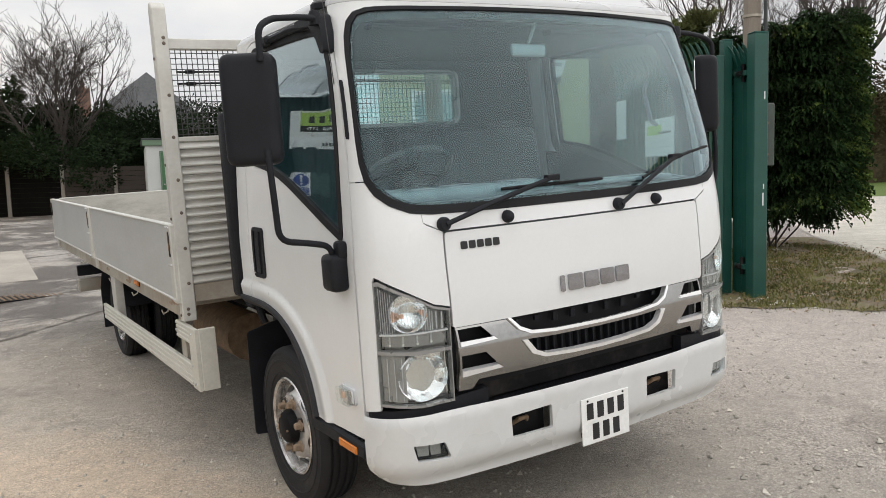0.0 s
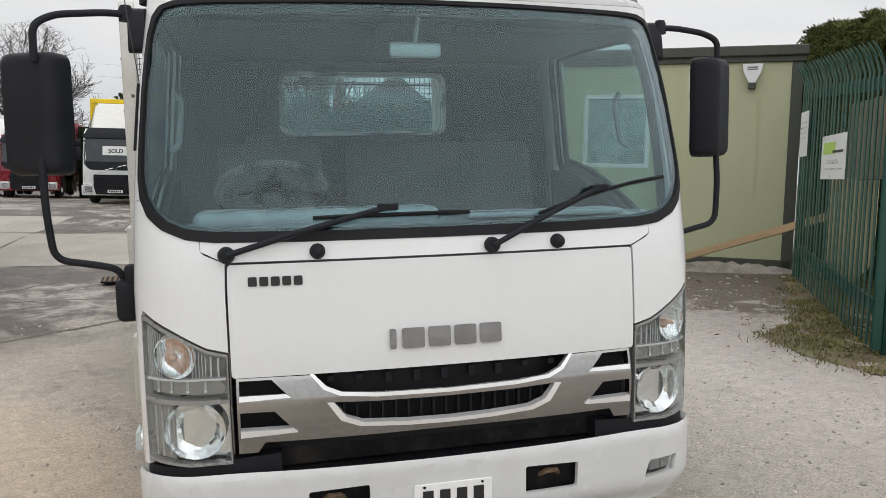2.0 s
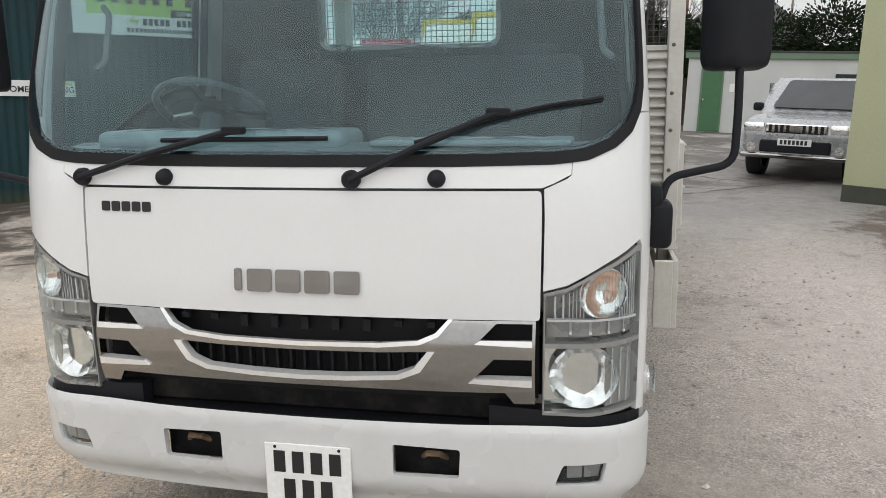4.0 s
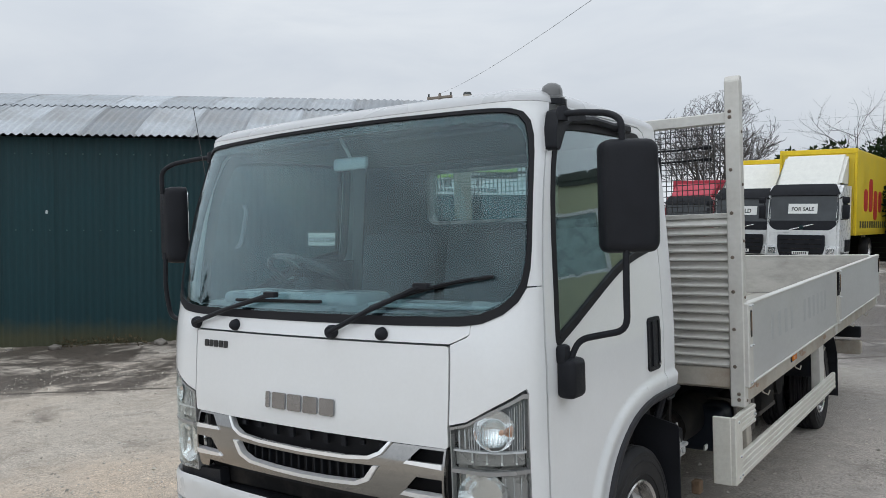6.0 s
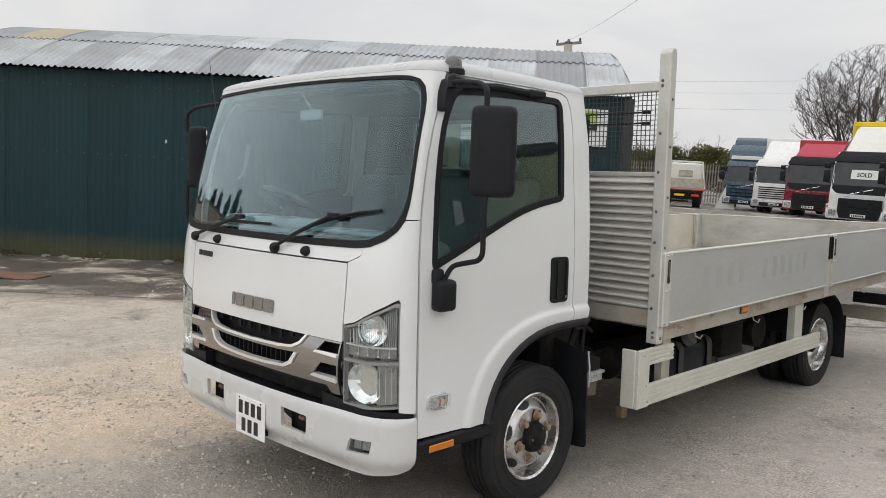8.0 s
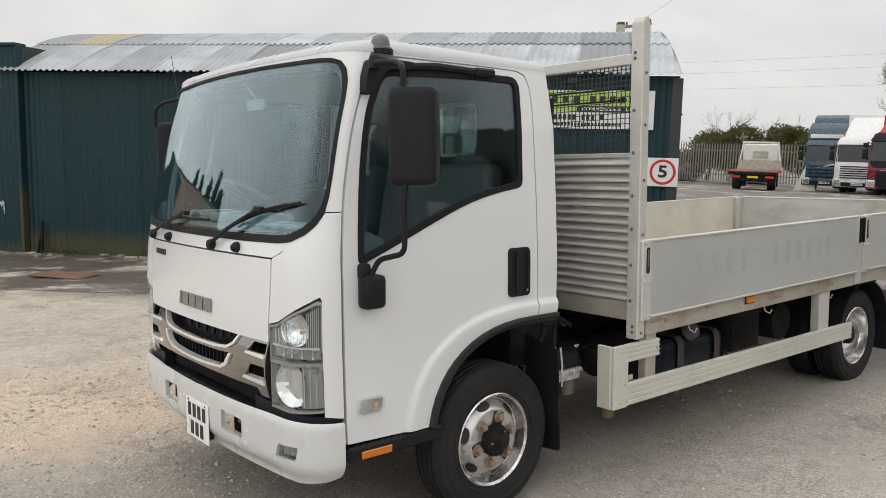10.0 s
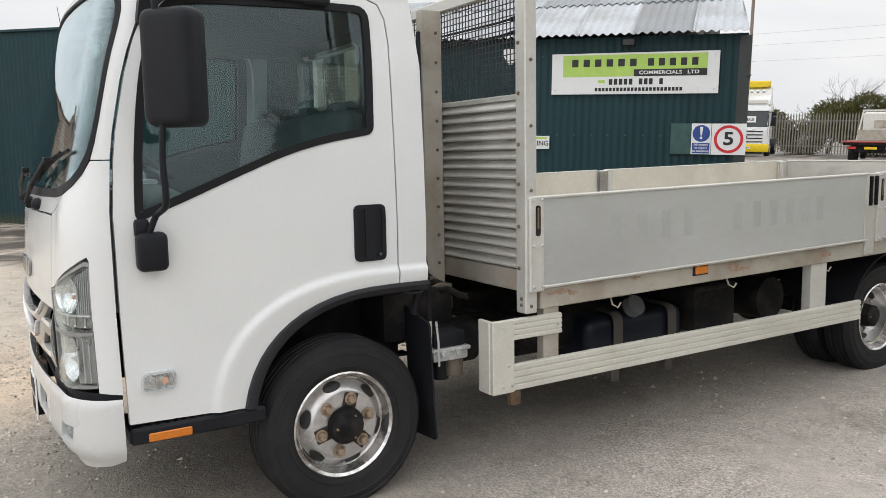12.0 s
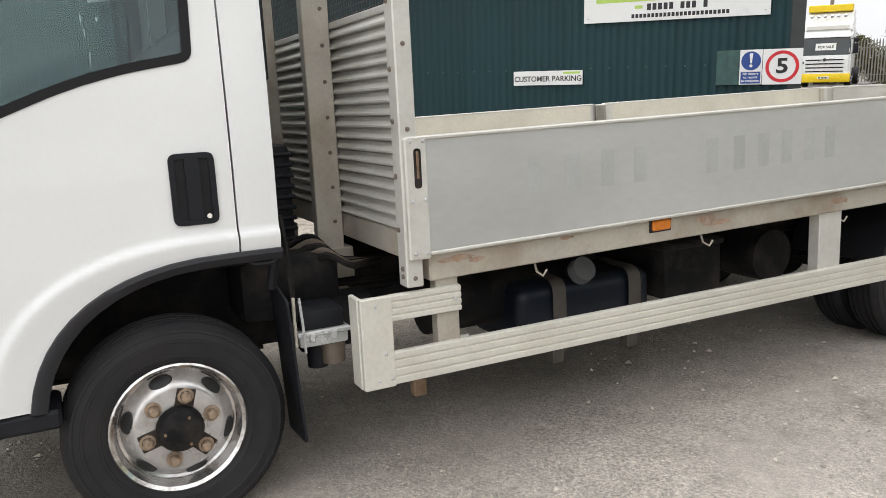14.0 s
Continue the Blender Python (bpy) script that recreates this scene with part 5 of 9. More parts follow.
part("guard_foot", box(0.93, 0.98, 2.13, 2.19, 0.285, 0.36, 0.006), M["rust"], lorry, "rusty steel foot under the side guard")
for k in range(7):
    x = 0.2 + 0.09 * k
    part("hose", tube([(x, 1.62, 0.85 - 0.02 * k), (x + 0.05, 1.78, 0.72 + 0.03 * (k % 3)), (x + 0.02, 1.95, 0.78 - 0.02 * k), (x, 2.3, 0.70)], 0.013 + 0.004 * (k % 2), 6, 0.06), M["chassis"], lorry)
part("cab_back_stack", box(-0.62, -0.38, 1.66, 1.86, 0.95, 1.9, 0.03, 2), M["chassis"], lorry, "black intake stack", 40)
# black upright block that fills a strip of the gap behind the cab
part("air_snorkel", box(-1.055, -0.965, 1.635, 1.76, 0.98, 1.98, 0.03, 2), M["black"], lorry, "black upright strip behind the cab", 40)
part("rear_edge_strip", box(0.965, 0.985, 1.605, 1.622, 1.62, 2.16, 0.004), M["black"], lorry)
part("engine_cover", box(-0.80, 0.80, 1.48, 1.90, 0.66, 0.92, 0.04, 2), M["chassis"], lorry, "grimy black engine cover", 40)
duct = part("intake_duct", box(0.26, 0.46, 1.68, 1.82, 0.90, 1.36, 0.03, 2), M["black"], lorry, "black ribbed intake duct", 40)
for k in range(9):
    part("duct_rib", box(0.25, 0.47, 1.672, 1.828, 0.93 + k * 0.047, 0.948 + k * 0.047, 0.006), M["black"], duct)
part("brake_line", tube([(0.99, 1.615, 1.12), (1.0, 1.63, 0.98), (0.985, 1.64, 0.82), (0.99, 1.645, 0.70)], 0.011, 6, 0.05), M["chassis"], lorry)
part("white_stay", tube([(1.02, 1.655, 0.80), (1.03, 1.66, 0.70), (1.025, 1.665, 0.58)], 0.006, 6), M["lampgrey"], lorry)
for k in range(5):
    part("hose", tube([(0.55 + 0.06 * k, 1.70 + 0.03 * k, 0.90), (0.60 + 0.06 * k, 1.84, 0.98 - 0.015 * k), (0.66 + 0.05 * k, 1.93, 0.86), (0.5, 2.2, 0.80)], 0.014, 6, 0.06), M["boltsteel"] if k % 2 else M["chassis"], lorry)
for g in (1, -1):
    part("inner_wing", box(min(g * 0.52, g * 0.54), max(g * 0.52, g * 0.54), 0.60, 1.70, 0.50, 1.0, 0.004), M["chassis"], lorry)
part("exhaust_silencer", cyl((-0.70, 2.6, 0.55), (-0.70, 3.6, 0.55), 0.16, 0.16, 20), M["rust"], lorry, "rusty silencer", 40)
for g in (1, -1):
    bm = bmesh.new()
    for k in range(12):
        a0, a1 = radians(15 + 150 * k / 12), radians(15 + 150 * (k + 1) / 12)
        q = [(g * x, 5.355 + 0.47 * math.cos(a), 0.40 + 0.45 * math.sin(a)) for a in (a0, a1) for x in (0.52, 1.12)]
        vs = [bm.verts.new(p) for p in q]
        bm.faces.new((vs[0], vs[1], vs[3], vs[2]))
    bmesh.ops.remove_doubles(bm, verts=bm.verts, dist=1e-4)
    bmesh.ops.solidify(bm, geom=bm.faces[:], thickness=0.008)
    part("rear_mudguard", bm, M["black"], lorry, "black rear mudguard", 40)
    part("mud_flap", box(min(g * 0.55, g * 1.1), max(g * 0.55, g * 1.1), 5.92, 5.93, 0.18, 0.60, 0.002), M["black"], lorry)
    tl = part("tail_lamp", box(min(g * 0.75, g * 1.13), max(g * 0.75, g * 1.13), 7.20, 7.27, 0.58, 0.70, 0.01), M["black"], lorry, "tail lamp cluster")
    part("amber_lens", box(min(g * 1.02, g * 1.12), max(g * 1.02, g * 1.12), 7.265, 7.28, 0.60, 0.69, 0.004), M["amber"], tl)
part("rear_underrun", box(-1.15, 1.15, 7.05, 7.17, 0.42, 0.56, 0.01), M["aluworn"], lorry, "rear underrun bar")
hitch = part("tow_hitch", box(-0.15, 0.15, 7.28, 7.42, 0.50, 0.72, 0.01), M["chassis"], lorry, "black towing hitch")
part("tow_ball", lathe([(0.0, -0.03), (0.02, -0.02), (0.025, 0.03), (0.012, 0.045), (0.0, 0.045)], Matrix.Translation((0, 7.50, 0.66)), 12), M["chassis"], hitch)
part("tow_jaw", tube([(0.0, 7.40, 0.62), (0.0, 7.55, 0.62), (0.0, 7.60, 0.60)], 0.035, 8), M["chassis"], hitch)

# wheels
def road_wheel(x, y, g, dish, rear=False):
    """A tyre with a steel wheel, its outer face towards side g; dish: how far the centre stands out."""
    axis = Matrix.Translation((x, y, 0.376)) @ pose(0, 0, 0, 0, g * 90)
    R, hw = 0.400, 0.102
    prof = [(0.238, -hw * 0.8), (0.30, -hw), (0.36, -hw * 0.98), (0.392, -hw * 0.82), (R, -hw * 0.6)]
    for c in (-0.055, -0.02, 0.02, 0.055):
        prof += [(R, c - 0.010), (R - 0.012, c - 0.005), (R - 0.012, c + 0.005), (R, c + 0.010)]
    prof += [(R, hw * 0.6), (0.393, hw * 0.82), (0.376, hw * 0.95), (0.374, hw * 0.99), (0.364, hw * 1.0), (0.362, hw * 0.975), (0.340, hw * 1.01), (0.338, hw * 1.045), (0.330, hw * 1.045), (0.328, hw * 1.02), (0.30, hw), (0.281, hw * 0.97), (0.279, hw * 1.0), (0.272, hw * 0.99), (0.270, hw * 0.94), (0.262, hw * 0.92), (0.238, hw * 0.8)]
    w = part("wheel", lathe(prof, axis, 48), M["rubber"], lorry, "road wheel with black tyre", 35)
    rim = [(0.240, hw * 0.72), (0.247, hw * 0.90), (0.240, hw * 0.95), (0.228, hw * 0.86), (0.222, hw * 0.55), (0.214, hw * 0.35), (0.20, hw * 0.30)]
    part("rim_edge", lathe(rim, axis, 48), M["rimbright"], w, "bright rim edge", 40)
    if dish > 0:
        disc = [(0.214, hw * 0.35), (0.206, 0.030), (0.200, 0.035), (0.166, dish - 0.008), (0.157, dish - 0.001), (0.150, dish), (0.075, dish), (0.0, dish)]
    else:
        disc = [(0.214, hw * 0.3), (0.205, 0.0), (0.19, dish + 0.03), (0.165, dish), (0.09, dish), (0.0, dish)]
    part("wheel_disc", lathe(disc, axis, 48), M["rimsteel"], w, "silver steel wheel disc", 30)
    part("barrel", lathe([(0.232, -hw * 0.8), (0.218, -hw * 0.2), (0.216, hw * 0.4)], axis, 32), M["chassis"], w)
    for k in range(6):
        a = 2 * math.pi * (k + 0.25) / 6
        if dish > 0:
            c = Vector((0.1835 * math.cos(a), 0.1835 * math.sin(a), 0.0575))
            tilt = Matrix.Rotation(a, 4, "Z") @ Matrix.Rotation(radians(42), 4, "Y")
        else:
            c = Vector((0.182 * math.cos(a), 0.182 * math.sin(a), dish + 0.022))
            tilt = Matrix.Rotation(a, 4, "Z") @ Matrix.Rotation(radians(-35), 4, "Y")
        hm = axis @ Matrix.Translation(c) @ tilt @ Matrix.Diagonal((0.80, 1.20, 1, 1))
        part("vent_hole", lathe([(0.0, 0.003), (0.032, 0.003), (0.036, -0.002), (0.0, -0.002)], hm, 16), M["ink"], w)
        b = a + math.pi / 6
        p = Vector((0.121 * math.cos(b), 0.121 * math.sin(b), dish))
        nm = axis @ Matrix.Translation(p)
        nut = part("wheel_nut", lathe([(0.030, 0.0), (0.030, 0.006), (0.020, 0.008)], nm, 10), M["nutrust"], w, "rusty wheel nut")
        part("nut_head", lathe([(0.019, 0.004), (0.019, 0.032), (0.014, 0.037), (0.0, 0.037)], nm, 6), M["nutrust"], nut)
        if k % 2 == 0:
            sp = bmesh.new()
            add_box(sp, 0.05, 0.148, -0.034, 0.034, dish - 0.002, dish + 0.006, 0.003)
            bmesh.ops.transform(sp, matrix=axis @ Matrix.Rotation(b, 4, "Z"), verts=sp.verts)
            part("hub_lug", sp, M["lug"], w, "dark rusty hub lug")
    top_ = dish + (0.055 if dish > 0 else 0.13)
    hub = part("hub_cap", lathe([(0.086, dish), (0.086, dish + 0.02), (0.076, top_ - 0.012), (0.055, top_), (0.0, top_)], axis, 28), M["chassis"], w, "black hub cap", 35)
    for k in range(3):
        a = 2 * math.pi * k / 3 + 0.5
        part("cap_screw", cyl(axis @ Vector((0.058 * math.cos(a), 0.058 * math.sin(a), top_ - 0.01)), axis @ Vector((0.058 * math.cos(a), 0.058 * math.sin(a), top_ + 0.003)), 0.006, 0.006, 6), M["rust"], hub)
    return w


for g in (1, -1):
    road_wheel(g * 0.905, 1.178, g, 0.085)
    road_wheel(g * 0.955, 5.355, g, -0.065, True)
    road_wheel(g * 0.70, 5.355, g, -0.05, True)

# ---------------- ground ----------------
def ground_z(x, y):
    """The yard falls towards the shed and rises to the far lorries."""
    near = 0.0419 * max(-14.0, min(8.0, x))
    far = 0.46 - 0.32 * smoothstep(27, 42, y)
    k = smoothstep(5, 22, y)
    return near * (1 - k) + far * k


def yard_material():
    m = bpy.data.materials.new("yard_concrete_and_gravel")
    m.use_nodes = True
    nt = m.node_tree
    b = nt.nodes["Principled BSDF"]
    tc = nt.nodes.new("ShaderNodeTexCoord")
    co = tc.outputs["Object"]

    def tex(sc, detail=5.0, rough_=0.6, dist=0.0):
        n = nt.nodes.new("ShaderNodeTexNoise")
        n.inputs["Scale"].default_value, n.inputs["Detail"].default_value = sc, detail
        n.inputs["Roughness"].default_value, n.inputs["Distortion"].default_value = rough_, dist
        nt.links.new(co, n.inputs["Vector"])
        return n.outputs["Fac"]

    def rng(src, p0, p1, lo=0.0, hi=1.0):
        r = nt.nodes.new("ShaderNodeMapRange")
        r.inputs["From Min"].default_value, r.inputs["From Max"].default_value = p0, p1
        r.inputs["To Min"].default_value, r.inputs["To Max"].default_value = lo, hi
        nt.links.new(src, r.inputs["Value"])
        return r.outputs["Result"]

    def mathn(op, a, c):
        n = nt.nodes.new("ShaderNodeMath")
        n.operation = op
        for i, s in enumerate((a, c)):
            if isinstance(s, (int, float)):
                n.inputs[i].default_value = s
            else:
                nt.links.new(s, n.inputs[i])
        return n.outputs[0]

    def mix(f, a, c):
        n = nt.nodes.new("ShaderNodeMix")
        n.data_type = "RGBA"
        nt.links.new(f, n.inputs["Factor"])
        for k, s in (("A", a), ("B", c)):
            if isinstance(s, tuple):
                n.inputs[k].default_value = (*s, 1)
            else:
                nt.links.new(s, n.inputs[k])
        return n.outputs["Result"]

    sep = nt.nodes.new("ShaderNodeSeparateXYZ")
    nt.links.new(co, sep.inputs[0])
    base = mix(rng(tex(0.55, 8, 0.68, 0.25), 0.38, 0.64), (0.41, 0.37, 0.315), (0.315, 0.288, 0.255))
    # greyer, tarmac-like towards the kerb side and the back
    east = rng(mathn("ADD", sep.outputs["X"], mathn("MULTIPLY", tex(0.35, 4, 0.6, 1.0), 3.0)), 1.6, 4.2)
    base = mix(east, base, mix(rng(sep.outputs["Y"], 0.5, 2.8), (0.46, 0.41, 0.365), mix(rng(sep.outputs["X"], 3.0, 4.0), (0.56, 0.505, 0.46), (0.44, 0.39, 0.355))))
    back = rng(mathn("ADD", sep.outputs["Y"], mathn("MULTIPLY", tex(0.22, 4, 0.6, 1.0), 6.0)), 8.0, 11.5)
    base = mix(back, base, mix(rng(sep.outputs["X"], -2.0, 2.0), (0.43, 0.395, 0.355), (0.30, 0.285, 0.27)))
    west = rng(mathn("SUBTRACT", mathn("MULTIPLY", tex(0.4, 5, 0.6, 1.2), 3.0), sep.outputs["X"]), 2.0, 4.0)
    near = rng(sep.outputs["Y"], 7.5, 3.5)
    base = mix(mathn("MULTIPLY", west, mathn("MULTIPLY", near, 0.8)), base, (0.62, 0.54, 0.445))
    # trodden brown earth showing through the pale grit
    blot = mathn("MULTIPLY", rng(tex(1.5, 10, 0.72, 0.5), 0.46, 0.60), rng(tex(0.33, 4, 0.6, 0.6), 0.40, 0.60))
    base = mix(mathn("MULTIPLY", mathn("MULTIPLY", west, blot), 0.62), base, (0.34, 0.272, 0.205))
    # sandy earth beside the lorry
    wx = mathn("MULTIPLY", mathn("ADD", sep.outputs["X"], 2.5), 0.72)
    wy = mathn("MULTIPLY", mathn("SUBTRACT", sep.outputs["Y"], 0.9), 0.42)
    wr = mathn("ADD", mathn("ADD", mathn("MULTIPLY", wx, wx), mathn("MULTIPLY", wy, wy)), mathn("MULTIPLY", mathn("SUBTRACT", tex(1.6, 8, 0.7), 0.5), 2.2))
    base = mix(mathn("MULTIPLY", rng(wr, 0.5, 1.4, 1.0, 0.0), 0.7), base, (0.66, 0.52, 0.385))
    pale = rng(tex(0.16, 8, 0.62, 0.3), 0.50, 0.60)
    base = mix(mathn("MULTIPLY", pale, 0.55), base, (0.47, 0.425, 0.365))
    # damp and mud in front of the shed
    line = mathn("ADD", mathn("MULTIPLY", sep.outputs["X"], -0.623), mathn("MULTIPLY", sep.outputs["Y"], 0.783))
    near_shed = rng(mathn("ADD", line, mathn("MULTIPLY", mathn("SUBTRACT", tex(2.2, 6, 0.7), 0.5), 1.6)), 5.9, 7.0)
    wet = mathn("MULTIPLY", near_shed, rng(tex(0.60, 10, 0.75, 0.4), 0.43, 0.52))
    base = mix(mathn("MULTIPLY", wet, 0.9), base, (0.072, 0.055, 0.042))
    stain = rng(tex(0.8, 9, 0.74, 0.3), 0.56, 0.70)
    base = mix(mathn("MULTIPLY", stain, 0.58), base, (0.12, 0.10, 0.082))
    # damp earth and litter by the cabin
    ex = mathn("MULTIPLY", mathn("SUBTRACT", sep.outputs["X"], 5.7), 0.50)
    ey = mathn("MULTIPLY", mathn("SUBTRACT", sep.outputs["Y"], 7.1), 0.42)
    rad = mathn("ADD", mathn("ADD", mathn("MULTIPLY", ex, ex), mathn("MULTIPLY", ey, ey)), mathn("MULTIPLY", mathn("SUBTRACT", tex(1.9, 9, 0.72), 0.5), 4.2))
    base = mix(mathn("MULTIPLY", rng(rad, 0.75, 1.15, 1.0, 0.0), 0.85), base, (0.125, 0.098, 0.074))
    # cracks between old slabs near the shed
    crk = nt.nodes.new("ShaderNodeTexVoronoi")
    crk.feature = "DISTANCE_TO_EDGE"
    crk.inputs["Scale"].default_value = 0.42
    wob = nt.nodes.new("ShaderNodeVectorMath")
    wob.operation = "ADD"
    wn_ = nt.nodes.new("ShaderNodeTexNoise")
    wn_.inputs["Scale"].default_value, wn_.inputs["Detail"].default_value = 1.3, 6.0
    nt.links.new(co, wn_.inputs["Vector"])
    nt.links.new(co, wob.inputs[0])
    nt.links.new(wn_.outputs["Color"], wob.inputs[1])
    nt.links.new(wob.outputs["Vector"], crk.inputs["Vector"])
    crack = mathn("MULTIPLY", rng(crk.outputs["Distance"], 0.004, 0.022, 1.0, 0.0), rng(line, 5.5, 7.5))
    base = mix(mathn("MULTIPLY", crack, 0.8), base, (0.07, 0.058, 0.045))
    # long joint between the concrete apron and the yard
    jl = mathn("ABSOLUTE", mathn("ADD", mathn("SUBTRACT", line, 6.69), mathn("MULTIPLY", mathn("SUBTRACT", tex(3.0, 7, 0.7), 0.5), 0.22)), 0.0)
    joint = mathn("MULTIPLY", rng(jl, 0.02, 0.06, 1.0, 0.0), rng(tex(0.9, 5, 0.7), 0.36, 0.46))
    base = mix(mathn("MULTIPLY", joint, 0.85), base, (0.075, 0.058, 0.044))
    # aggregate
    vor = nt.nodes.new("ShaderNodeTexVoronoi")
    vor.inputs["Scale"].default_value = 120.0
    nt.links.new(co, vor.inputs["Vector"])
    patchy = rng(tex(1.1, 5, 0.65, 0.8), 0.40, 0.62)
    speck = rng(tex(60.0, 4, 0.75), 0.36, 0.66, 0.60, 1.42)
    soft = mathn("ADD", mathn("MULTIPLY", mathn("SUBTRACT", speck, 1.0), mathn("ADD", mathn("MULTIPLY", patchy, 0.8), 0.35)), 1.0)
    grit = mathn("MULTIPLY", soft, rng(vor.outputs["Distance"], 0.0, 0.75, 1.12, 0.86))
    fine = rng(tex(240.0, 3, 0.7), 0.3, 0.7, 0.62, 1.40)
    mid = rng(tex(9.0, 6, 0.7), 0.3, 0.7, 0.84, 1.14)
    k = mathn("MULTIPLY", mathn("MULTIPLY", grit, fine), mid)
    sc = nt.nodes.new("ShaderNodeVectorMath")
    sc.operation = "SCALE"
    nt.links.new(base, sc.inputs[0])
    nt.links.new(k, sc.inputs["Scale"])
    nt.links.new(sc.outputs["Vector"], b.inputs["Base Color"])
    nt.links.new(rng(wet, 0.0, 1.0, 0.88, 0.45), b.inputs["Roughness"])
    bp = nt.nodes.new("ShaderNodeBump")
    bp.inputs["Strength"].default_value, bp.inputs["Distance"].default_value = 0.8, 0.014
    nt.links.new(mathn("ADD", mathn("MULTIPLY", vor.outputs["Distance"], -0.25), mathn("MULTIPLY", tex(35.0, 5, 0.7), 1.4)), bp.inputs["Height"])
    nt.links.new(bp.outputs["Normal"], b.inputs["Normal"])
    return m


M["yard"] = yard_material()


def grid_mesh(name, xs, ys, lift=0.0, rough=0.0):
    me = bpy.data.meshes.new(name)
    v = [(x, y, ground_z(x, y) + lift + rough * noise.noise(Vector((x * 1.3, y * 1.3, 3.1)))) for y in ys for x in xs]
    n = len(xs)
    f = [(j * n + i, j * n + i + 1, (j + 1) * n + i + 1, (j + 1) * n + i) for j in range(len(ys) - 1) for i in range(n - 1)]
    me.from_pydata(v, [], f)
    me.shade_smooth()
    return me


axis_pts = sorted({round(v, 3) for v in [i * 0.5 for i in range(-40, 80)] + [-400, -200, -100, -60, -40, -30, 45, 60, 80, 120, 180, 280, 420]})
gm = grid_mesh("ground", axis_pts, axis_pts)
gm.materials.append(M["yard"])
tagged(new("ground", gm), "pale worn concrete and gravel yard with damp stains", "ground", kind="structure")

# loose stones
M["stone"] = mat("loose_stone", (0.46, 0.425, 0.37), 0.85, var=0.2, scale=30)
snt = M["stone"].node_tree
s_geo = snt.nodes.new("ShaderNodeNewGeometry")
s_rng = snt.nodes.new("ShaderNodeMapRange")
s_rng.inputs["To Min"].default_value, s_rng.inputs["To Max"].default_value = 0.60, 1.40
snt.links.new(s_geo.outputs["Random Per Island"], s_rng.inputs["Value"])
s_mul = snt.nodes.new("ShaderNodeVectorMath")
s_mul.operation = "SCALE"
s_bsdf = snt.nodes["Principled BSDF"]
snt.links.new(s_bsdf.inputs["Base Color"].links[0].from_socket, s_mul.inputs[0])
snt.links.new(s_rng.outputs["Result"], s_mul.inputs["Scale"])
snt.links.new(s_mul.outputs["Vector"], s_bsdf.inputs["Base Color"])
rnd = random.Random(3)
v, f = [], []
for i in range(30000):
    if i < 9000:
        x, y = rnd.uniform(-9, 0.5), rnd.uniform(-3.0, 4.5)
        if -1.3 < x < 1.3 and y > 0.2:
            continue
    elif i < 14000:
        x, y = rnd.uniform(1.4, 6.0), rnd.uniform(-0.5, 7.0)
    else:
        x, y = (rnd.uniform(-3.4, 2.4), rnd.uniform(-2.0, 0.8)) if i < 24000 else (rnd.uniform(-4.2, 4.6), rnd.uniform(-1.6, 7.0))
    if noise.noise(Vector((x * 0.9, y * 0.9, 7.7))) < rnd.uniform(-0.55, 0.15):
        continue
    s = 0.0035 + 0.011 * rnd.random() ** 3
    if i % 50 == 0:
        s = rnd.uniform(0.010, 0.023)
    z = ground_z(x, y) + s * 0.25
    b = len(v)
    for d in ((1, 0, 0), (0, 1, 0), (-1, 0, 0), (0, -1, 0), (0.1, 0.1, 0.75), (0, 0, -0.5)):
        v.append((x + s * (d[0] + rnd.uniform(-0.35, 0.35)), y + s * (d[1] + rnd.uniform(-0.35, 0.35)), z + s * d[2]))
    for j in range(4):
        f.append((b + j, b + (j + 1) % 4, b + 4))
        f.append((b + (j + 1) % 4, b + j, b + 5))
me = bpy.data.meshes.new("loose_gravel")
me.from_pydata(v, [], f)
me.materials.append(M["stone"])
tagged(new("loose_gravel", me), "scattered small grey stones on the yard", "gravel", kind="stuff")

# ---------------- green corrugated shed ----------------
def frame_at(x, y, z, ux, uy):
    """A local frame: x along (ux, uy), y into the building, z up."""
    k = math.hypot(ux, uy)
    ux, uy = ux / k, uy / k
    return Matrix(((ux, -uy, 0, x), (uy, ux, 0, y), (0, 0, 1, z), (0, 0, 0, 1)))


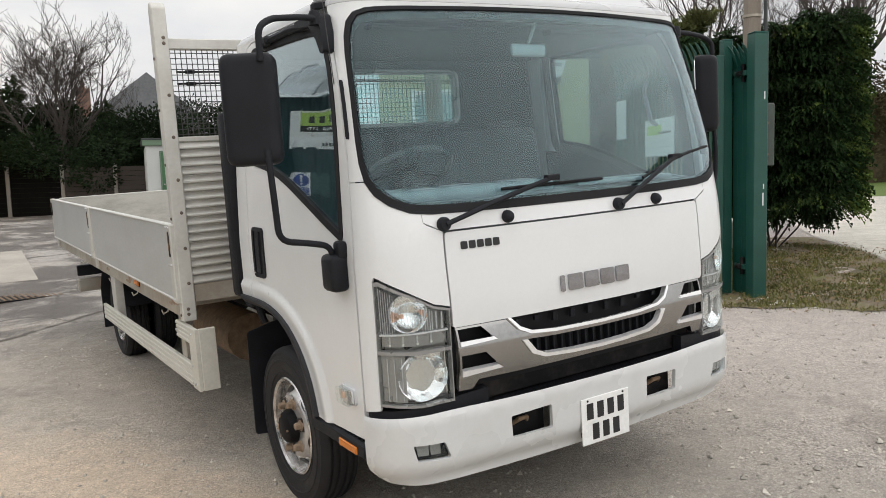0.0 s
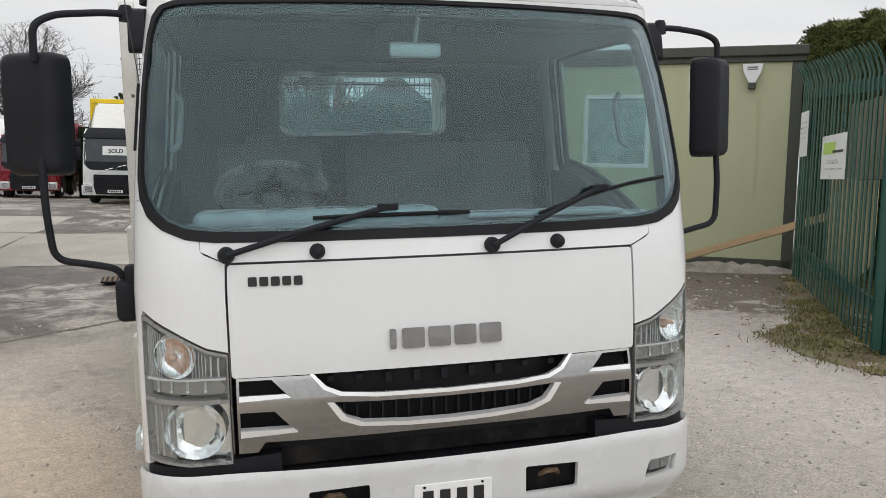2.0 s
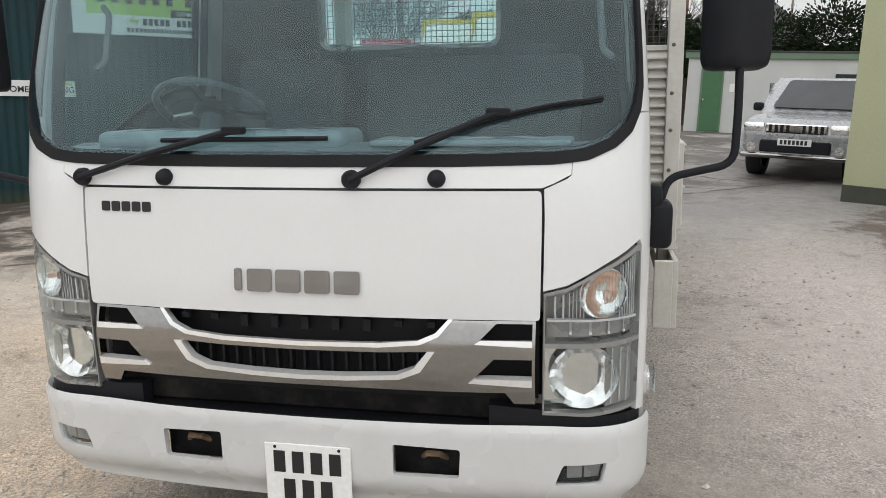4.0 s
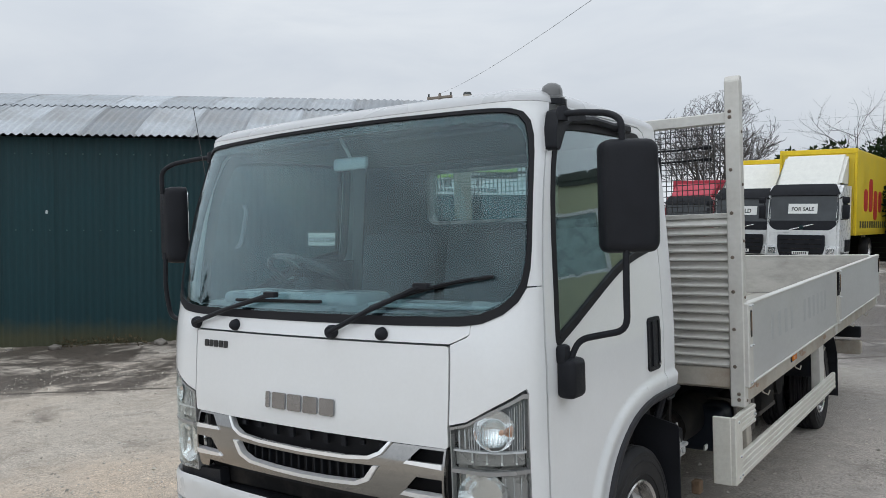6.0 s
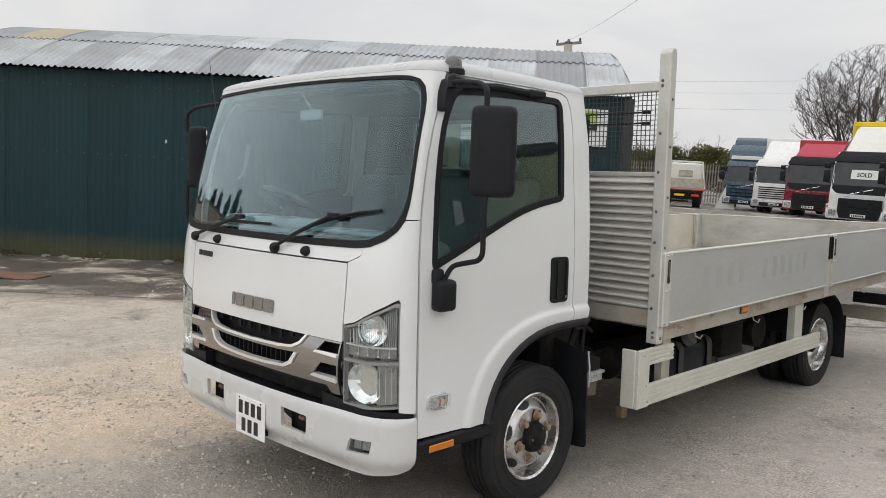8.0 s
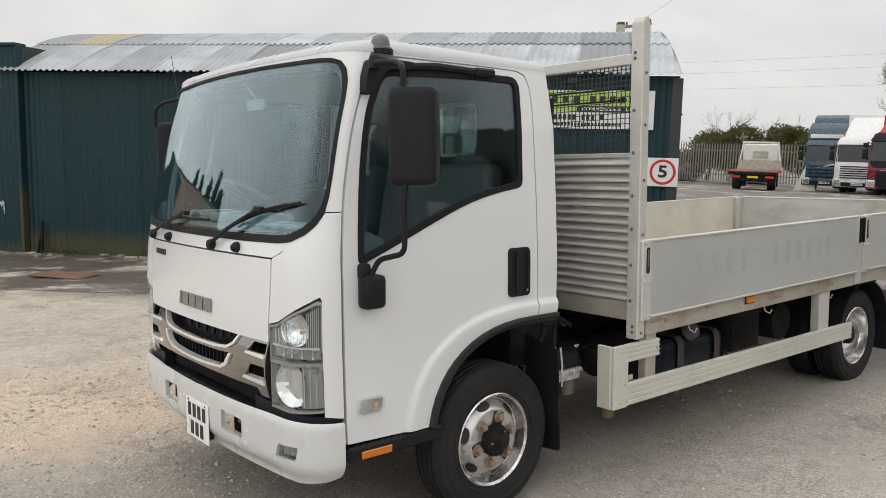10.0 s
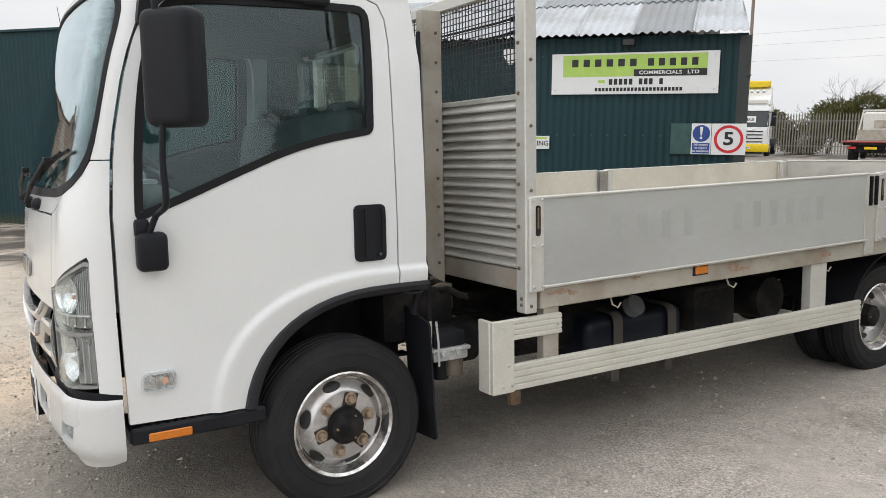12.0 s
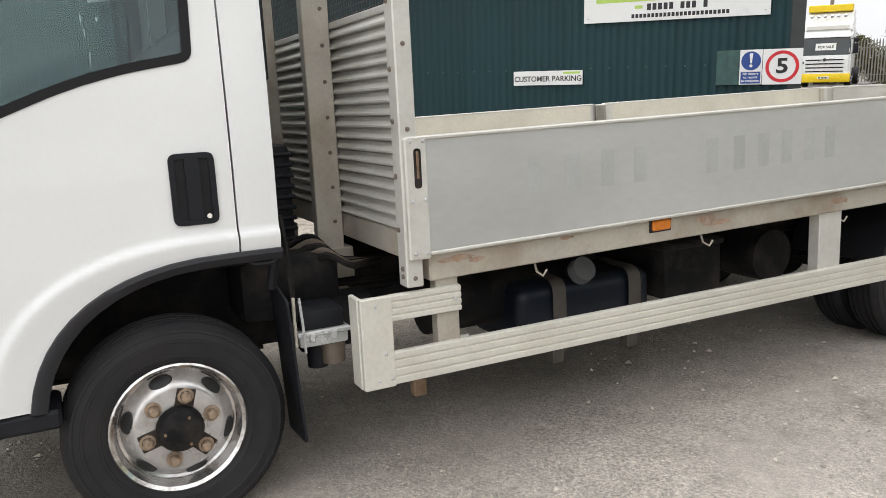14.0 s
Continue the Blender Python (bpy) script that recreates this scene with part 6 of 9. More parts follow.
M["green_clad"] = mat("dark_green_cladding", (0.0075, 0.034, 0.041), 0.55, spec=0.30, var=0.16, scale=1.2, grain=18, grain_amt=0.06, dirt=(0.009, 0.034, 0.038), dirt_amt=0.5, dirt_scale=1.4, spread=0.10, stretch=(1, 1, 0.35))
def mossy_foot(m, z0, z1):
    """Ochre-green moss and splashed mud that creeps up the sheets' lower ends."""
    nt = m.node_tree
    b = nt.nodes["Principled BSDF"]
    old = b.inputs["Base Color"].links[0].from_socket
    tc = nt.nodes.new("ShaderNodeTexCoord")
    sp = nt.nodes.new("ShaderNodeSeparateXYZ")
    nt.links.new(tc.outputs["Object"], sp.inputs[0])
    nz = nt.nodes.new("ShaderNodeTexNoise")
    nz.inputs["Scale"].default_value, nz.inputs["Detail"].default_value = 3.0, 5.0
    nt.links.new(tc.outputs["Object"], nz.inputs["Vector"])
    ma = nt.nodes.new("ShaderNodeMath")
    ma.operation = "MULTIPLY_ADD"
    ma.inputs[1].default_value = 0.5
    nt.links.new(nz.outputs["Fac"], ma.inputs[0])
    nt.links.new(sp.outputs["Z"], ma.inputs[2])
    mr = nt.nodes.new("ShaderNodeMapRange")
    mr.inputs["From Min"].default_value, mr.inputs["From Max"].default_value = z0 + 0.25, z1 + 0.25
    mr.inputs["To Min"].default_value, mr.inputs["To Max"].default_value = 0.75, 0.0
    nt.links.new(ma.outputs[0], mr.inputs["Value"])
    mx = nt.nodes.new("ShaderNodeMix")
    mx.data_type = "RGBA"
    mx.inputs["B"].default_value = (0.075, 0.070, 0.032, 1)
    nt.links.new(mr.outputs["Result"], mx.inputs["Factor"])
    nt.links.new(old, mx.inputs["A"])
    nt.links.new(mx.outputs["Result"], b.inputs["Base Color"])


mossy_foot(M["green_clad"], 0.55, 0.95)
M["roof_tin"] = mat("weathered_roof_sheet", (0.37, 0.39, 0.41), 0.68, 0.0, spec=0.3, var=0.10, scale=1.6, grain=22, grain_amt=0.08, dirt=(0.27, 0.255, 0.23), dirt_amt=0.6, dirt_scale=1.3, spread=0.36)
M["roof_stained"] = mat("ochre_stained_sheet", (0.42, 0.38, 0.27), 0.6, 0.1, var=0.2, scale=3, dirt=(0.36, 0.27, 0.10), dirt_amt=0.7, dirt_scale=3)
M["dark_trim"] = mat("dark_trim", (0.03, 0.035, 0.035), 0.5, var=0.2)
M["sign_white"] = mat("white_sign_board", (0.74, 0.75, 0.75), 0.35, var=0.03, dirt=(0.55, 0.55, 0.52), dirt_amt=0.25, dirt_scale=3)
M["lime"] = mat("lime_green_vinyl", (0.40, 0.585, 0.115), 0.4, var=0.05)
M["sign_blue"] = mat("blue_sign_vinyl", (0.02, 0.06, 0.26), 0.4)
M["sign_red"] = mat("red_sign_vinyl", (0.55, 0.02, 0.03), 0.4)
M["dullgreen"] = mat("old_green_board", (0.035, 0.085, 0.08), 0.6, var=0.3, scale=7)


XZ = Matrix(((1, 0, 0, 0), (0, 0, 1, 0), (0, 1, 0, 0), (0, 0, 0, 1)))   # outline (x, z) pushed along y


def corrugated(width, length, pitch, amp, curve=None, steps=6):
    """A wavy sheet in x (across) and z (up); curve(k) gives (y, z) along its length where the sheet is bent."""
    cols = max(2, int(round(width / pitch * steps)))
    rows = [0, 1] if curve is None else [i / 6 for i in range(7)]
    v, f = [], []
    for side in (0, 1):
        for k in rows:
            for i in range(cols + 1):
                x = width * i / cols
                w = amp * math.cos(2 * math.pi * x / pitch)
                if curve is None:
                    v.append((x, -w + side * 0.004, length * k))
                else:
                    y, z = curve(k)
                    v.append((x, y + side * 0.002, z + w - side * 0.004))
    n, r = cols + 1, len(rows)
    for side in (0, 1):
        o = side * n * r
        for j in range(r - 1):
            for i in range(cols):
                q = (o + j * n + i, o + j * n + i + 1, o + (j + 1) * n + i + 1, o + (j + 1) * n + i)
                f.append(q if side == 0 else q[::-1])
    for j in (0, r - 1):
        for i in range(cols):
            f.append((j * n + i, n * r + j * n + i, n * r + j * n + i + 1, j * n + i + 1))
    me = bpy.data.meshes.new("sheet")
    me.from_pydata(v, [], f)
    me.shade_smooth()
    me.set_sharp_from_angle(angle=radians(60))
    return me


SHED = frame_at(-4.45, 10.75, 0, 0.783, 0.623)
shed = thing("corrugated_shed", "dark green corrugated metal shed with a pale curved tin roof", "shed", SHED)
LEFT = -13.6
core_bm = box(LEFT, -0.04, 0.30, 7.2, -0.9, 3.28, 0)
for q in core_bm.verts:
    if q.co.x > -1:
        q.co.x -= 0.10 * q.co.y
core = part("wall", core_bm, M["dark_trim"], shed)
sheet = corrugated(0.91, 4.2, 0.13, 0.014)
sheet.materials.append(M["green_clad"])
for i in range(15):
    o = new("cladding_sheet", sheet)
    o.parent = core
    o.location = (LEFT + i * 0.9045, 0.265 + 0.006 * (i % 2), -0.90)
side = corrugated(0.91, 4.2, 0.13, 0.014)
side.materials.append(M["green_clad"])
for i in range(8):
    o = new("cladding_sheet", side)
    o.parent = core
    o.matrix_basis = Matrix.Translation((-0.05 - 0.086 * i, 0.28 + i * 0.86, -0.9)) @ Matrix.Rotation(radians(95.7), 4, "Z")
part("corner_trim", box(-0.16, 0.03, 0.225, 0.30, -0.9, 3.26, 0.008), M["dark_trim"], shed, "dark corner trim")
for i in range(3):
    part("downpipe_clip", box(-0.02, 0.05, 0.20, 0.23, 0.6 + i, 0.63 + i, 0.004), M["dark_trim"], shed)
# rows of fixings
for i in range(44):
    for z in (1.62, 3.0):
        x = LEFT + 0.25 + i * 0.30
        if x < -0.2:
            part("fixing", box(x - 0.012, x + 0.012, 0.238, 0.25, z - 0.012, z + 0.012, 0.003), M["dullgreen"], core)


def roof_line(k):
    """Across the roof from eave (0) to ridge (1)."""
    y = 3.75 * k
    return (y, 3.31 + 1.21 * (1 - (1 - k) ** 1.70))


roof = part("roof", box(LEFT, -0.45, 3.4, 4.1, 4.43, 4.47, 0), M["dark_trim"], shed, "weathered corrugated tin roof")
courses = [(0.0, 0.405), (0.39, 1.0)]
for ci, (a, b) in enumerate(courses):
    me = corrugated(0.99, 1, 0.146, 0.020, lambda k: (roof_line(a + (b - a) * k)[0] - 0.0, roof_line(a + (b - a) * k)[1] + 0.024 * ci * (1 - k) + 0.012))
    me.materials.append(M["roof_tin"])
    far = corrugated(0.99, 1, 0.146, 0.020, lambda k: (7.5 - roof_line(b + (a - b) * k)[0], roof_line(b + (a - b) * k)[1]))
    far.materials.append(M["roof_tin"])
    for i in range(15):
        x = LEFT - 0.62 + i * 0.952
        o = new("roof_sheet", me)
        if (i, ci) == (1, 1):
            o.data = me.copy()
            o.data.materials[0] = M["roof_stained"]
        o.parent = roof
        o.location = (x, 0, 0.004 * (i % 2))
        p = new("roof_sheet", far)
        p.parent = roof
        p.location = (x, 0, 0.004 * (i % 2))
        if i == 14:
            # the last sheets are cut along the slanting end
            for cut in (o, p):
                cut.data = cut.data.copy()
                for q in cut.data.vertices:
                    q.co.x = min(q.co.x, -0.02 - 0.10 * q.co.y - x)
part("ridge_cap", tube([(LEFT, 3.75, 4.52), (-0.42, 3.75, 4.52)], 0.05, 8), M["roof_tin"], roof)
part("flue", cyl((-1.1, 5.9, 3.6), (-1.1, 5.9, 5.08), 0.14, 0.105, 16), M["aluworn"], shed, "round metal flue")
part("flue_cap", cyl((-1.1, 5.9, 5.06), (-1.1, 5.9, 5.12), 0.115, 0.09, 16), M["dark_trim"], shed)
# taller block joined on
blk = part("annex_wall", box(-26.0, LEFT - 0.06, 0.16, 6.0, -1.2, 3.86, 0.01), M["dark_trim"], shed)
tall = corrugated(0.91, 5.05, 0.13, 0.014)
tall.materials.append(M["green_clad"])
for i in range(13):
    o = new("cladding_sheet", tall)
    o.parent = blk
    o.location = (LEFT - 0.95 - i * 0.9045, 0.12, -1.2)
M["scuff"] = mat("pale_paint_scuff", (0.42, 0.46, 0.46), 0.7, var=0.4, scale=12)
# flaked paint and an old pipe stub by the corner
for x, z, rx, rz, face_y in ((-14.60, 3.00, 0.03, 0.14, 0.0), (-14.52, 2.68, 0.025, 0.20, 0.0), (-14.44, 2.12, 0.03, 0.22, 0.0), (-14.10, 2.96, 0.05, 0.06, 0.0), (-14.14, 0.47, 0.09, 0.07, 0.0), (-14.10, 0.36, 0.03, 0.16, 0.0), (-14.30, 1.45, 0.02, 0.06, 0.0)):
    rag = []
    for k in range(18):
        an = 2 * math.pi * k / 18
        q = 0.65 + 0.75 * noise.noise(Vector((2.5 * math.cos(an) + x * 9, 2.5 * math.sin(an), z * 9)))
        rag.append((x + rx * q * math.cos(an), z + rz * q * math.sin(an)))
    part("paint_flake", prism(rag, 0.098, 0.104, XZ), M["scuff"], blk, "pale patch where the paint has flaked")
part("stub_pipe", tube([(-13.20, 0.10, -0.6), (-13.18, 0.13, 0.12)], 0.035, 8), M["chassis"], shed, "old dark pipe stub")
part("stub_pipe", tube([(-13.32, 0.12, -0.6), (-13.22, 0.18, -0.05)], 0.03, 8), M["chassis"], shed)
part("annex_cap", box(-26.0, LEFT - 0.03, 0.05, 0.40, 3.84, 3.90, 0.01), M["green_clad"], shed)
part("annex_corner", box(LEFT - 0.10, LEFT - 0.02, 0.085, 0.27, -1.1, 3.85, 0.01), M["green_clad"], shed)
part("scuff_mark", prism(rounded([(-9.225, 1.92), (-9.19, 1.915), (-9.18, 1.96), (-9.20, 1.99), (-9.22, 1.975)], 0.008), 0.243, 0.252, XZ), M["scuff"], shed)

# things fixed to the wall
WALL = SHED @ Matrix.Translation((0, 0.235, 0)) @ pose(0, 0, 0, 90)   # x along the wall, y up, z out of it


def flat(name, x0, x1, y0, y1, d0, d1, material, parent, label="", b=0.0):
    return part(name, box(x0, x1, y0, y1, d0, d1, b), material, parent, label)


sg = thing("company_sign", "white, lime and black company sign on the shed wall", "sign", WALL)
flat("board", -3.27, -0.45, 2.33, 3.03, 0.0, 0.02, M["sign_white"], sg, "", 0.003)
flat("green_panel", -3.07, -0.64, 2.63, 3.00, 0.02, 0.023, M["lime"], sg, "lime green panel")
flat("black_strip", -1.84, -0.64, 2.63, 2.745, 0.023, 0.026, M["ink"], sg, "black strip")
for i in range(6):
    flat("name_bar", -2.91 + i * 0.20, -2.80 + i * 0.20, 2.80, 2.925, 0.023, 0.026, M["ink"], sg)
for i in range(5):
    flat("name_bar", -1.61 + i * 0.18, -1.51 + i * 0.18, 2.80, 2.925, 0.023, 0.026, M["ink"], sg)
letters("COMMERCIALS", 0.082, Matrix.Translation((-1.40, 2.687, 0.027)), M["sign_white"], sg, 1.28, 0.002)
letters("LTD", 0.082, Matrix.Translation((-0.86, 2.687, 0.027)), M["sign_white"], sg, 1.28, 0.002)
for i, w in enumerate((0.10,) * 11):
    if i not in (5, 9):
        flat("number_bar", -2.26 + i * 0.085, -2.20 + i * 0.085, 2.49, 2.59, 0.02, 0.023, M["ink"], sg)
for i in range(24):
    flat("address_bar", -2.50 + i * 0.062, -2.455 + i * 0.062, 2.38, 2.44, 0.02, 0.023, M["ink"], sg)
flat("small_mark", -2.45, -2.33, 2.52, 2.57, 0.02, 0.023, M["lime"], sg)
for x in (-3.20, -0.52):
    for z in (2.40, 2.96):
        part("screw", cyl((x, z, 0.018), (x, z, 0.026), 0.012, 0.010, 8), M["lampgrey"], sg)

cp = thing("parking_sign", "narrow white sign with black lettering on the shed wall", "sign", WALL)
flat("board", -4.50, -3.29, 1.365, 1.60, 0.0, 0.012, M["sign_white"], cp, "", 0.002)
letters("CUSTOMER PARKING", 0.125, Matrix.Translation((-3.895, 1.465, 0.014)), M["ink"], cp, 0.98, 0.002)
flat("green_mark", -3.62, -3.33, 1.545, 1.58, 0.012, 0.014, M["lime"], cp)

sp = thing("speed_limit_sign", "white sign with a red ring and the figure 5", "sign", WALL)
flat("board", -0.515, 0.03, 1.31, 1.83, 0.03, 0.042, M["sign_white"], sp, "", 0.003)
ring = bmesh.new()
for k in range(40):
    a0, a1 = 2 * math.pi * k / 40, 2 * math.pi * (k + 1) / 40
    q = [(-0.243 + r * math.cos(a), 1.572 + r * math.sin(a), z) for z in (0.042, 0.045) for a in (a0, a1) for r in (0.185, 0.232)]
    vs = [ring.verts.new(p) for p in q]
    ring.faces.new((vs[4], vs[5], vs[7], vs[6]))
    ring.faces.new((vs[1], vs[3], vs[7], vs[5]))
    ring.faces.new((vs[0], vs[4], vs[6], vs[2]))
part("red_ring", ring, M["sign_red"], sp, "red ring")
letters("5", 0.30, Matrix.Translation((-0.243, 1.572, 0.044)), M["ink"], sp, 1.2, 0.008)
vis = thing("visitor_sign", "blue and white notice for visitors", "sign", WALL)
flat("board", -0.84, -0.522, 1.315, 1.83, 0.03, 0.042, M["sign_white"], vis, "", 0.003)
part("blue_disc", cyl((-0.68, 1.665, 0.042), (-0.68, 1.665, 0.045), 0.14, 0.14, 32), M["sign_blue"], vis)
flat("blue_panel", -0.82, -0.54, 1.33, 1.505, 0.042, 0.045, M["sign_blue"], vis)
part("exclamation", prism([(-0.705, 1.775), (-0.655, 1.775), (-0.668, 1.63), (-0.692, 1.63)], 0.045, 0.048), M["sign_white"], vis)
part("exclamation", cyl((-0.68, 1.592, 0.045), (-0.68, 1.592, 0.048), 0.022, 0.022, 16), M["sign_white"], vis)
for i, s in enumerate(("All visitors", "to report", "to reception")):
    letters(s, 0.052, Matrix.Translation((-0.68, 1.475 - i * 0.052, 0.046)), M["sign_white"], vis, 1.0, 0.001)
ob = thing("old_notice_board", "faded dark green notice board", "board", WALL)
flat("board", -1.18, -0.845, 1.31, 1.83, 0.0, 0.03, M["dullgreen"], ob, "", 0.004)
for i in range(4):
    for j in range(2):
        flat("slat", -1.165 + j * 0.155, -1.025 + j * 0.155, 1.33 + i * 0.12, 1.43 + i * 0.12, 0.03, 0.036, M["dullgreen"], ob)
al = thing("alarm_box", "white wedge-shaped alarm box on the shed wall", "alarm", WALL)
part("case", prism([(-4.17, 3.14), (-3.88, 3.14), (-3.90, 3.02), (-3.97, 2.90), (-4.08, 2.90), (-4.15, 3.02)][::-1], 0.0, 0.09), M["sign_white"], al)
flat("strobe", -4.06, -3.99, 2.865, 2.90, 0.02, 0.07, M["lampgrey"], al)
fl = thing("flood_light", "small black floodlight under the eave", "lamp", WALL)
flat("head", -2.05, -1.82, 3.13, 3.26, 0.05, 0.14, M["black"], fl, "", 0.01)
flat("glass", -2.02, -1.85, 3.15, 3.24, 0.14, 0.145, M["dark_trim"], fl)
flat("bracket", -1.96, -1.91, 3.2, 3.30, 0.0, 0.06, M["black"], fl)

# ---------------- palisade gate, cabin, hedge by the entrance ----------------
M["gate_green"] = mat("green_gate_paint", (0.009, 0.066, 0.050), 0.38, var=0.12, scale=3, dirt=(0.025, 0.095, 0.075), dirt_amt=0.3)
M["cabin_green"] = mat("pale_green_cabin_panel", (0.44, 0.455, 0.285), 0.55, var=0.05, scale=0.8, dirt=(0.34, 0.35, 0.22), dirt_amt=0.35, dirt_scale=1.2, stretch=(1, 1, 0.4))
M["cabin_dark"] = mat("dark_olive_trim", (0.055, 0.06, 0.045), 0.6, var=0.15)
M["upvc"] = mat("white_window_frame", (0.78, 0.79, 0.78), 0.35, var=0.02)
M["timber"] = mat("raw_timber", (0.42, 0.30, 0.17), 0.75, var=0.15, scale=3, grain=60, grain_amt=0.12, stretch=(1, 6, 6))
M["timber_dark"] = mat("brown_timber", (0.17, 0.105, 0.070), 0.85, var=0.25, scale=4, stretch=(1, 1, 0.15))
M["boxgrey"] = mat("dull_grey_green_box", (0.06, 0.075, 0.065), 0.55, var=0.15)
M["ply"] = mat("pale_ply_board", (0.50, 0.42, 0.27), 0.75, var=0.12, scale=2)
M["ply_dark"] = mat("weathered_ply_board", (0.27, 0.23, 0.165), 0.8, var=0.2, scale=2)
M["pole_wood"] = mat("grey_pole_wood", (0.235, 0.20, 0.165), 0.85, var=0.2, scale=6, stretch=(1, 1, 0.1), bump=0.3)
M["twig"] = mat("dark_twig", (0.062, 0.052, 0.046), 0.9, var=0.25)
M["darkolive"] = mat("dark_olive_conifer", (0.036, 0.052, 0.024), 0.8, var=0.35, scale=1.2, grain=9, grain_amt=0.3, spec=0.08)
M["olive"] = mat("olive_conifer_foliage", (0.095, 0.110, 0.038), 0.75, var=0.35, scale=1.5, grain=14, grain_amt=0.3, dirt=(0.10, 0.075, 0.045), dirt_amt=0.5, dirt_scale=1.4, island=(0.55, 1.5), spec=0.08)
M["brownhedge"] = mat("brown_hedge", (0.085, 0.070, 0.042), 0.85, var=0.4, scale=0.8, grain=6, grain_amt=0.3, island=(0.6, 1.4), spec=0.08)
# yellow-green tips, lightened further to paint the light on outer sprays
M["conifer_tip"] = mat("lit_conifer_tips", (0.090, 0.130, 0.034), 0.7, var=0.35, scale=2.5, grain=14, grain_amt=0.3, island=(0.5, 1.5), spec=0.08)
M["conifer"] = mat("conifer_foliage", (0.024, 0.048, 0.018), 0.70, var=0.35, scale=2.2, grain=14, grain_amt=0.3, dirt=(0.045, 0.065, 0.022), dirt_amt=0.5, dirt_scale=1.6, island=(0.45, 1.6), spec=0.08)
M["conifer_dark"] = mat("dark_conifer_and_inner_shade", (0.020, 0.033, 0.015), 0.8, var=0.4, scale=0.9, grain=9, grain_amt=0.3, spec=0.08)
M["shrub"] = mat("olive_shrub_foliage", (0.115, 0.115, 0.045), 0.8, var=0.3, scale=1.1, grain=9, grain_amt=0.3, spec=0.08)
M["grass"] = mat("short_grass", (0.150, 0.145, 0.040), 0.9, var=0.35, scale=2.0, grain=30, grain_amt=0.3, dirt=(0.085, 0.105, 0.030), dirt_amt=0.8, dirt_scale=2.6, island=(0.55, 1.45))
M["verge_earth"] = mat("mossy_verge_earth", (0.165, 0.130, 0.088), 0.95, var=0.35, scale=2.4, grain=34, grain_amt=0.35, bump=0.7, bump_scale=40, dirt=(0.125, 0.130, 0.040), dirt_amt=0.95, dirt_scale=3.2)

GATE = frame_at(4.48, 3.0, 0.20, 0.454, 0.891)
gate = thing("palisade_gate", "open green steel palisade gate with two notices", "gate", GATE)
SL = 0.07
GL = 3.24


def up(x):
    return SL * x


for z in (0.34, 2.26):
    part("rail", prism([(0.0, z), (GL, z + up(GL)), (GL, z + 0.12 + up(GL)), (0.0, z + 0.12)], -0.075, -0.03, XZ), M["gate_green"], gate)
pale = prism([(-0.030, 0.07), (0.030, 0.07), (0.030, 2.56), (0.016, 2.63), (0.0, 2.66), (-0.016, 2.63), (-0.030, 2.56)], -0.005, 0.004, XZ)
bmesh.ops.bisect_plane(pale, geom=pale.verts[:] + pale.edges[:] + pale.faces[:], plane_co=(0, 0, 2.42), plane_no=(0, 0, 1))
for v in pale.verts:
    v.co.y += 0.030 - 0.95 * abs(v.co.x) + 0.35 * max(0.0, v.co.z - 2.42)
pale_me = mesh_of("pale", pale, M["gate_green"])
for i in range(23):
    o = new("pale", pale_me)
    o.parent = gate
    o.location = (0.06 + i * 0.142, 0.003 * (i % 3), up(0.06 + i * 0.142))
for x in (-0.02, GL + 0.02):
    part("stile", box(x - 0.035, x + 0.035, -0.09, -0.02, 0.05 + up(x), 2.50 + up(x), 0.004), M["gate_green"], gate)
part("drop_bolt", cyl((0.4, -0.10, 0.05), (0.4, -0.10, 1.0), 0.014), M["gate_green"], gate)
q = part("notice", box(0.96, 1.92, 0.035, 0.043, 1.50, 1.955, 0.002), M["sign_white"], gate, "white notice with a lime patch and grey bars")
part("lime_patch", box(1.36, 1.84, 0.043, 0.046, 1.76, 1.88, 0), M["lime"], q, "faded lime patch")
part("black_bar", box(1.04, 1.44, 0.0465, 0.049, 1.768, 1.792, 0), M["ink"], q)
for k, (xa, xb, za, zb) in enumerate(((1.22, 1.66, 1.66, 1.675), (1.26, 1.62, 1.685, 1.70), (1.06, 1.74, 1.60, 1.612))):
    part("text_bar", box(xa, xb, 0.043, 0.046, za, zb, 0), M["lampgrey"], q)
q = part("notice", box(2.68, 3.08, 0.035, 0.043, 1.77, 2.30, 0.002), M["sign_white"], gate, "small white notice with faint grey bars")
for k in range(4):
    part("text_bar", box(2.74, 3.02, 0.043, 0.046, 1.98 + k * 0.06, 1.995 + k * 0.06, 0), M["lampgrey"], q)
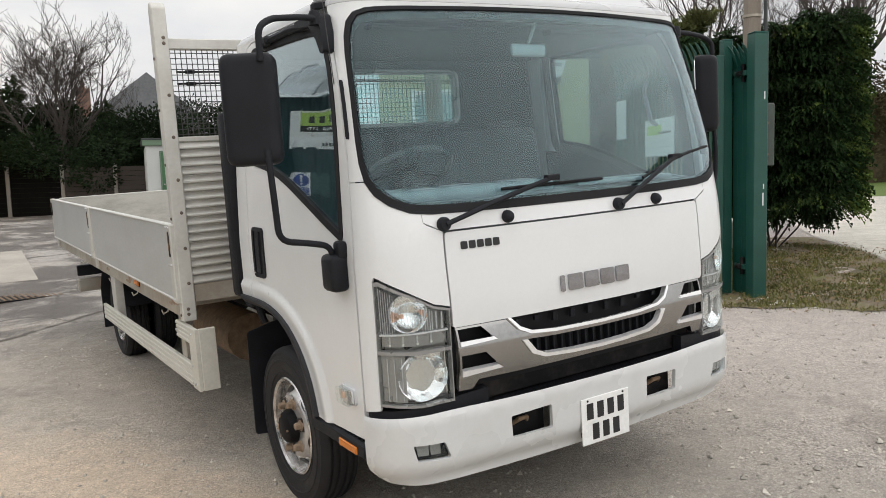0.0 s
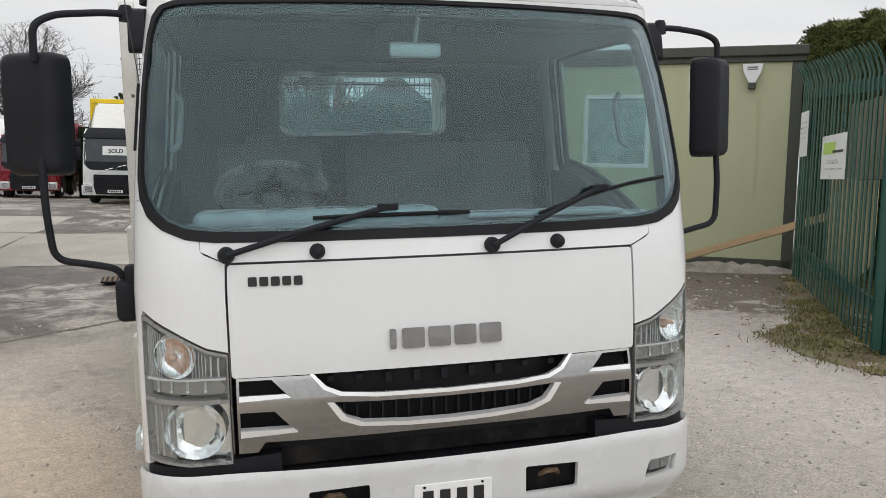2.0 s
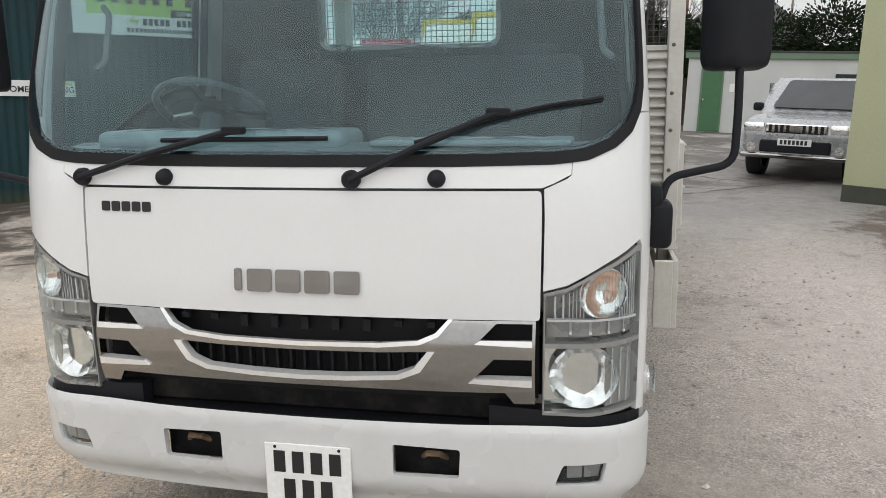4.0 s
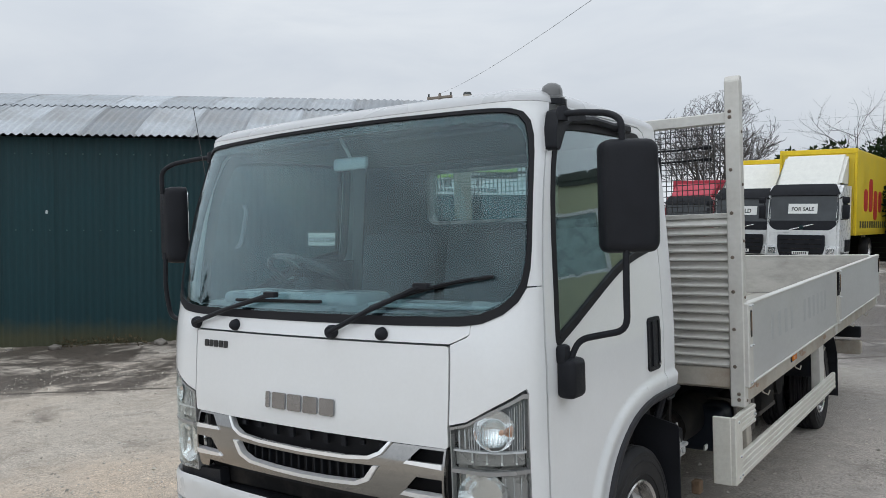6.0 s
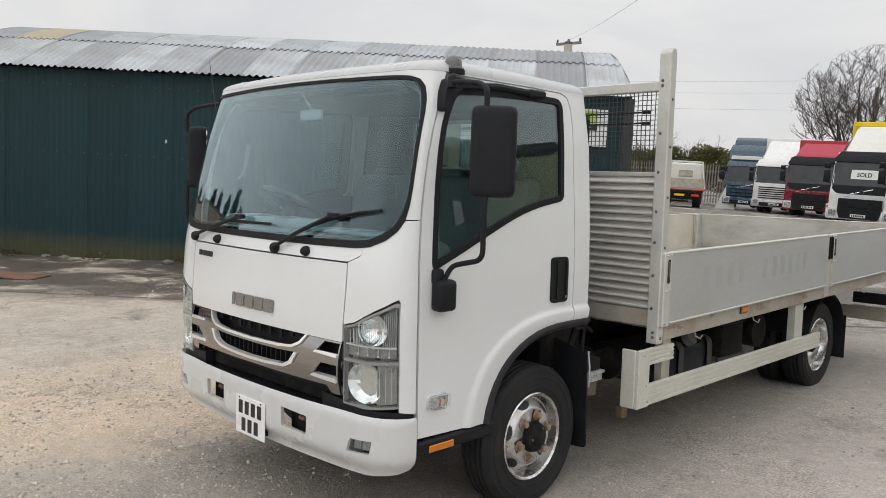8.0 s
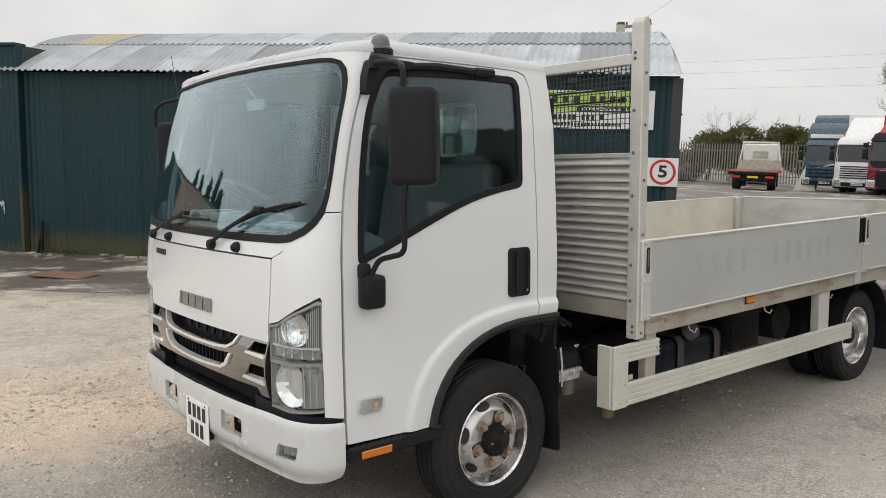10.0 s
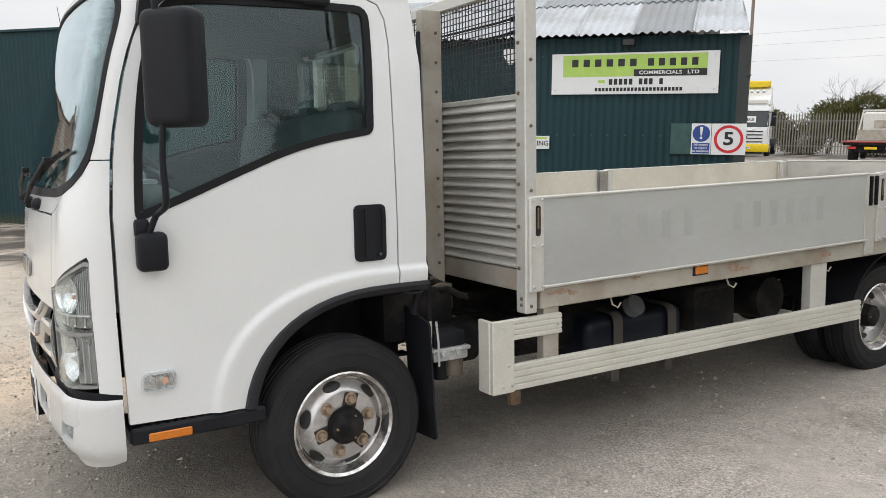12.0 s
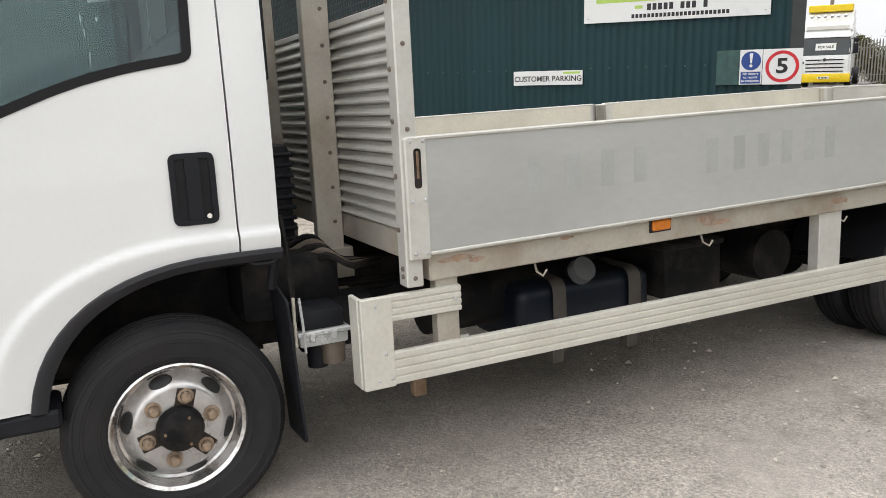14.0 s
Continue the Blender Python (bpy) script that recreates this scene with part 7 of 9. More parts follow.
for (px, py), nm, tall_ in (((4.655, 2.60), "gate_post", 2.68), ((4.64, 2.97), "gate_post", 2.66)):
    gp_ = thing(nm, "square green steel gate post", "post", frame_at(px, py, ground_z(px, py), 1.0, -0.45), "gate posts")
    hw_ = 0.075 if py < 2.8 else 0.05
    part("shaft", box(-hw_, hw_, -hw_, hw_, -0.15, tall_, 0.006), M["gate_green"], gp_)
    part("cap", box(-hw_ - 0.001, hw_ + 0.001, -hw_ - 0.001, hw_ + 0.001, tall_ + 0.001, tall_ + 0.012, 0.003), M["gate_green"], gp_)
    if py > 2.8:
        continue
    for z in (0.28, 2.28):
        part("hinge_plate", box(-0.09, -0.02, 0.075, 0.30, z, z + 0.05, 0.005), M["gate_green"], gp_)
        part("hinge_pin", cyl((-0.06, 0.17, z - 0.06), (-0.06, 0.17, z + 0.12), 0.022), M["chassis"], gp_)
        part("hinge_nut", cyl((-0.10, 0.13, z + 0.025), (-0.10, 0.21, z + 0.025), 0.028, 0.028, 6), M["chassis"], gp_)
    for za, zb, xx in ((2.02, 2.10, 0.03), (0.95, 1.08, 0.02), (1.12, 1.17, 0.025)):
        part("paint_chip", box(xx, xx + 0.012, -0.0765, -0.0752, za, zb, 0), M["sign_white"], gp_, "pale chip in the paint")
infill = thing("palisade_infill", "narrow green palisade strip between the gate posts", "fence", frame_at(4.70, 2.66, 0.2, 0.05, 0.30))
for z in (0.40, 2.2):
    part("rail", box(0.02, 0.28, -0.05, -0.02, z, z + 0.05, 0.003), M["gate_green"], infill)
for i in range(4):
    o = new("pale", pale_me)
    o.parent = infill
    o.location = (0.05 + i * 0.065, 0.02, -0.06)

CAB = frame_at(7.36, 7.71, 0.34, 0.83, -0.55)
cabin = thing("site_cabin", "pale green portable cabin with dark trim", "cabin", CAB)
CL = -3.8


def cab_wall(s, z):
    return (s, 0.0, z)


cw = [(-3.24, 1.50), (-2.19, 1.50), (-2.19, 2.66), (-3.24, 2.66)]
part("wall", panel([(CL, 0.12), (-0.14, 0.12), (-0.14, 3.12), (CL, 3.12)], cab_wall, [cw], (1.2, 1.0), 0.05), M["cabin_green"], cabin)
part("end_wall", box(-0.10, -0.02, 0.05, 3.0, 0.12, 3.12, 0), M["cabin_green"], cabin)
part("back_wall", box(CL, 0.0, 2.95, 3.0, 0.12, 3.12, 0), M["cabin_green"], cabin)
part("corner_post", box(-0.16, 0.0, -0.02, 0.06, -0.05, 3.15, 0.006), M["cabin_dark"], cabin, "dark corner post")
part("fascia", box(CL, 0.03, -0.05, 0.05, 3.12, 3.21, 0.008), M["cabin_dark"], cabin, "dark roof edge")
part("roof", box(CL, 0.06, -0.10, 3.05, 3.205, 3.36, 0.015), M["cabin_dark"], cabin, "dark flat roof")
part("skirt", box(CL, -0.02, -0.02, 0.03, -0.12, 0.13, 0.004), M["cabin_dark"], cabin)
part("cable_trunk", box(-0.615, -0.585, -0.015, -0.001, 1.1, 2.75, 0.003), M["cabin_green"], cabin)
wd = part("window", box(-3.24, -2.19, -0.015, 0.03, 1.50, 1.56, 0.004), M["upvc"], cabin, "white framed window")
for q in ((-3.24, -3.17, 1.56, 2.60), (-2.26, -2.19, 1.56, 2.60), (-3.24, -2.19, 2.60, 2.66)):
    part("window_frame", box(q[0], q[1], -0.015, 0.03, q[2], q[3], 0.004), M["upvc"], wd)
part("pane", box(-3.17, -2.26, 0.012, 0.017, 1.56, 2.60, 0), M["tint"], wd)
part("blind", box(-3.16, -2.27, 0.06, 0.07, 1.56, 2.60, 0), M["lampgrey"], wd, "grey drawn blind")
for x in (-1.75,):
    part("panel_strip", box(x - 0.03, x + 0.03, -0.008, 0.004, 0.12, 3.02, 0.002), M["cabin_green"], cabin)
al2 = thing("cabin_alarm_box", "white alarm box under the cabin roof", "alarm", CAB @ Matrix.Translation((0.09, 0, 0.07)))
part("case", prism([(-0.95, 3.02), (-0.66, 3.02), (-0.68, 2.90), (-0.76, 2.74), (-0.85, 2.74), (-0.93, 2.90)], 0.0, 0.10, Matrix(((1, 0, 0, 0), (0, 0, -1, -0.002), (0, 1, 0, 0), (0, 0, 0, 1)))), M["sign_white"], al2)
part("strobe", box(-0.86, -0.75, -0.09, -0.01, 2.65, 2.74, 0.01), M["cabin_dark"], al2)
for k in range(2):
    part("louvre", box(-0.88, -0.73, -0.106, -0.10, 2.93 + k * 0.03, 2.945 + k * 0.03, 0), M["cabin_dark"], al2)
A_, B_ = Vector((6.62, 5.60, 1.37)), Vector((5.85, 8.35, 0.45))
bat_m = Matrix.Translation(A_.lerp(B_, 0.5)) @ (B_ - A_).to_track_quat("X", "Z").to_matrix().to_4x4()
bat = thing("timber_batten", "long raw timber batten propped behind the gate", "timber", bat_m)
bl_ = (B_ - A_).length / 2
part("batten", box(-bl_, bl_, -0.03, 0.03, -0.05, 0.05, 0.004), M["timber"], bat)
part("end_nail", cyl((-bl_ + 0.05, 0, 0.049), (-bl_ + 0.05, 0, 0.056), 0.006, 0.006, 8), M["boltsteel"], bat)
pb = thing("ply_sheet", "pale ply sheet leaning behind the gate", "board", frame_at(4.48, 3.0, 0.20, 0.454, 0.891))
part("sheet", prism([(1.30, 0.66), (1.95, 0.38), (3.10, 0.44), (3.10, 1.55), (1.90, 1.50), (1.30, 1.50)], -0.37, -0.35, XZ), M["ply"], pb)
part("upper_sheet", prism([(1.10, 1.51), (2.55, 1.51), (2.55, 2.36), (1.10, 2.34)], -0.40, -0.38, XZ), M["ply_dark"], pb, "darker board above")
gasb = thing("meter_box", "grey plastic box on a stand behind the gate", "box", frame_at(4.48, 3.0, 0.20, 0.454, 0.891))
part("case", box(0.14, 0.92, -0.50, -0.30, 0.46, 0.76, 0.02), M["aluworn"], gasb)
part("leg", box(0.25, 0.30, -0.42, -0.38, -0.05, 0.47, 0.004), M["aluworn"], gasb)
part("leg", box(0.75, 0.80, -0.42, -0.38, -0.05, 0.47, 0.004), M["aluworn"], gasb)
part("blue_pipe", cyl((0.62, -0.40, -0.05), (0.62, -0.40, 0.46), 0.05), M["sign_blue"], gasb)

# wooden pole with a box
PX, PY = 6.20, 3.80
pl = thing("utility_pole", "grey wooden utility pole with a small box", "pole", Matrix.Translation((PX, PY, ground_z(PX, PY))) @ pose(0, 0, 0, 0, 0, -35))
part("pole", cyl((0, 0, -0.2), (0, 0, 7.5), 0.115, 0.085, 16), M["pole_wood"], pl)
cb = part("box", box(0.02, 0.20, -0.24, -0.10, 1.28, 2.04, 0.012), M["boxgrey"], pl, "grey-green metal cable box")
for z in (1.42, 1.80):
    part("screw", cyl((0.12, -0.246, z), (0.12, -0.238, z), 0.016, 0.016, 8), M["boltsteel"], cb)
part("conduit", cyl((0.12, -0.13, 2.04), (0.12, -0.10, 7.0), 0.022, 0.022, 10), M["dark_trim"], pl)
part("cable_guard", cyl((0.06, -0.12, 2.04), (0.06, -0.12, 2.75), 0.045, 0.045, 12), M["aluworn"], pl, "grey cable guard")
for z in (3.1, 4.6):
    part("band", cyl((0, 0, z), (0, 0, z + 0.03), 0.117, 0.117, 16), M["aluworn"], pl)
part("conduit", cyl((-0.04, -0.13, 0.0), (-0.04, -0.13, 1.3), 0.02), M["boxgrey"], pl)
st_ = thing("timber_post", "short brown timber post beside the pole", "post", Matrix.Translation((5.98, 3.58, ground_z(6, 3.6))))
part("shaft", box(-0.09, 0.09, -0.09, 0.09, -0.1, 1.25, 0.01), M["timber_dark"], st_)


# ---------------- plants ----------------
def leaf_cloud(name, blobs, count, size, seed, droop=0.3, thin=0.35):
    """Many small leaf sprays on and in a set of ellipsoids (centre, radii)."""
    rnd = random.Random(seed)
    v, f = [], []
    vol = [b[1][0] * b[1][2] + b[1][1] * b[1][2] for b in blobs]
    tot = sum(vol)
    for (c, r), w in zip(blobs, vol):
        for _ in range(int(count * w / tot)):
            d = Vector((rnd.gauss(0, 1), rnd.gauss(0, 1), rnd.gauss(0, 1))).normalized()
            k = rnd.random() ** 0.28 * (0.82 + 0.34 * rnd.random())
            p = Vector((c[0] + d.x * r[0] * k, c[1] + d.y * r[1] * k, c[2] + d.z * r[2] * k))
            out = Vector((d.x, d.y, d.z * 0.6 + rnd.uniform(-droop, 0.5))).normalized()
            s = size * rnd.uniform(0.6, 1.5)
            sd = out.cross(Vector((rnd.gauss(0, 1), rnd.gauss(0, 1), rnd.gauss(0, 1)))).normalized() * s * thin
            b = len(v)
            nrm = out.cross(sd).normalized() * s * 0.12
            v += [tuple(p - out * s * 0.3), tuple(p + sd + out * s * 0.15), tuple(p + out * s + nrm), tuple(p - sd + out * s * 0.25), tuple(p + sd * 0.4 + out * s * 0.5 + nrm * 2)]
            f += [(b, b + 1, b + 4), (b + 1, b + 2, b + 4), (b, b + 4, b + 3), (b + 4, b + 2, b + 3)]
    me = bpy.data.meshes.new(name)
    me.from_pydata(v, [], f)
    return me


def grow_tree(seed, height, trunk_r, levels=5, spread=0.55, splits=(3, 4), lean=(0, 0), fine=0.0, dome=None):
    """A bare tree: tapered limbs that fork down to fine twigs."""
    rnd = random.Random(seed)
    v, f = [], []

    def limb(p, d, length, r, level):
        segs = 3 if level < 2 else 2
        sides = 7 if level == 0 else 5 if level < 3 else 3
        rings = []
        pts = [p]
        dd = d.copy()
        for i in range(segs):
            dd = (dd + Vector((rnd.gauss(0, 0.10), rnd.gauss(0, 0.10), rnd.gauss(0, 0.06) + 0.05))).normalized()
            pts.append(pts[-1] + dd * length / segs)
        for i, q in enumerate(pts):
            k = max(fine, r * (1 - 0.42 * i / segs))
            a = dd.orthogonal().normalized()
            b = dd.cross(a)
            rings.append(len(v))
            v.extend([tuple(q + (a * math.cos(2 * math.pi * j / sides) + b * math.sin(2 * math.pi * j / sides)) * k) for j in range(sides)])
        for q, w in zip(rings, rings[1:]):
            for j in range(sides):
                f.append((q + j, q + (j + 1) % sides, w + (j + 1) % sides, w + j))
        if level >= levels:
            return
        if dome and level == 0:
            # main limbs fan out evenly to fill a round head
            for i in range(13):
                az, el = i * 2.4, radians(12 + 74 * (i + 0.5) / 13)
                nd = Vector((math.cos(az) * math.cos(el), math.sin(az) * math.cos(el), math.sin(el)))
                limb(pts[2 + i % 2], nd, dome[0] * (0.42 + 0.16 * rnd.random()) * (1 + 0.35 * math.sin(el)), r * rnd.uniform(0.32, 0.5), 1)
            return
        for _ in range(rnd.randint(*splits)):
            t = rnd.uniform(0.55, 1.0) if level else rnd.uniform(0.6, 1.0)
            base = pts[min(segs, max(1, int(t * segs + 0.5)))]
            nd = (dd + Vector((rnd.gauss(0, spread), rnd.gauss(0, spread), rnd.gauss(0.08, spread * 0.55)))).normalized()
            limb(base, nd, length * rnd.uniform(0.55, 0.86), r * rnd.uniform(0.38, 0.62), level + 1)

    limb(Vector((0, 0, 0)), Vector((lean[0], lean[1], 1)).normalized(), height * 0.30, trunk_r, 0)
    n0 = 7 * 4
    if dome:
        # the crown fills a rounded head: (radius, half height, centre height)
        for i in range(n0, len(v)):
            x, y, z = v[i]
            k = math.sqrt((x * x + y * y) / dome[0] ** 2 + ((z - dome[2]) / dome[1]) ** 2)
            if k > 0.75:
                q = (0.75 + 0.25 * math.tanh((k - 0.75) / 0.25)) / k
                v[i] = (x * q, y * q, dome[2] + (z - dome[2]) * q)
    trunk = bpy.data.meshes.new("trunk")
    crown = bpy.data.meshes.new("crown")
    k = sum(1 for q in f if max(q) < n0)
    trunk.from_pydata(v[:n0], [], f[:k])
    crown.from_pydata(v, [], f[k:])
    for m_ in (trunk, crown):
        m_.materials.append(M["twig"])
    return trunk, crown


def bare_tree(seed, x, y, height, r, label, **kw):
    t = thing("bare_tree", label, "tree", Matrix.Translation((x, y, ground_z(x, y) - 0.1)), "bare trees")
    for nm, me in zip(("trunk", "crown"), grow_tree(seed, height, r, **kw)):
        o = new(nm, me)
        o.parent = t
    return t


def bush(name, label, blobs, count, size, seed, material, category="hedge", **kw):
    t = thing(name, label, category)
    me = leaf_cloud("foliage", blobs, count, size, seed, **kw)
    me.materials.append(material)
    o = new("foliage", me)
    o.parent = t
    return t


def fronds(name, spots, seed, size):
    """Flat feathery sprays: a rib with paired leaflets, drooping at the tip. Each spot is (place, outward way)."""
    rnd = random.Random(seed)
    v, f = [], []
    for p, d in spots:
        s = size * rnd.uniform(0.6, 1.5)
        d = (d + Vector((rnd.gauss(0, 0.35), rnd.gauss(0, 0.35), rnd.gauss(0.0, 0.25)))).normalized()
        sd = d.cross(Vector((rnd.gauss(0, 0.4), rnd.gauss(0, 0.4), 1))).normalized()
        nn = sd.cross(d)
        b = len(v)
        n = 6
        for i in range(n):
            k = i / (n - 1)
            c = p + d * (s * k) - Vector((0, 0, 1)) * (0.50 * s * k * k)
            w = s * (0.17 * (1 - k) + 0.03) * rnd.uniform(0.5, 1.3)
            v += [tuple(c), tuple(c + sd * w + d * s * 0.22 - nn * w * 0.3), tuple(c - sd * w + d * s * 0.22 - nn * w * 0.3)]
            if i:
                q = b + (i - 1) * 3
                f += [(q, q + 1, q + 3), (q, q + 3, q + 2)]
    me = bpy.data.meshes.new(name)
    me.from_pydata(v, [], f)
    return me


# clipped conifer beside the gate: an upright slab of layered sprays
rr = random.Random(5)
CON = frame_at(7.49, 5.15, 0, 0.57, -0.82)
con_way = CON.to_3x3() @ Vector((0, -1, 0))
con_spots, tip_spots = [], []
for _ in range(22000):
    a = rr.uniform(-0.6, 1.74)
    z = 0.70 + 2.95 * rr.random()
    lump = 0.16 * noise.noise(Vector((a * 2.1, 0, z * 2.6))) + 0.08 * noise.noise(Vector((a * 5, 3, z * 6))) + 0.09 * math.sin(z * 15 + 3.5 * noise.noise(Vector((a * 1.3, 7, z))))
    edge = smoothstep(1.35, 1.74, a + 0.5 * lump)
    if z > 3.45 + 0.35 * noise.noise(Vector((a * 2.5, 9, 0))) + 0.22 * smoothstep(0.8, 1.3, a) or z < 0.85 + 0.9 * noise.noise(Vector((a * 2.0, 5, 0))) * 0.6:
        continue
    deep = rr.random() ** 2.2
    depth = -0.34 - lump + 0.62 * edge + deep * 0.28
    p = CON @ Vector((a + 0.10 * lump, depth, z))
    (tip_spots if lump + 0.25 * edge > 0.10 + 0.12 * rr.random() and deep < 0.35 else con_spots).append((p, con_way * (1 - 0.7 * edge) + CON.to_3x3() @ Vector((0.9 * edge, 0, 0.12))))
hd = thing("conifer_hedge", "dense dark green clipped conifer beside the gate", "conifer")
for nm, spots, mm, size in (("foliage", con_spots, "conifer", 0.19), ("young_growth", tip_spots, "conifer_tip", 0.17)):
    me = fronds(nm, spots, 11, size)
    me.materials.append(M[mm])
    o = new(nm, me)
    o.parent = hd
for i in range(9):
    a = -0.2 + 0.18 * i
    p0 = CON @ Vector((0.55 + 0.06 * (i % 3), 0.1, ground_z(8, 4.5) - 0.05))
    p1 = CON @ Vector((a, -0.15 - 0.1 * (i % 2), 0.95 + 0.1 * (i % 3)))
    mid = p0.lerp(p1, 0.5) - Vector((0, 0, 0.10 - 0.03 * (i % 4)))
    part("stem", tube([tuple(p0), tuple(mid), tuple(p1)], 0.022 - 0.0012 * i, 6), M["twig"], hd)
# dark block inside, put there for the shade between the sprays
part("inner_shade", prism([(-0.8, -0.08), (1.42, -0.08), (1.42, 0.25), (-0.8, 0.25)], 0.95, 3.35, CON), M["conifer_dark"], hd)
oh_spots = []
OLV = frame_at(6.9, 4.6, 0, 0.447, 0.894)
for _ in range(30000):
    a = rr.uniform(0.8, 6.6)
    top_ = 3.52 + 0.14 * a + 0.30 * noise.noise(Vector((a * 1.6, 2, 0))) + 0.16 * noise.noise(Vector((a * 4.5, 6, 0)))
    z = top_ - 1.9 * rr.random() ** 1.6
    lump = 0.22 * noise.noise(Vector((a * 1.9, 4, z * 2.2)))
    crest = smoothstep(0.35, 0.0, top_ - z)
    p = OLV @ Vector((a, 0.30 + lump - 0.35 * crest * rr.random() - 0.15 * rr.random(), z))
    oh_spots.append((p, OLV.to_3x3() @ Vector((rr.uniform(-0.3, 0.3), 1.0 - 0.8 * crest, 0.25 + 0.7 * crest))))
oh = thing("conifer_hedge", "bushy olive conifer top over the fence", "conifer")
me = fronds("foliage", oh_spots, 12, 0.17)
me.materials.append(M["olive"])
o = new("foliage", me)
o.parent = oh
# dark block behind the sprays stands in for the hedge's inner shade
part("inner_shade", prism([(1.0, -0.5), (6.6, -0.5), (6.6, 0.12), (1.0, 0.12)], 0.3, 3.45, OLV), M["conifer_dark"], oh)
blobs = [((25 + i * 1.0 + rr.uniform(-0.4, 0.4), 25 - i * 0.62 + rr.uniform(-0.8, 0.8), rr.uniform(1.0, 5.2)), (1.4, 1.4, 1.2)) for i in list(range(26)) * 2]
bush("garden_hedge", "brown and olive garden hedge beyond the lawn", blobs, 40000, 0.12, 13, M["brownhedge"], "hedge")
part("inner_shade", prism([(24.5, 26.0), (25.5, 24.9), (51, 9.4), (51.5, 10.6)], 0.0, 4.7), M["brownhedge"], bpy.data.objects["garden_hedge"])
bare_tree(31, 17.5, 10.0, 12.0, 0.22, "tall slender bare tree beyond the lawn", levels=6, spread=0.46)
bare_tree(32, 23.0, 14.5, 13.0, 0.2, "tall slender bare tree beyond the lawn", levels=6, spread=0.42)
bare_tree(33, 27.0, 22.0, 14.0, 0.2, "tall slender bare tree beyond the lawn", levels=6, spread=0.42)
bare_tree(34, 29.0, 20.0, 12.0, 0.16, "tall slender bare tree beyond the lawn", levels=6, spread=0.42)
# tall conifers across the road, which the windscreen mirrors
for i, (x, y, h) in enumerate(((-41.2, -8.0, 5.6), (-40.3, -11.9, 6.7), (-39.8, -13.3, 6.9), (-39.2, -15.1, 7.1), (-38.7, -16.4, 8.1), (-38.2, -17.5, 7.0))):
    cone = [((x, y, h * k), (1.5 * (1 - k) + 0.2, 1.5 * (1 - k) + 0.2, h * 0.09)) for k in (0.1, 0.22, 0.34, 0.46, 0.58, 0.70, 0.80, 0.89, 0.96)]
    tr = bush("conifer_tree", "dark pointed conifer across the road", cone, 2600, 0.28, 90 + i, M["conifer_dark"], "tree", droop=0.9)
    part("trunk", cyl((x, y, -0.6), (x, y, h * 0.9), 0.16, 0.04, 8), M["twig"], tr)
# low house across the road, which the windscreen mirrors too
M["tile"] = mat("brown_roof_tile", (0.215, 0.150, 0.115), 0.85, var=0.2, scale=1.5, grain=12, grain_amt=0.15, spec=0.2)
M["pale_wall"] = mat("pale_rendered_wall", (0.55, 0.54, 0.50), 0.85, var=0.08, scale=1.0)
BUN = frame_at(-30.2, -3.0, -0.6, 0.293, -0.956)
bun = thing("bungalow", "low pale house with a brown tiled roof across the road", "house", BUN)
part("wall", box(0.3, 9.9, -2.9, 2.9, -0.2, 2.75, 0.01), M["pale_wall"], bun)
rf = part("roof", prism([(-3.4, 2.65), (3.4, 2.65), (3.3, 2.75), (0.0, 5.2), (-3.3, 2.75)], -0.1, 10.3, Matrix(((0, 0, 1, 0), (1, 0, 0, 0), (0, 1, 0, 0), (0, 0, 0, 1)))), M["tile"], bun, "brown tiled roof")
for k in range(14):
    for g in (1, -1):
        q = (k + 0.5) / 14
        part("tile_course", prism([(g * 3.35 * (1 - q), 2.76 + 2.45 * q), (g * (3.35 * (1 - q) - 0.22), 2.76 + 2.45 * q + 0.16), (g * (3.35 * (1 - q) - 0.22), 2.76 + 2.45 * q + 0.19), (g * (3.35 * (1 - q) + 0.02), 2.76 + 2.45 * q + 0.05)][::g], -0.12, 10.32, Matrix(((0, 0, 1, 0), (1, 0, 0, 0), (0, 1, 0, 0), (0, 0, 0, 1)))), M["tile"], rf)
for x0 in (1.2, 4.2, 7.4):
    w_ = part("window", box(x0, x0 + 1.5, 2.88, 2.93, 0.9, 2.1, 0.01), M["upvc"], bun, "white framed window")
    part("pane", box(x0 + 0.08, x0 + 1.42, 2.925, 2.935, 0.98, 2.02, 0), M["ink"], w_)


# ---------------- grass, path and small things on the ground ----------------
def patch(name, pts, material, lift, label, category, step=0.25, rough=0.0):
    """A flat patch that follows the ground inside an outline."""
    bm = bmesh.new()
    vs = [bm.verts.new((x, y, 0)) for x, y in pts]
    bm.faces.new(vs)
    for ax in (0, 1):
        lo, hi = min(p[ax] for p in pts), max(p[ax] for p in pts)
        k = math.floor(lo / step) + 1
        while k * step < hi:
            co, no = [0, 0, 0], [0, 0, 0]
            co[ax], no[ax] = k * step, 1
            bmesh.ops.bisect_plane(bm, geom=bm.verts[:] + bm.edges[:] + bm.faces[:], plane_co=co, plane_no=no)
            k += 1
    for q in bm.verts:
        q.co.z = ground_z(q.co.x, q.co.y) + lift + rough * noise.noise(q.co * 2.0)
    if sum(p.normal.z for p in bm.faces) < 0:
        bmesh.ops.reverse_faces(bm, faces=bm.faces)
    return solid(name, bm, material, label, category, kind="structure", smooth=60)


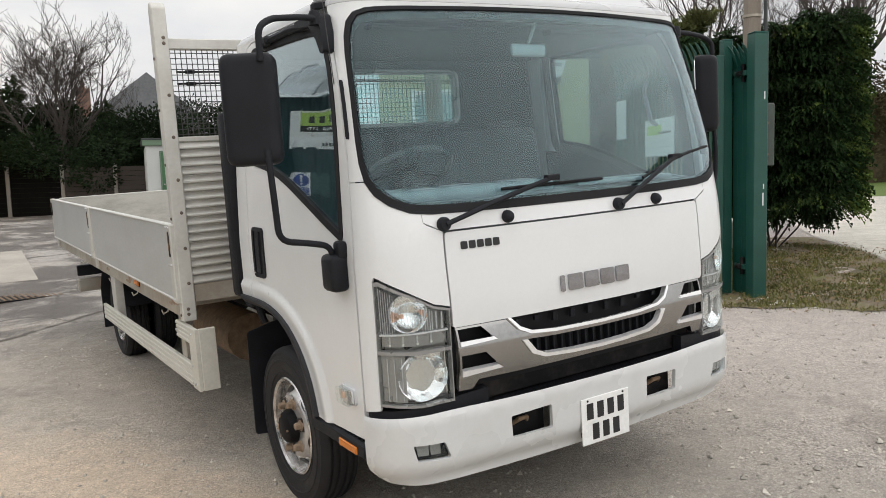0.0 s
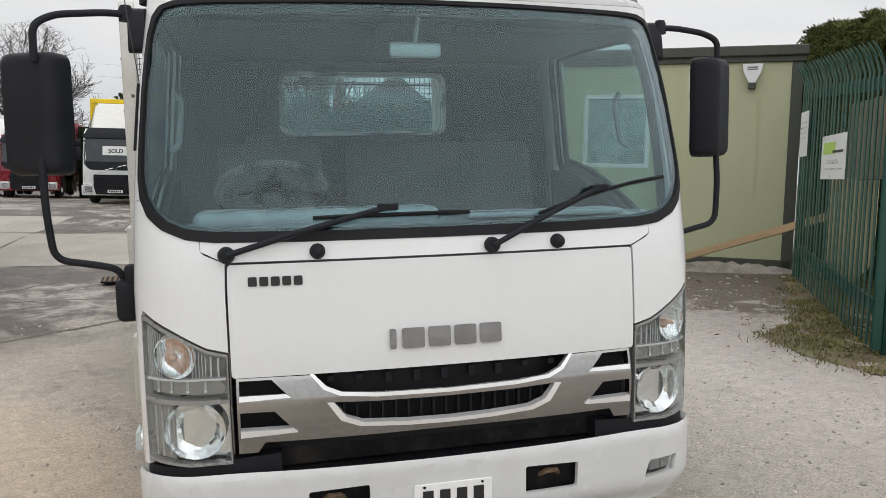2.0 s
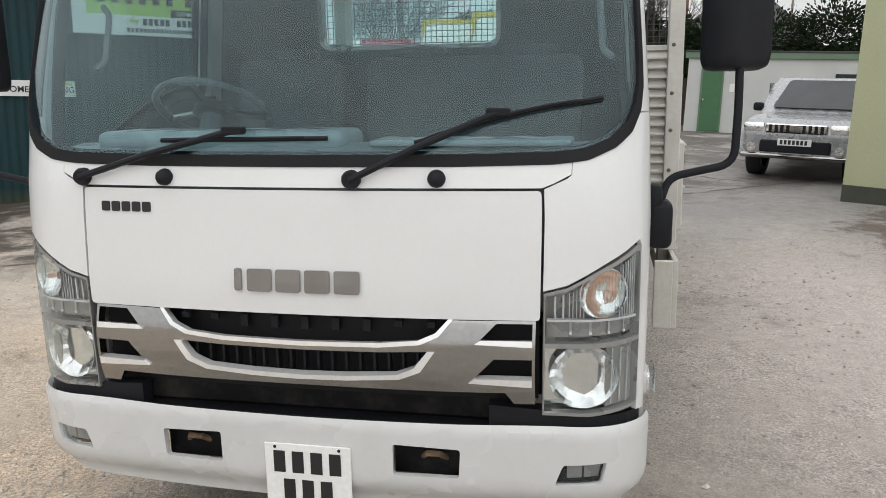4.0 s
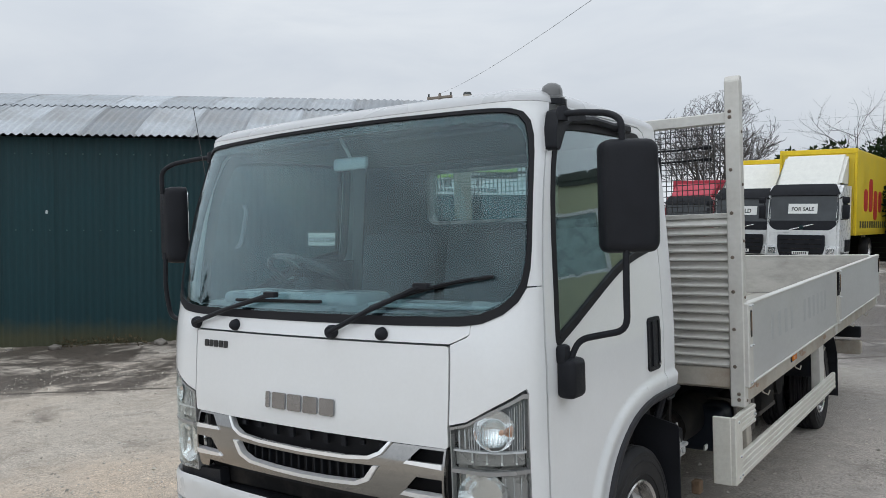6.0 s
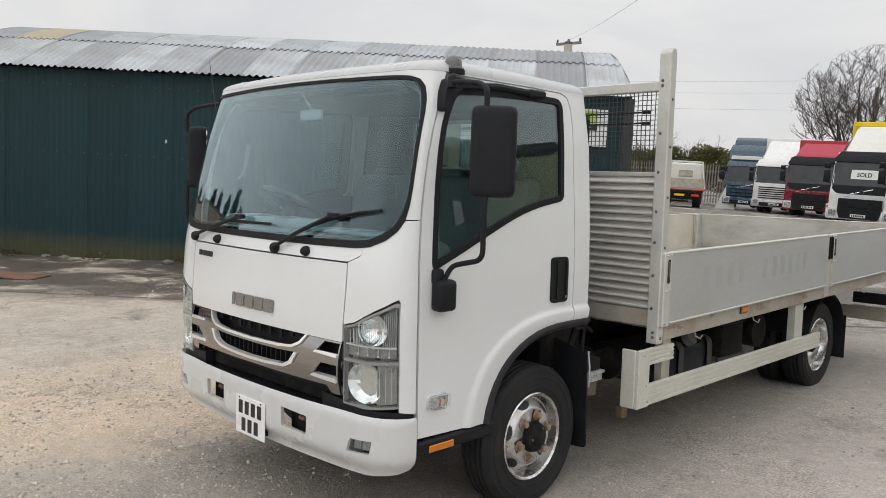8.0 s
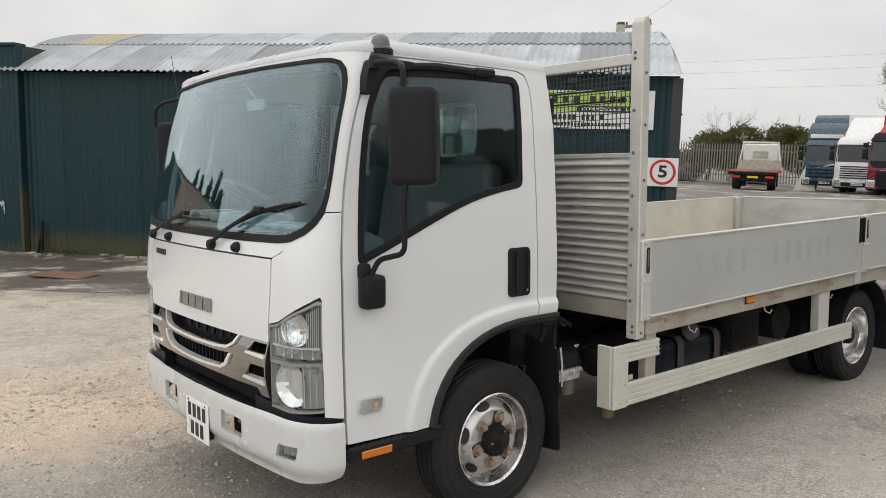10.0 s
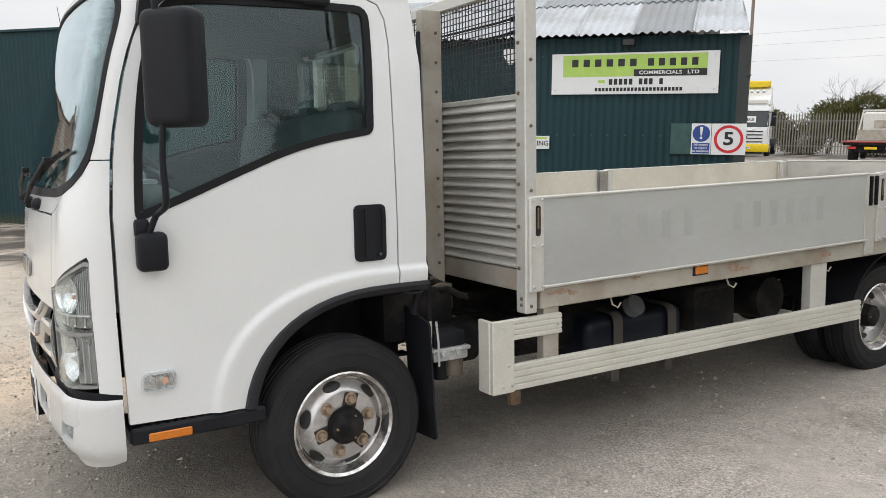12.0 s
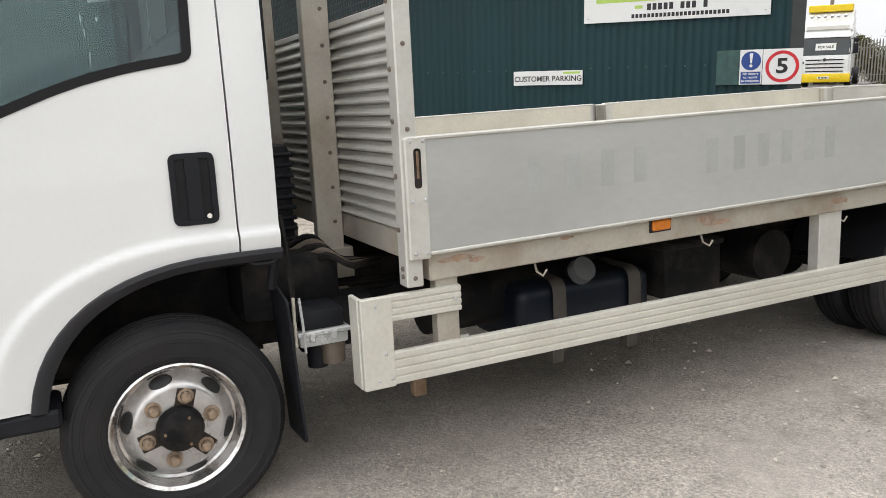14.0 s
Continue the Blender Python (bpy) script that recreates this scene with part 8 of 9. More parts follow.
verge = [(4.08, 3.9), (3.98, 3.2), (4.02, 2.45), (4.45, 1.85), (4.72, 1.3), (5.4, 0.5), (6.2, -0.2), (6.5, 1.7), (9.6, 5.1), (7.6, 6.9), (6.9, 7.3), (5.9, 5.9), (5.3, 5.0), (4.6, 4.3)]
ragged = []
for (x0, y0), (x1, y1) in zip(verge, verge[1:] + verge[:1]):
    n = max(1, int(math.hypot(x1 - x0, y1 - y0) / 0.10))
    for i in range(n):
        x, y = x0 + (x1 - x0) * i / n, y0 + (y1 - y0) * i / n
        d = 0.13 * noise.noise(Vector((x * 2.3, y * 2.3, 1.0))) + 0.06 * noise.noise(Vector((x * 8, y * 8, 4.0)))
        ragged.append((x + d, y + d * 0.7))
patch("grass_verge", ragged, M["verge_earth"], 0.006, "thin worn grass verge with dead leaves", "grass", rough=0.02)
M["pale_gravel"] = mat("pale_path_gravel", (0.52, 0.49, 0.43), 0.9, var=0.15, scale=4, grain=60, grain_amt=0.3, bump=0.5, bump_scale=60)
patch("gravel_path", [(6.25, -0.2), (9.0, -3.5), (30, -9), (36, 2), (19.9, 13.9), (9.65, 5.1), (6.55, 1.7)], M["pale_gravel"], 0.010, "pale gravel path", "path", 1.0)
M["lawn"] = mat("lawn", (0.10, 0.15, 0.025), 0.9, var=0.2, scale=1.0, grain=20, grain_amt=0.25)
patch("lawn", [(20, 14), (36, 2), (60, 14), (40, 30)], M["lawn"], 0.012, "bright green lawn", "grass", 2.0)
rnd = random.Random(9)
v, f = [], []


def inside(x, y, poly):
    c = False
    for (x0, y0), (x1, y1) in zip(poly, poly[1:] + poly[:1]):
        if (y0 > y) != (y1 > y) and x < (x1 - x0) * (y - y0) / (y1 - y0) + x0:
            c = not c
    return c


for i in range(90000):
    x, y = rnd.uniform(3.7, 8.5), rnd.uniform(-0.8, 7.4)
    dens = noise.noise(Vector((x * 1.6, y * 1.6, 0))) + 0.8 * noise.noise(Vector((x * 5.5, y * 5.5, 2)))
    if not inside(x + rnd.gauss(0, 0.11), y + rnd.gauss(0, 0.11), verge) or dens < rnd.uniform(-0.5, 0.15):
        continue
    h = rnd.uniform(0.015, 0.050)
    a = rnd.uniform(0, 6.28)
    z = ground_z(x, y) + 0.010
    b = len(v)
    dx, dy = math.cos(a) * 0.006, math.sin(a) * 0.006
    v += [(x - dx, y - dy, z), (x + dx, y + dy, z), (x + rnd.uniform(-0.03, 0.03), y + rnd.uniform(-0.03, 0.03), z + h)]
    f.append((b, b + 1, b + 2))
me = bpy.data.meshes.new("grass_blades")
me.from_pydata(v, [], f)
me.materials.append(M["grass"])
tagged(new("grass_blades", me), "short sparse grass blades on the verge", "grass", kind="stuff")

M["leaf_litter"] = mat("dead_leaf", (0.20, 0.13, 0.065), 0.9, var=0.3, scale=20)
rnd = random.Random(19)
v, f = [], []
for i in range(9000):
    x, y = rnd.uniform(2.8, 9.0), rnd.uniform(-0.4, 9.0)
    if not inside(x + rnd.gauss(0, 0.3), y + rnd.gauss(0, 0.3), verge) and not (rnd.random() < 0.35 and ((x - 5.2) / 1.5) ** 2 + ((y - 6.4) / 1.6) ** 2 < 1):
        continue
    s, a, z = rnd.uniform(0.012, 0.032), rnd.uniform(0, 6.28), ground_z(x, y) + rnd.uniform(0.022, 0.045)
    c_, s_ = math.cos(a) * s, math.sin(a) * s
    b = len(v)
    v += [(x - c_, y - s_, z), (x + s_ * 0.5, y - c_ * 0.5, z + s * rnd.uniform(-0.2, 0.5)), (x + c_, y + s_, z + s * 0.3), (x - s_ * 0.5, y + c_ * 0.5, z + s * rnd.uniform(-0.2, 0.5))]
    f.append((b, b + 1, b + 2, b + 3))
me = bpy.data.meshes.new("dead_leaves")
me.from_pydata(v, [], f)
me.materials.append(M["leaf_litter"])
tagged(new("dead_leaves", me), "brown dead leaves scattered over the grass verge", "leaves", kind="stuff")

M["heap_gravel"] = mat("dirty_gravel", (0.30, 0.27, 0.235), 0.9, var=0.25, scale=5, grain=50, grain_amt=0.4, bump=0.8, bump_scale=50)
HEAP = frame_at(6.55, 8.15, ground_z(6.5, 8.2), 0.83, -0.55)
bm = bmesh.new()
bmesh.ops.create_grid(bm, x_segments=60, y_segments=24, size=1.0)
for q in bm.verts:
    k = max(0.0, 1 - q.co.x ** 2) * max(0.0, 1 - q.co.y ** 2)
    q.co = Vector((q.co.x * 1.15, q.co.y * 0.42, 0.13 * k ** 0.8 + 0.05 * k * noise.noise(Vector((q.co.x * 9, q.co.y * 4, 0))) + 0.03 * noise.noise(Vector((q.co.x * 30, q.co.y * 12, 5))) * k - 0.02))
solid("gravel_heap", bm, M["heap_gravel"], "low heap of pale gravel beside the cabin", "gravel", HEAP, kind="stuff")
rnd = random.Random(27)
M["litter"] = mat("pale_litter", (0.62, 0.60, 0.56), 0.7, var=0.2)
for i in range(46):
    x, y = rnd.gauss(5.5, 0.8), rnd.gauss(6.5, 0.9)
    if i > 33:
        x, y = rnd.gauss(4.55, 0.12), rnd.gauss(2.35, 0.2)
    s_ = rnd.uniform(0.012, 0.040)
    bm = bmesh.new()
    bmesh.ops.create_cube(bm, size=s_)
    for q in bm.verts:
        q.co = Vector((q.co.x * rnd.uniform(0.7, 1.8), q.co.y * rnd.uniform(0.6, 1.2), q.co.z * rnd.uniform(0.2, 0.5)))
    solid("litter_scrap", bm, M["litter"], "small pale scrap lying on the ground", "litter", Matrix.Translation((x, y, ground_z(x, y) + 0.008)) @ pose(0, 0, 0, 0, 0, rnd.uniform(0, 180)), "scraps on the ground")

gr = thing("drain_grate", "long rusty slotted drain grate set in the yard", "drain", Matrix.Translation((-1.9, 9.75, ground_z(-1.9, 9.75) + 0.012)) @ pose(0, 0, 0, 0, 0, 6))
part("tray", box(-0.85, 0.85, -0.30, 0.30, -0.01, 0.004, 0.002), M["chassis"], gr)
for i in range(24):
    part("bar", box(-0.82 + i * 0.07, -0.79 + i * 0.07, -0.28, 0.28, 0.004, 0.014, 0.002), M["rust"], gr)
M["conc"] = mat("pale_concrete_slab", (0.42, 0.385, 0.335), 0.85, var=0.1, scale=1.2, grain=30, grain_amt=0.1, dirt=(0.25, 0.22, 0.19), dirt_amt=0.5, dirt_scale=0.9)
for i, (x0, x1, y0, y1) in enumerate(((-9.5, -5.2, 11.6, 15.6), (-5.15, -1.2, 11.2, 15.2), (-9.0, -5.0, 15.7, 19.0))):
    patch("concrete_slab", [(x0, y0 + 0.3), (x1, y0), (x1 + 0.1, y1), (x0 + 0.1, y1 + 0.3)], M["conc"], 0.006, "pale worn concrete slab", "pavement", 1.0)
rs = thing("rust_sheet", "flat rusty steel sheet lying by the shed", "sheet", Matrix.Translation((-10.6, 2.0, ground_z(-10.6, 2.0) + 0.02)) @ pose(0, 0, 0, 0, 0, 35))
part("sheet", box(-0.5, 0.5, -0.28, 0.28, 0, 0.02, 0.004), mat("red_rust", (0.16, 0.085, 0.055), 0.85, var=0.3, scale=5), rs)
rnd = random.Random(21)
M["rubble"] = mat("grey_rubble", (0.17, 0.155, 0.135), 0.9, var=0.35, scale=14)
for i in range(14):
    k = rnd.uniform(-13.2, -1.0)
    p = SHED @ Vector((k, rnd.uniform(-0.5, 0.12), 0))
    s = rnd.uniform(0.05, 0.16)
    bm = bmesh.new()
    bmesh.ops.create_icosphere(bm, subdivisions=1, radius=s)
    for q in bm.verts:
        q.co *= rnd.uniform(0.7, 1.2)
        q.co.z *= 0.5
    solid("rubble_lump", bm, M["rubble"], "rough lump of rubble by the shed", "rubble", Matrix.Translation((p.x, p.y, ground_z(p.x, p.y) + s * 0.2)), "rubble by the shed")
blobs = [((SHED @ Vector((rnd.uniform(-13.4, -1.5), 0.05, 0))), (0.35, 0.2, 0.10)) for i in range(16)]
blobs = [((p.x, p.y, ground_z(p.x, p.y) + 0.05), r) for p, r in blobs]
bush("weeds", "low weeds along the foot of the shed", blobs, 900, 0.04, 77, M["brownhedge"], "weeds")

# ---------------- parked vehicles ----------------
M["blue_cab"] = mat("blue_lorry_paint", (0.030, 0.068, 0.105), 0.28, var=0.05, coat=0.4)
M["red_cab"] = mat("dark_red_paint", (0.20, 0.012, 0.02), 0.28, var=0.05, coat=0.4)
M["pink_box"] = mat("faded_red_curtain", (0.40, 0.035, 0.06), 0.6, var=0.08)
M["yellow"] = mat("yellow_paint", (0.78, 0.56, 0.01), 0.4, var=0.06)
M["ycurtain"] = mat("yellow_curtain_side", (0.70, 0.52, 0.03), 0.55, var=0.08, scale=1.0)
M["logo_red"] = mat("red_logo", (0.50, 0.04, 0.03), 0.5)
M["cream"] = mat("cream_white_deflector", (0.70, 0.695, 0.64), 0.4, var=0.05)
M["vwhite"] = mat("lorry_white", (0.74, 0.75, 0.74), 0.3, var=0.03, dirt=(0.5, 0.48, 0.44), dirt_amt=0.2, coat=0.3)
M["vgrey"] = mat("silver_pickup_paint", (0.36, 0.37, 0.38), 0.28, 0.5, var=0.03, coat=0.5)
M["dglass"] = mat("dark_vehicle_glass", (0.030, 0.036, 0.040), 0.08, var=0.3, scale=1.5, rvar=0.02, spec=0.55)
SIDE = Matrix(((0, 0, 1, 0), (1, 0, 0, 0), (0, 1, 0, 0), (0, 0, 0, 1)))   # outline (y, z) pushed along x


def vehicle_wheel(parent, x, y, r, w):
    g = 1 if x > 0 else -1
    ax = Matrix.Translation((x, y, r)) @ pose(0, 0, 0, 0, g * 90)
    t = part("wheel", lathe([(r * 0.58, -w / 2), (r * 0.95, -w / 2), (r, -w * 0.35), (r, w * 0.35), (r * 0.95, w / 2), (r * 0.58, w / 2)], ax, 24), M["rubber"], parent, "", 35)
    part("rim", lathe([(r * 0.6, w * 0.48), (r * 0.5, w * 0.25), (r * 0.3, w * 0.3), (0.0, w * 0.3)], ax, 18), M["rimsteel"], t, "", 40)


def far_lorry(m, label, paint, hw=1.15, top=2.75, box_top=0, box_mat=None, edge=None, card="", visor="dark", high=0.0, bars=4, frame_mat=None, curtain=None, group="lorries along the yard"):
    """A forward-control lorry facing -y, its front at y = 0."""
    t = thing("parked_lorry", label, "lorry", m, group)
    zs = 1.55
    cab_ = prism(rounded([(0.0, 0.45), (0.0, 1.25), (0.04, 1.5), (0.20, top - 0.25), (0.42, top), (1.75, top), (1.75, 0.6), (1.5, 0.45)], [0.02, 0.05, 0.05, 0.08, 0.15, 0.05, 0.05, 0.02]), -hw, hw, SIDE)
    bmesh.ops.bevel(cab_, geom=[e for e in cab_.edges if abs(abs(e.verts[0].co.x) - hw) < 1e-4 and abs(abs(e.verts[1].co.x) - hw) < 1e-4 and min(e.verts[0].co.y, e.verts[1].co.y) < 0.5], offset=0.09, segments=3, affect="EDGES")
    c = part("cab", cab_, M[paint], t, "", 40)

    def on_front(x, z):
        y = lerp_table([(0.4, 0.0), (1.25, 0.0), (1.5, 0.04), (top - 0.25, 0.20), (top, 0.42)], z)
        return (x, y + 0.09 * smoothstep(hw - 0.12, hw + 0.01, abs(x)), z)

    part("windscreen", panel(rounded([(-hw + 0.05, zs), (hw - 0.05, zs), (hw - 0.08, top - 0.30), (-hw + 0.08, top - 0.30)], 0.10), on_front, (), (0.3, 0.2), 0.02, 0.012), M["dglass"], c, "dark windscreen", 40)
    part("wind_panel", panel(rounded([(-hw + 0.27, 1.24), (hw - 0.27, 1.24), (hw - 0.10, 1.40), (hw - 0.04, zs + 0.03), (-hw + 0.04, zs + 0.03), (-hw + 0.10, 1.40)], 0.12), on_front, (), (0.3, 0.2), 0.02, 0.010), M["black"] if visor == "dark" else M[paint], c, "", 40)
    part("roof_visor", panel(rounded([(-hw + 0.05, top - 0.36), (hw - 0.05, top - 0.36), (hw - 0.16, top - 0.02), (-hw + 0.16, top - 0.02)], 0.1), on_front, (), (0.3, 0.2), 0.05, 0.09), M["black"] if visor == "dark" else M[paint], c, "", 40)
    dark = visor == "dark"
    bp_ = part("bumper", box(-hw - 0.02, hw + 0.02, -0.08, 0.25, 0.32, 0.70, 0.05, 2), M[paint] if dark or high else M["lampgrey"], t, "", 40)
    if dark:
        g_ = part("grille", prism(rounded([(-0.66, 0.36), (0.66, 0.36), (0.74, 0.62), (0.74, 1.08), (-0.74, 1.08), (-0.74, 0.62)], 0.05), -0.12, -0.02, XZ), M["black"], c, "black mesh grille")
        for i in range(bars):
            z = 0.46 + i * 0.15
            part("grille_bar", box(-0.66, 0.66, -0.128, -0.118, z, z + 0.03, 0.003), M["chassis"], g_)
        part("brand_bar", box(-0.60, -0.40, -0.012, -0.004, 1.14, 1.16, 0), M["lampgrey"], c)
    else:
        g_ = part("grille", panel(rounded([(-hw + 0.20, 0.72), (hw - 0.20, 0.72), (hw - 0.14, 1.38), (-hw + 0.14, 1.38)], 0.05), on_front, (), (0.3, 0.2), 0.02, 0.012), M[paint], c, "slatted grille panel")
        for i in range(bars):
            z = 0.78 + i * 0.55 / max(1, bars - 1)
            part("slat", box(-hw + 0.30, hw - 0.30, -0.034, -0.012, z - 0.026, z + 0.026, 0.006), M["black"], g_)
        part("lower_intake", box(-hw + 0.40, hw - 0.40, -0.088, -0.06, 0.36, 0.56, 0.01), M["black"], bp_)
    if dark or high:
        part("badge_bar", tube([(-0.38, -0.03, 1.24), (0.38, -0.01, 1.44)], 0.016, 6), M["chrome"], c, "slanted chrome bar badge")
        part("badge_ring", lathe([(0.0, 0.01), (0.075, 0.01), (0.08, 0.0), (0.0, 0.0)], Matrix.Translation((0, -0.035, 1.34)) @ pose(0, 0, 0, 90), 16), M["chrome"], c)
    for g in (1, -1):
        part("headlamp", box(min(g * (hw - 0.40), g * (hw - 0.02)), max(g * (hw - 0.40), g * (hw - 0.02)), -0.10, 0.0, 0.38, 0.72, 0.04, 2), M["lampgrey"], t, "headlamp surround", 40)
        part("lamp_glass", box(min(g * (hw - 0.36), g * (hw - 0.10)), max(g * (hw - 0.36), g * (hw - 0.10)), -0.112, -0.098, 0.44, 0.66, 0.01), M["reflect"], t)
        mr = part("mirror", box(min(g * (hw + 0.06), g * (hw + 0.28)), max(g * (hw + 0.06), g * (hw + 0.28)), 0.05, 0.17, 1.62, 2.08, 0.03, 2), M["black"], t, "", 40)
        part("mirror_small", box(min(g * (hw + 0.06), g * (hw + 0.28)), max(g * (hw + 0.06), g * (hw + 0.28)), 0.05, 0.16, 2.14, 2.34, 0.03, 2), M["black"], mr, "", 40)
        part("mirror_arm", tube([(g * (hw - 0.05), 0.25, 2.3), (g * (hw + 0.10), 0.12, 2.36), (g * (hw + 0.1), 0.12, 1.6), (g * (hw - 0.05), 0.25, 1.62)], 0.02, 6, 0.05), M["black"], mr)
        part("side_window", box(min(g * (hw - 0.005), g * (hw + 0.008)), max(g * (hw - 0.005), g * (hw + 0.008)), 0.50, 1.25, 1.6, top - 0.42, 0.003), M["dglass"], c)
        part("wheel_guard", box(min(g * (hw - 0.3), g * (hw + 0.01)), max(g * (hw - 0.3), g * (hw + 0.01)), 0.75, 1.85, 0.42, 1.02, 0.12, 2), M["black"], t, "", 40)
        vehicle_wheel(t, g * (hw - 0.16), 1.25, 0.47, 0.28)
        vehicle_wheel(t, g * (hw - 0.2), 5.4, 0.47, 0.30)
    np_ = part("number_plate", box(-0.26, 0.26, -0.14, -0.085, 0.42, 0.53, 0.002), M["numplate"], t)
    for i in range(7):
        part("plate_bar", box(-0.22 + i * 0.063, -0.18 + i * 0.063, -0.144, -0.139, 0.44, 0.51, 0), M["ink"], np_)
    if high:
        hs = prism(rounded([(0.24, top - 0.05), (0.42, top + high * 0.65), (0.75, top + high), (1.75, top + high), (1.75, top - 0.1)], 0.1), -hw + 0.06, hw - 0.06, SIDE)
        part("high_roof", hs, M[paint], t, "", 40)
        df = prism(rounded([(0.95, top + high - 0.02), (1.05, top + high + 0.25), (1.35, top + high + 0.42), (1.9, top + high + 0.42), (1.9, top + high - 0.02)], 0.06), -hw + 0.10, hw - 0.10, SIDE)
        part("deflector", df, M[paint], t, "", 40)
        part("lamp_bar", box(-hw + 0.2, hw - 0.2, 0.20, 0.34, top + 0.02, top + 0.22, 0.02), M["cream"], t, "pale panel over the screen")
    if box_top:
        b0 = 1.95
        bd = part("box_body", box(-hw - 0.10, hw + 0.10, b0, 8.4, 1.05, box_top, 0.02), M[box_mat], t, "tall box body")
        if edge:
            part("top_edge", box(-hw - 0.13, hw + 0.13, b0 - 0.03, b0 + 0.08, box_top - 0.16, box_top + 0.02, 0.02), M[edge], bd, "coloured front edge")
            for g in (1, -1):
                part("side_edge", box(min(g * (hw + 0.03), g * (hw + 0.13)), max(g * (hw + 0.03), g * (hw + 0.13)), b0 - 0.025, b0 + 0.085, 1.05, box_top - 0.15, 0.015), M[edge], bd)
        fd = prism(rounded([(0.55, top - 0.03), (0.75, top + 0.15), (1.7, min(box_top - 0.17, top + 1.1)), (1.9, min(box_top - 0.17, top + 1.1)), (1.9, top - 0.03)], 0.06), -hw + 0.12, hw - 0.12, SIDE)
        bmesh.ops.bevel(fd, geom=[e for e in fd.edges if abs(e.verts[0].co.x - e.verts[1].co.x) < 1e-4], offset=0.10, segments=3, affect="EDGES")
        part("deflector", fd, M[box_mat if box_mat != "ycurtain" else "cream"], t, "", 40)
        if curtain:
            for g in (1, -1):
                part("curtain", box(min(g * (hw + 0.10), g * (hw + 0.118)), max(g * (hw + 0.10), g * (hw + 0.118)), b0 + 0.1, 8.3, 1.15, box_top - 0.12, 0.003), M["ycurtain"], bd, "yellow curtain side with red shapes")
                for (ya, yb, za, zb) in ((3.2, 3.9, 1.9, 2.7), (4.1, 4.8, 1.9, 3.1), (5.0, 5.7, 1.6, 2.7), (5.9, 6.6, 1.9, 2.7)):
                    sh = rounded([(ya, za), (yb, za), (yb, zb), (ya, zb)], 0.25)
                    part("logo_shape", prism(sh, g * 0.0, 0.006, Matrix(((0, 0, g, g * (hw + 0.1185)), (1, 0, 0, 0), (0, 1, 0, 0), (0, 0, 0, 1)))), M["logo_red"], bd)
                for i in range(12):
                    part("writing_bar", box(min(g * (hw + 0.1185), g * (hw + 0.124)), max(g * (hw + 0.1185), g * (hw + 0.124)), 2.6 + i * 0.42, 2.85 + i * 0.42, 1.3, 1.55, 0), M["dark_trim"], bd)
    else:
        part("chassis_frame", box(-0.45, 0.45, 1.7, 6.0, 0.6, 0.95, 0.02), M["chassis"], t)
    if card:
        cd = part("price_card", panel([(-0.46, 1.79), (0.46, 1.79), (0.46, 2.12), (-0.46, 2.12)], on_front, (), (1, 1), 0.004, 0.02), M["paper"], c, "white card in the windscreen")
        y = on_front(0, 1.95)[1] - 0.026
        letters(card, 0.175 if len(card) > 5 else 0.215, Matrix.Translation((0, y, 1.94)) @ pose(0, 0, 0, 82), M["ink"], cd, 0.95, 0.004)
    return t


def at_ground(x, y, rz=0.0, s=1.0):
    return Matrix.Translation((x, y, ground_z(x, y))) @ pose(0, 0, 0, 0, 0, rz) @ Matrix.Scale(s, 4)


far_lorry(at_ground(-2.75, 24.0, -3, 0.92), "white lorry with yellow curtain body and for-sale card", "vwhite", box_top=4.05, box_mat="ycurtain", edge="yellow", card="FOR SALE", curtain=True)
far_lorry(at_ground(-4.85, 25.4, -3, 0.90), "white lorry with yellow-edged box and sold card", "vwhite", box_top=3.95, box_mat="ycurtain", edge="yellow", card="SOLD", curtain=True)
far_lorry(at_ground(-9.4, 33.5, 4, 0.95), "dark red lorry with faded red body", "red_cab", box_top=3.62, box_mat="pink_box")
far_lorry(at_ground(-12.2, 36.7, 6, 0.95), "white lorry with barred grille", "vwhite", visor="light", bars=6, box_top=3.95, box_mat="vwhite")
far_lorry(at_ground(-14.3, 38.0, 8, 0.95), "blue tractor unit with high roof and deflector", "blue_cab", visor="light", high=0.85)
rn = far_lorry(at_ground(-21.5, 32.6, 32, 0.92), "white lorry with yellow bumper, light bar and for-sale card", "vwhite", visor="light", high=0.55, card="FOR SALE", group="")
part("yellow_bumper", box(-1.18, 1.18, -0.12, 0.0, 0.25, 0.68, 0.04, 2), M["yellow"], rn, "yellow bumper", 40)
part("yellow_sign", box(-1.0, 1.0, 0.9, 1.3, 3.65, 3.98, 0.04), M["yellow"], rn, "yellow roof sign")
for i in range(6):
    part("roof_lamp", lathe([(0.0, 0.03), (0.09, 0.02), (0.10, -0.06), (0.0, -0.08)], Matrix.Translation((-0.75 + i * 0.3, 0.42, 3.42)) @ pose(0, 0, 0, 90), 14), M["reflect"], rn)

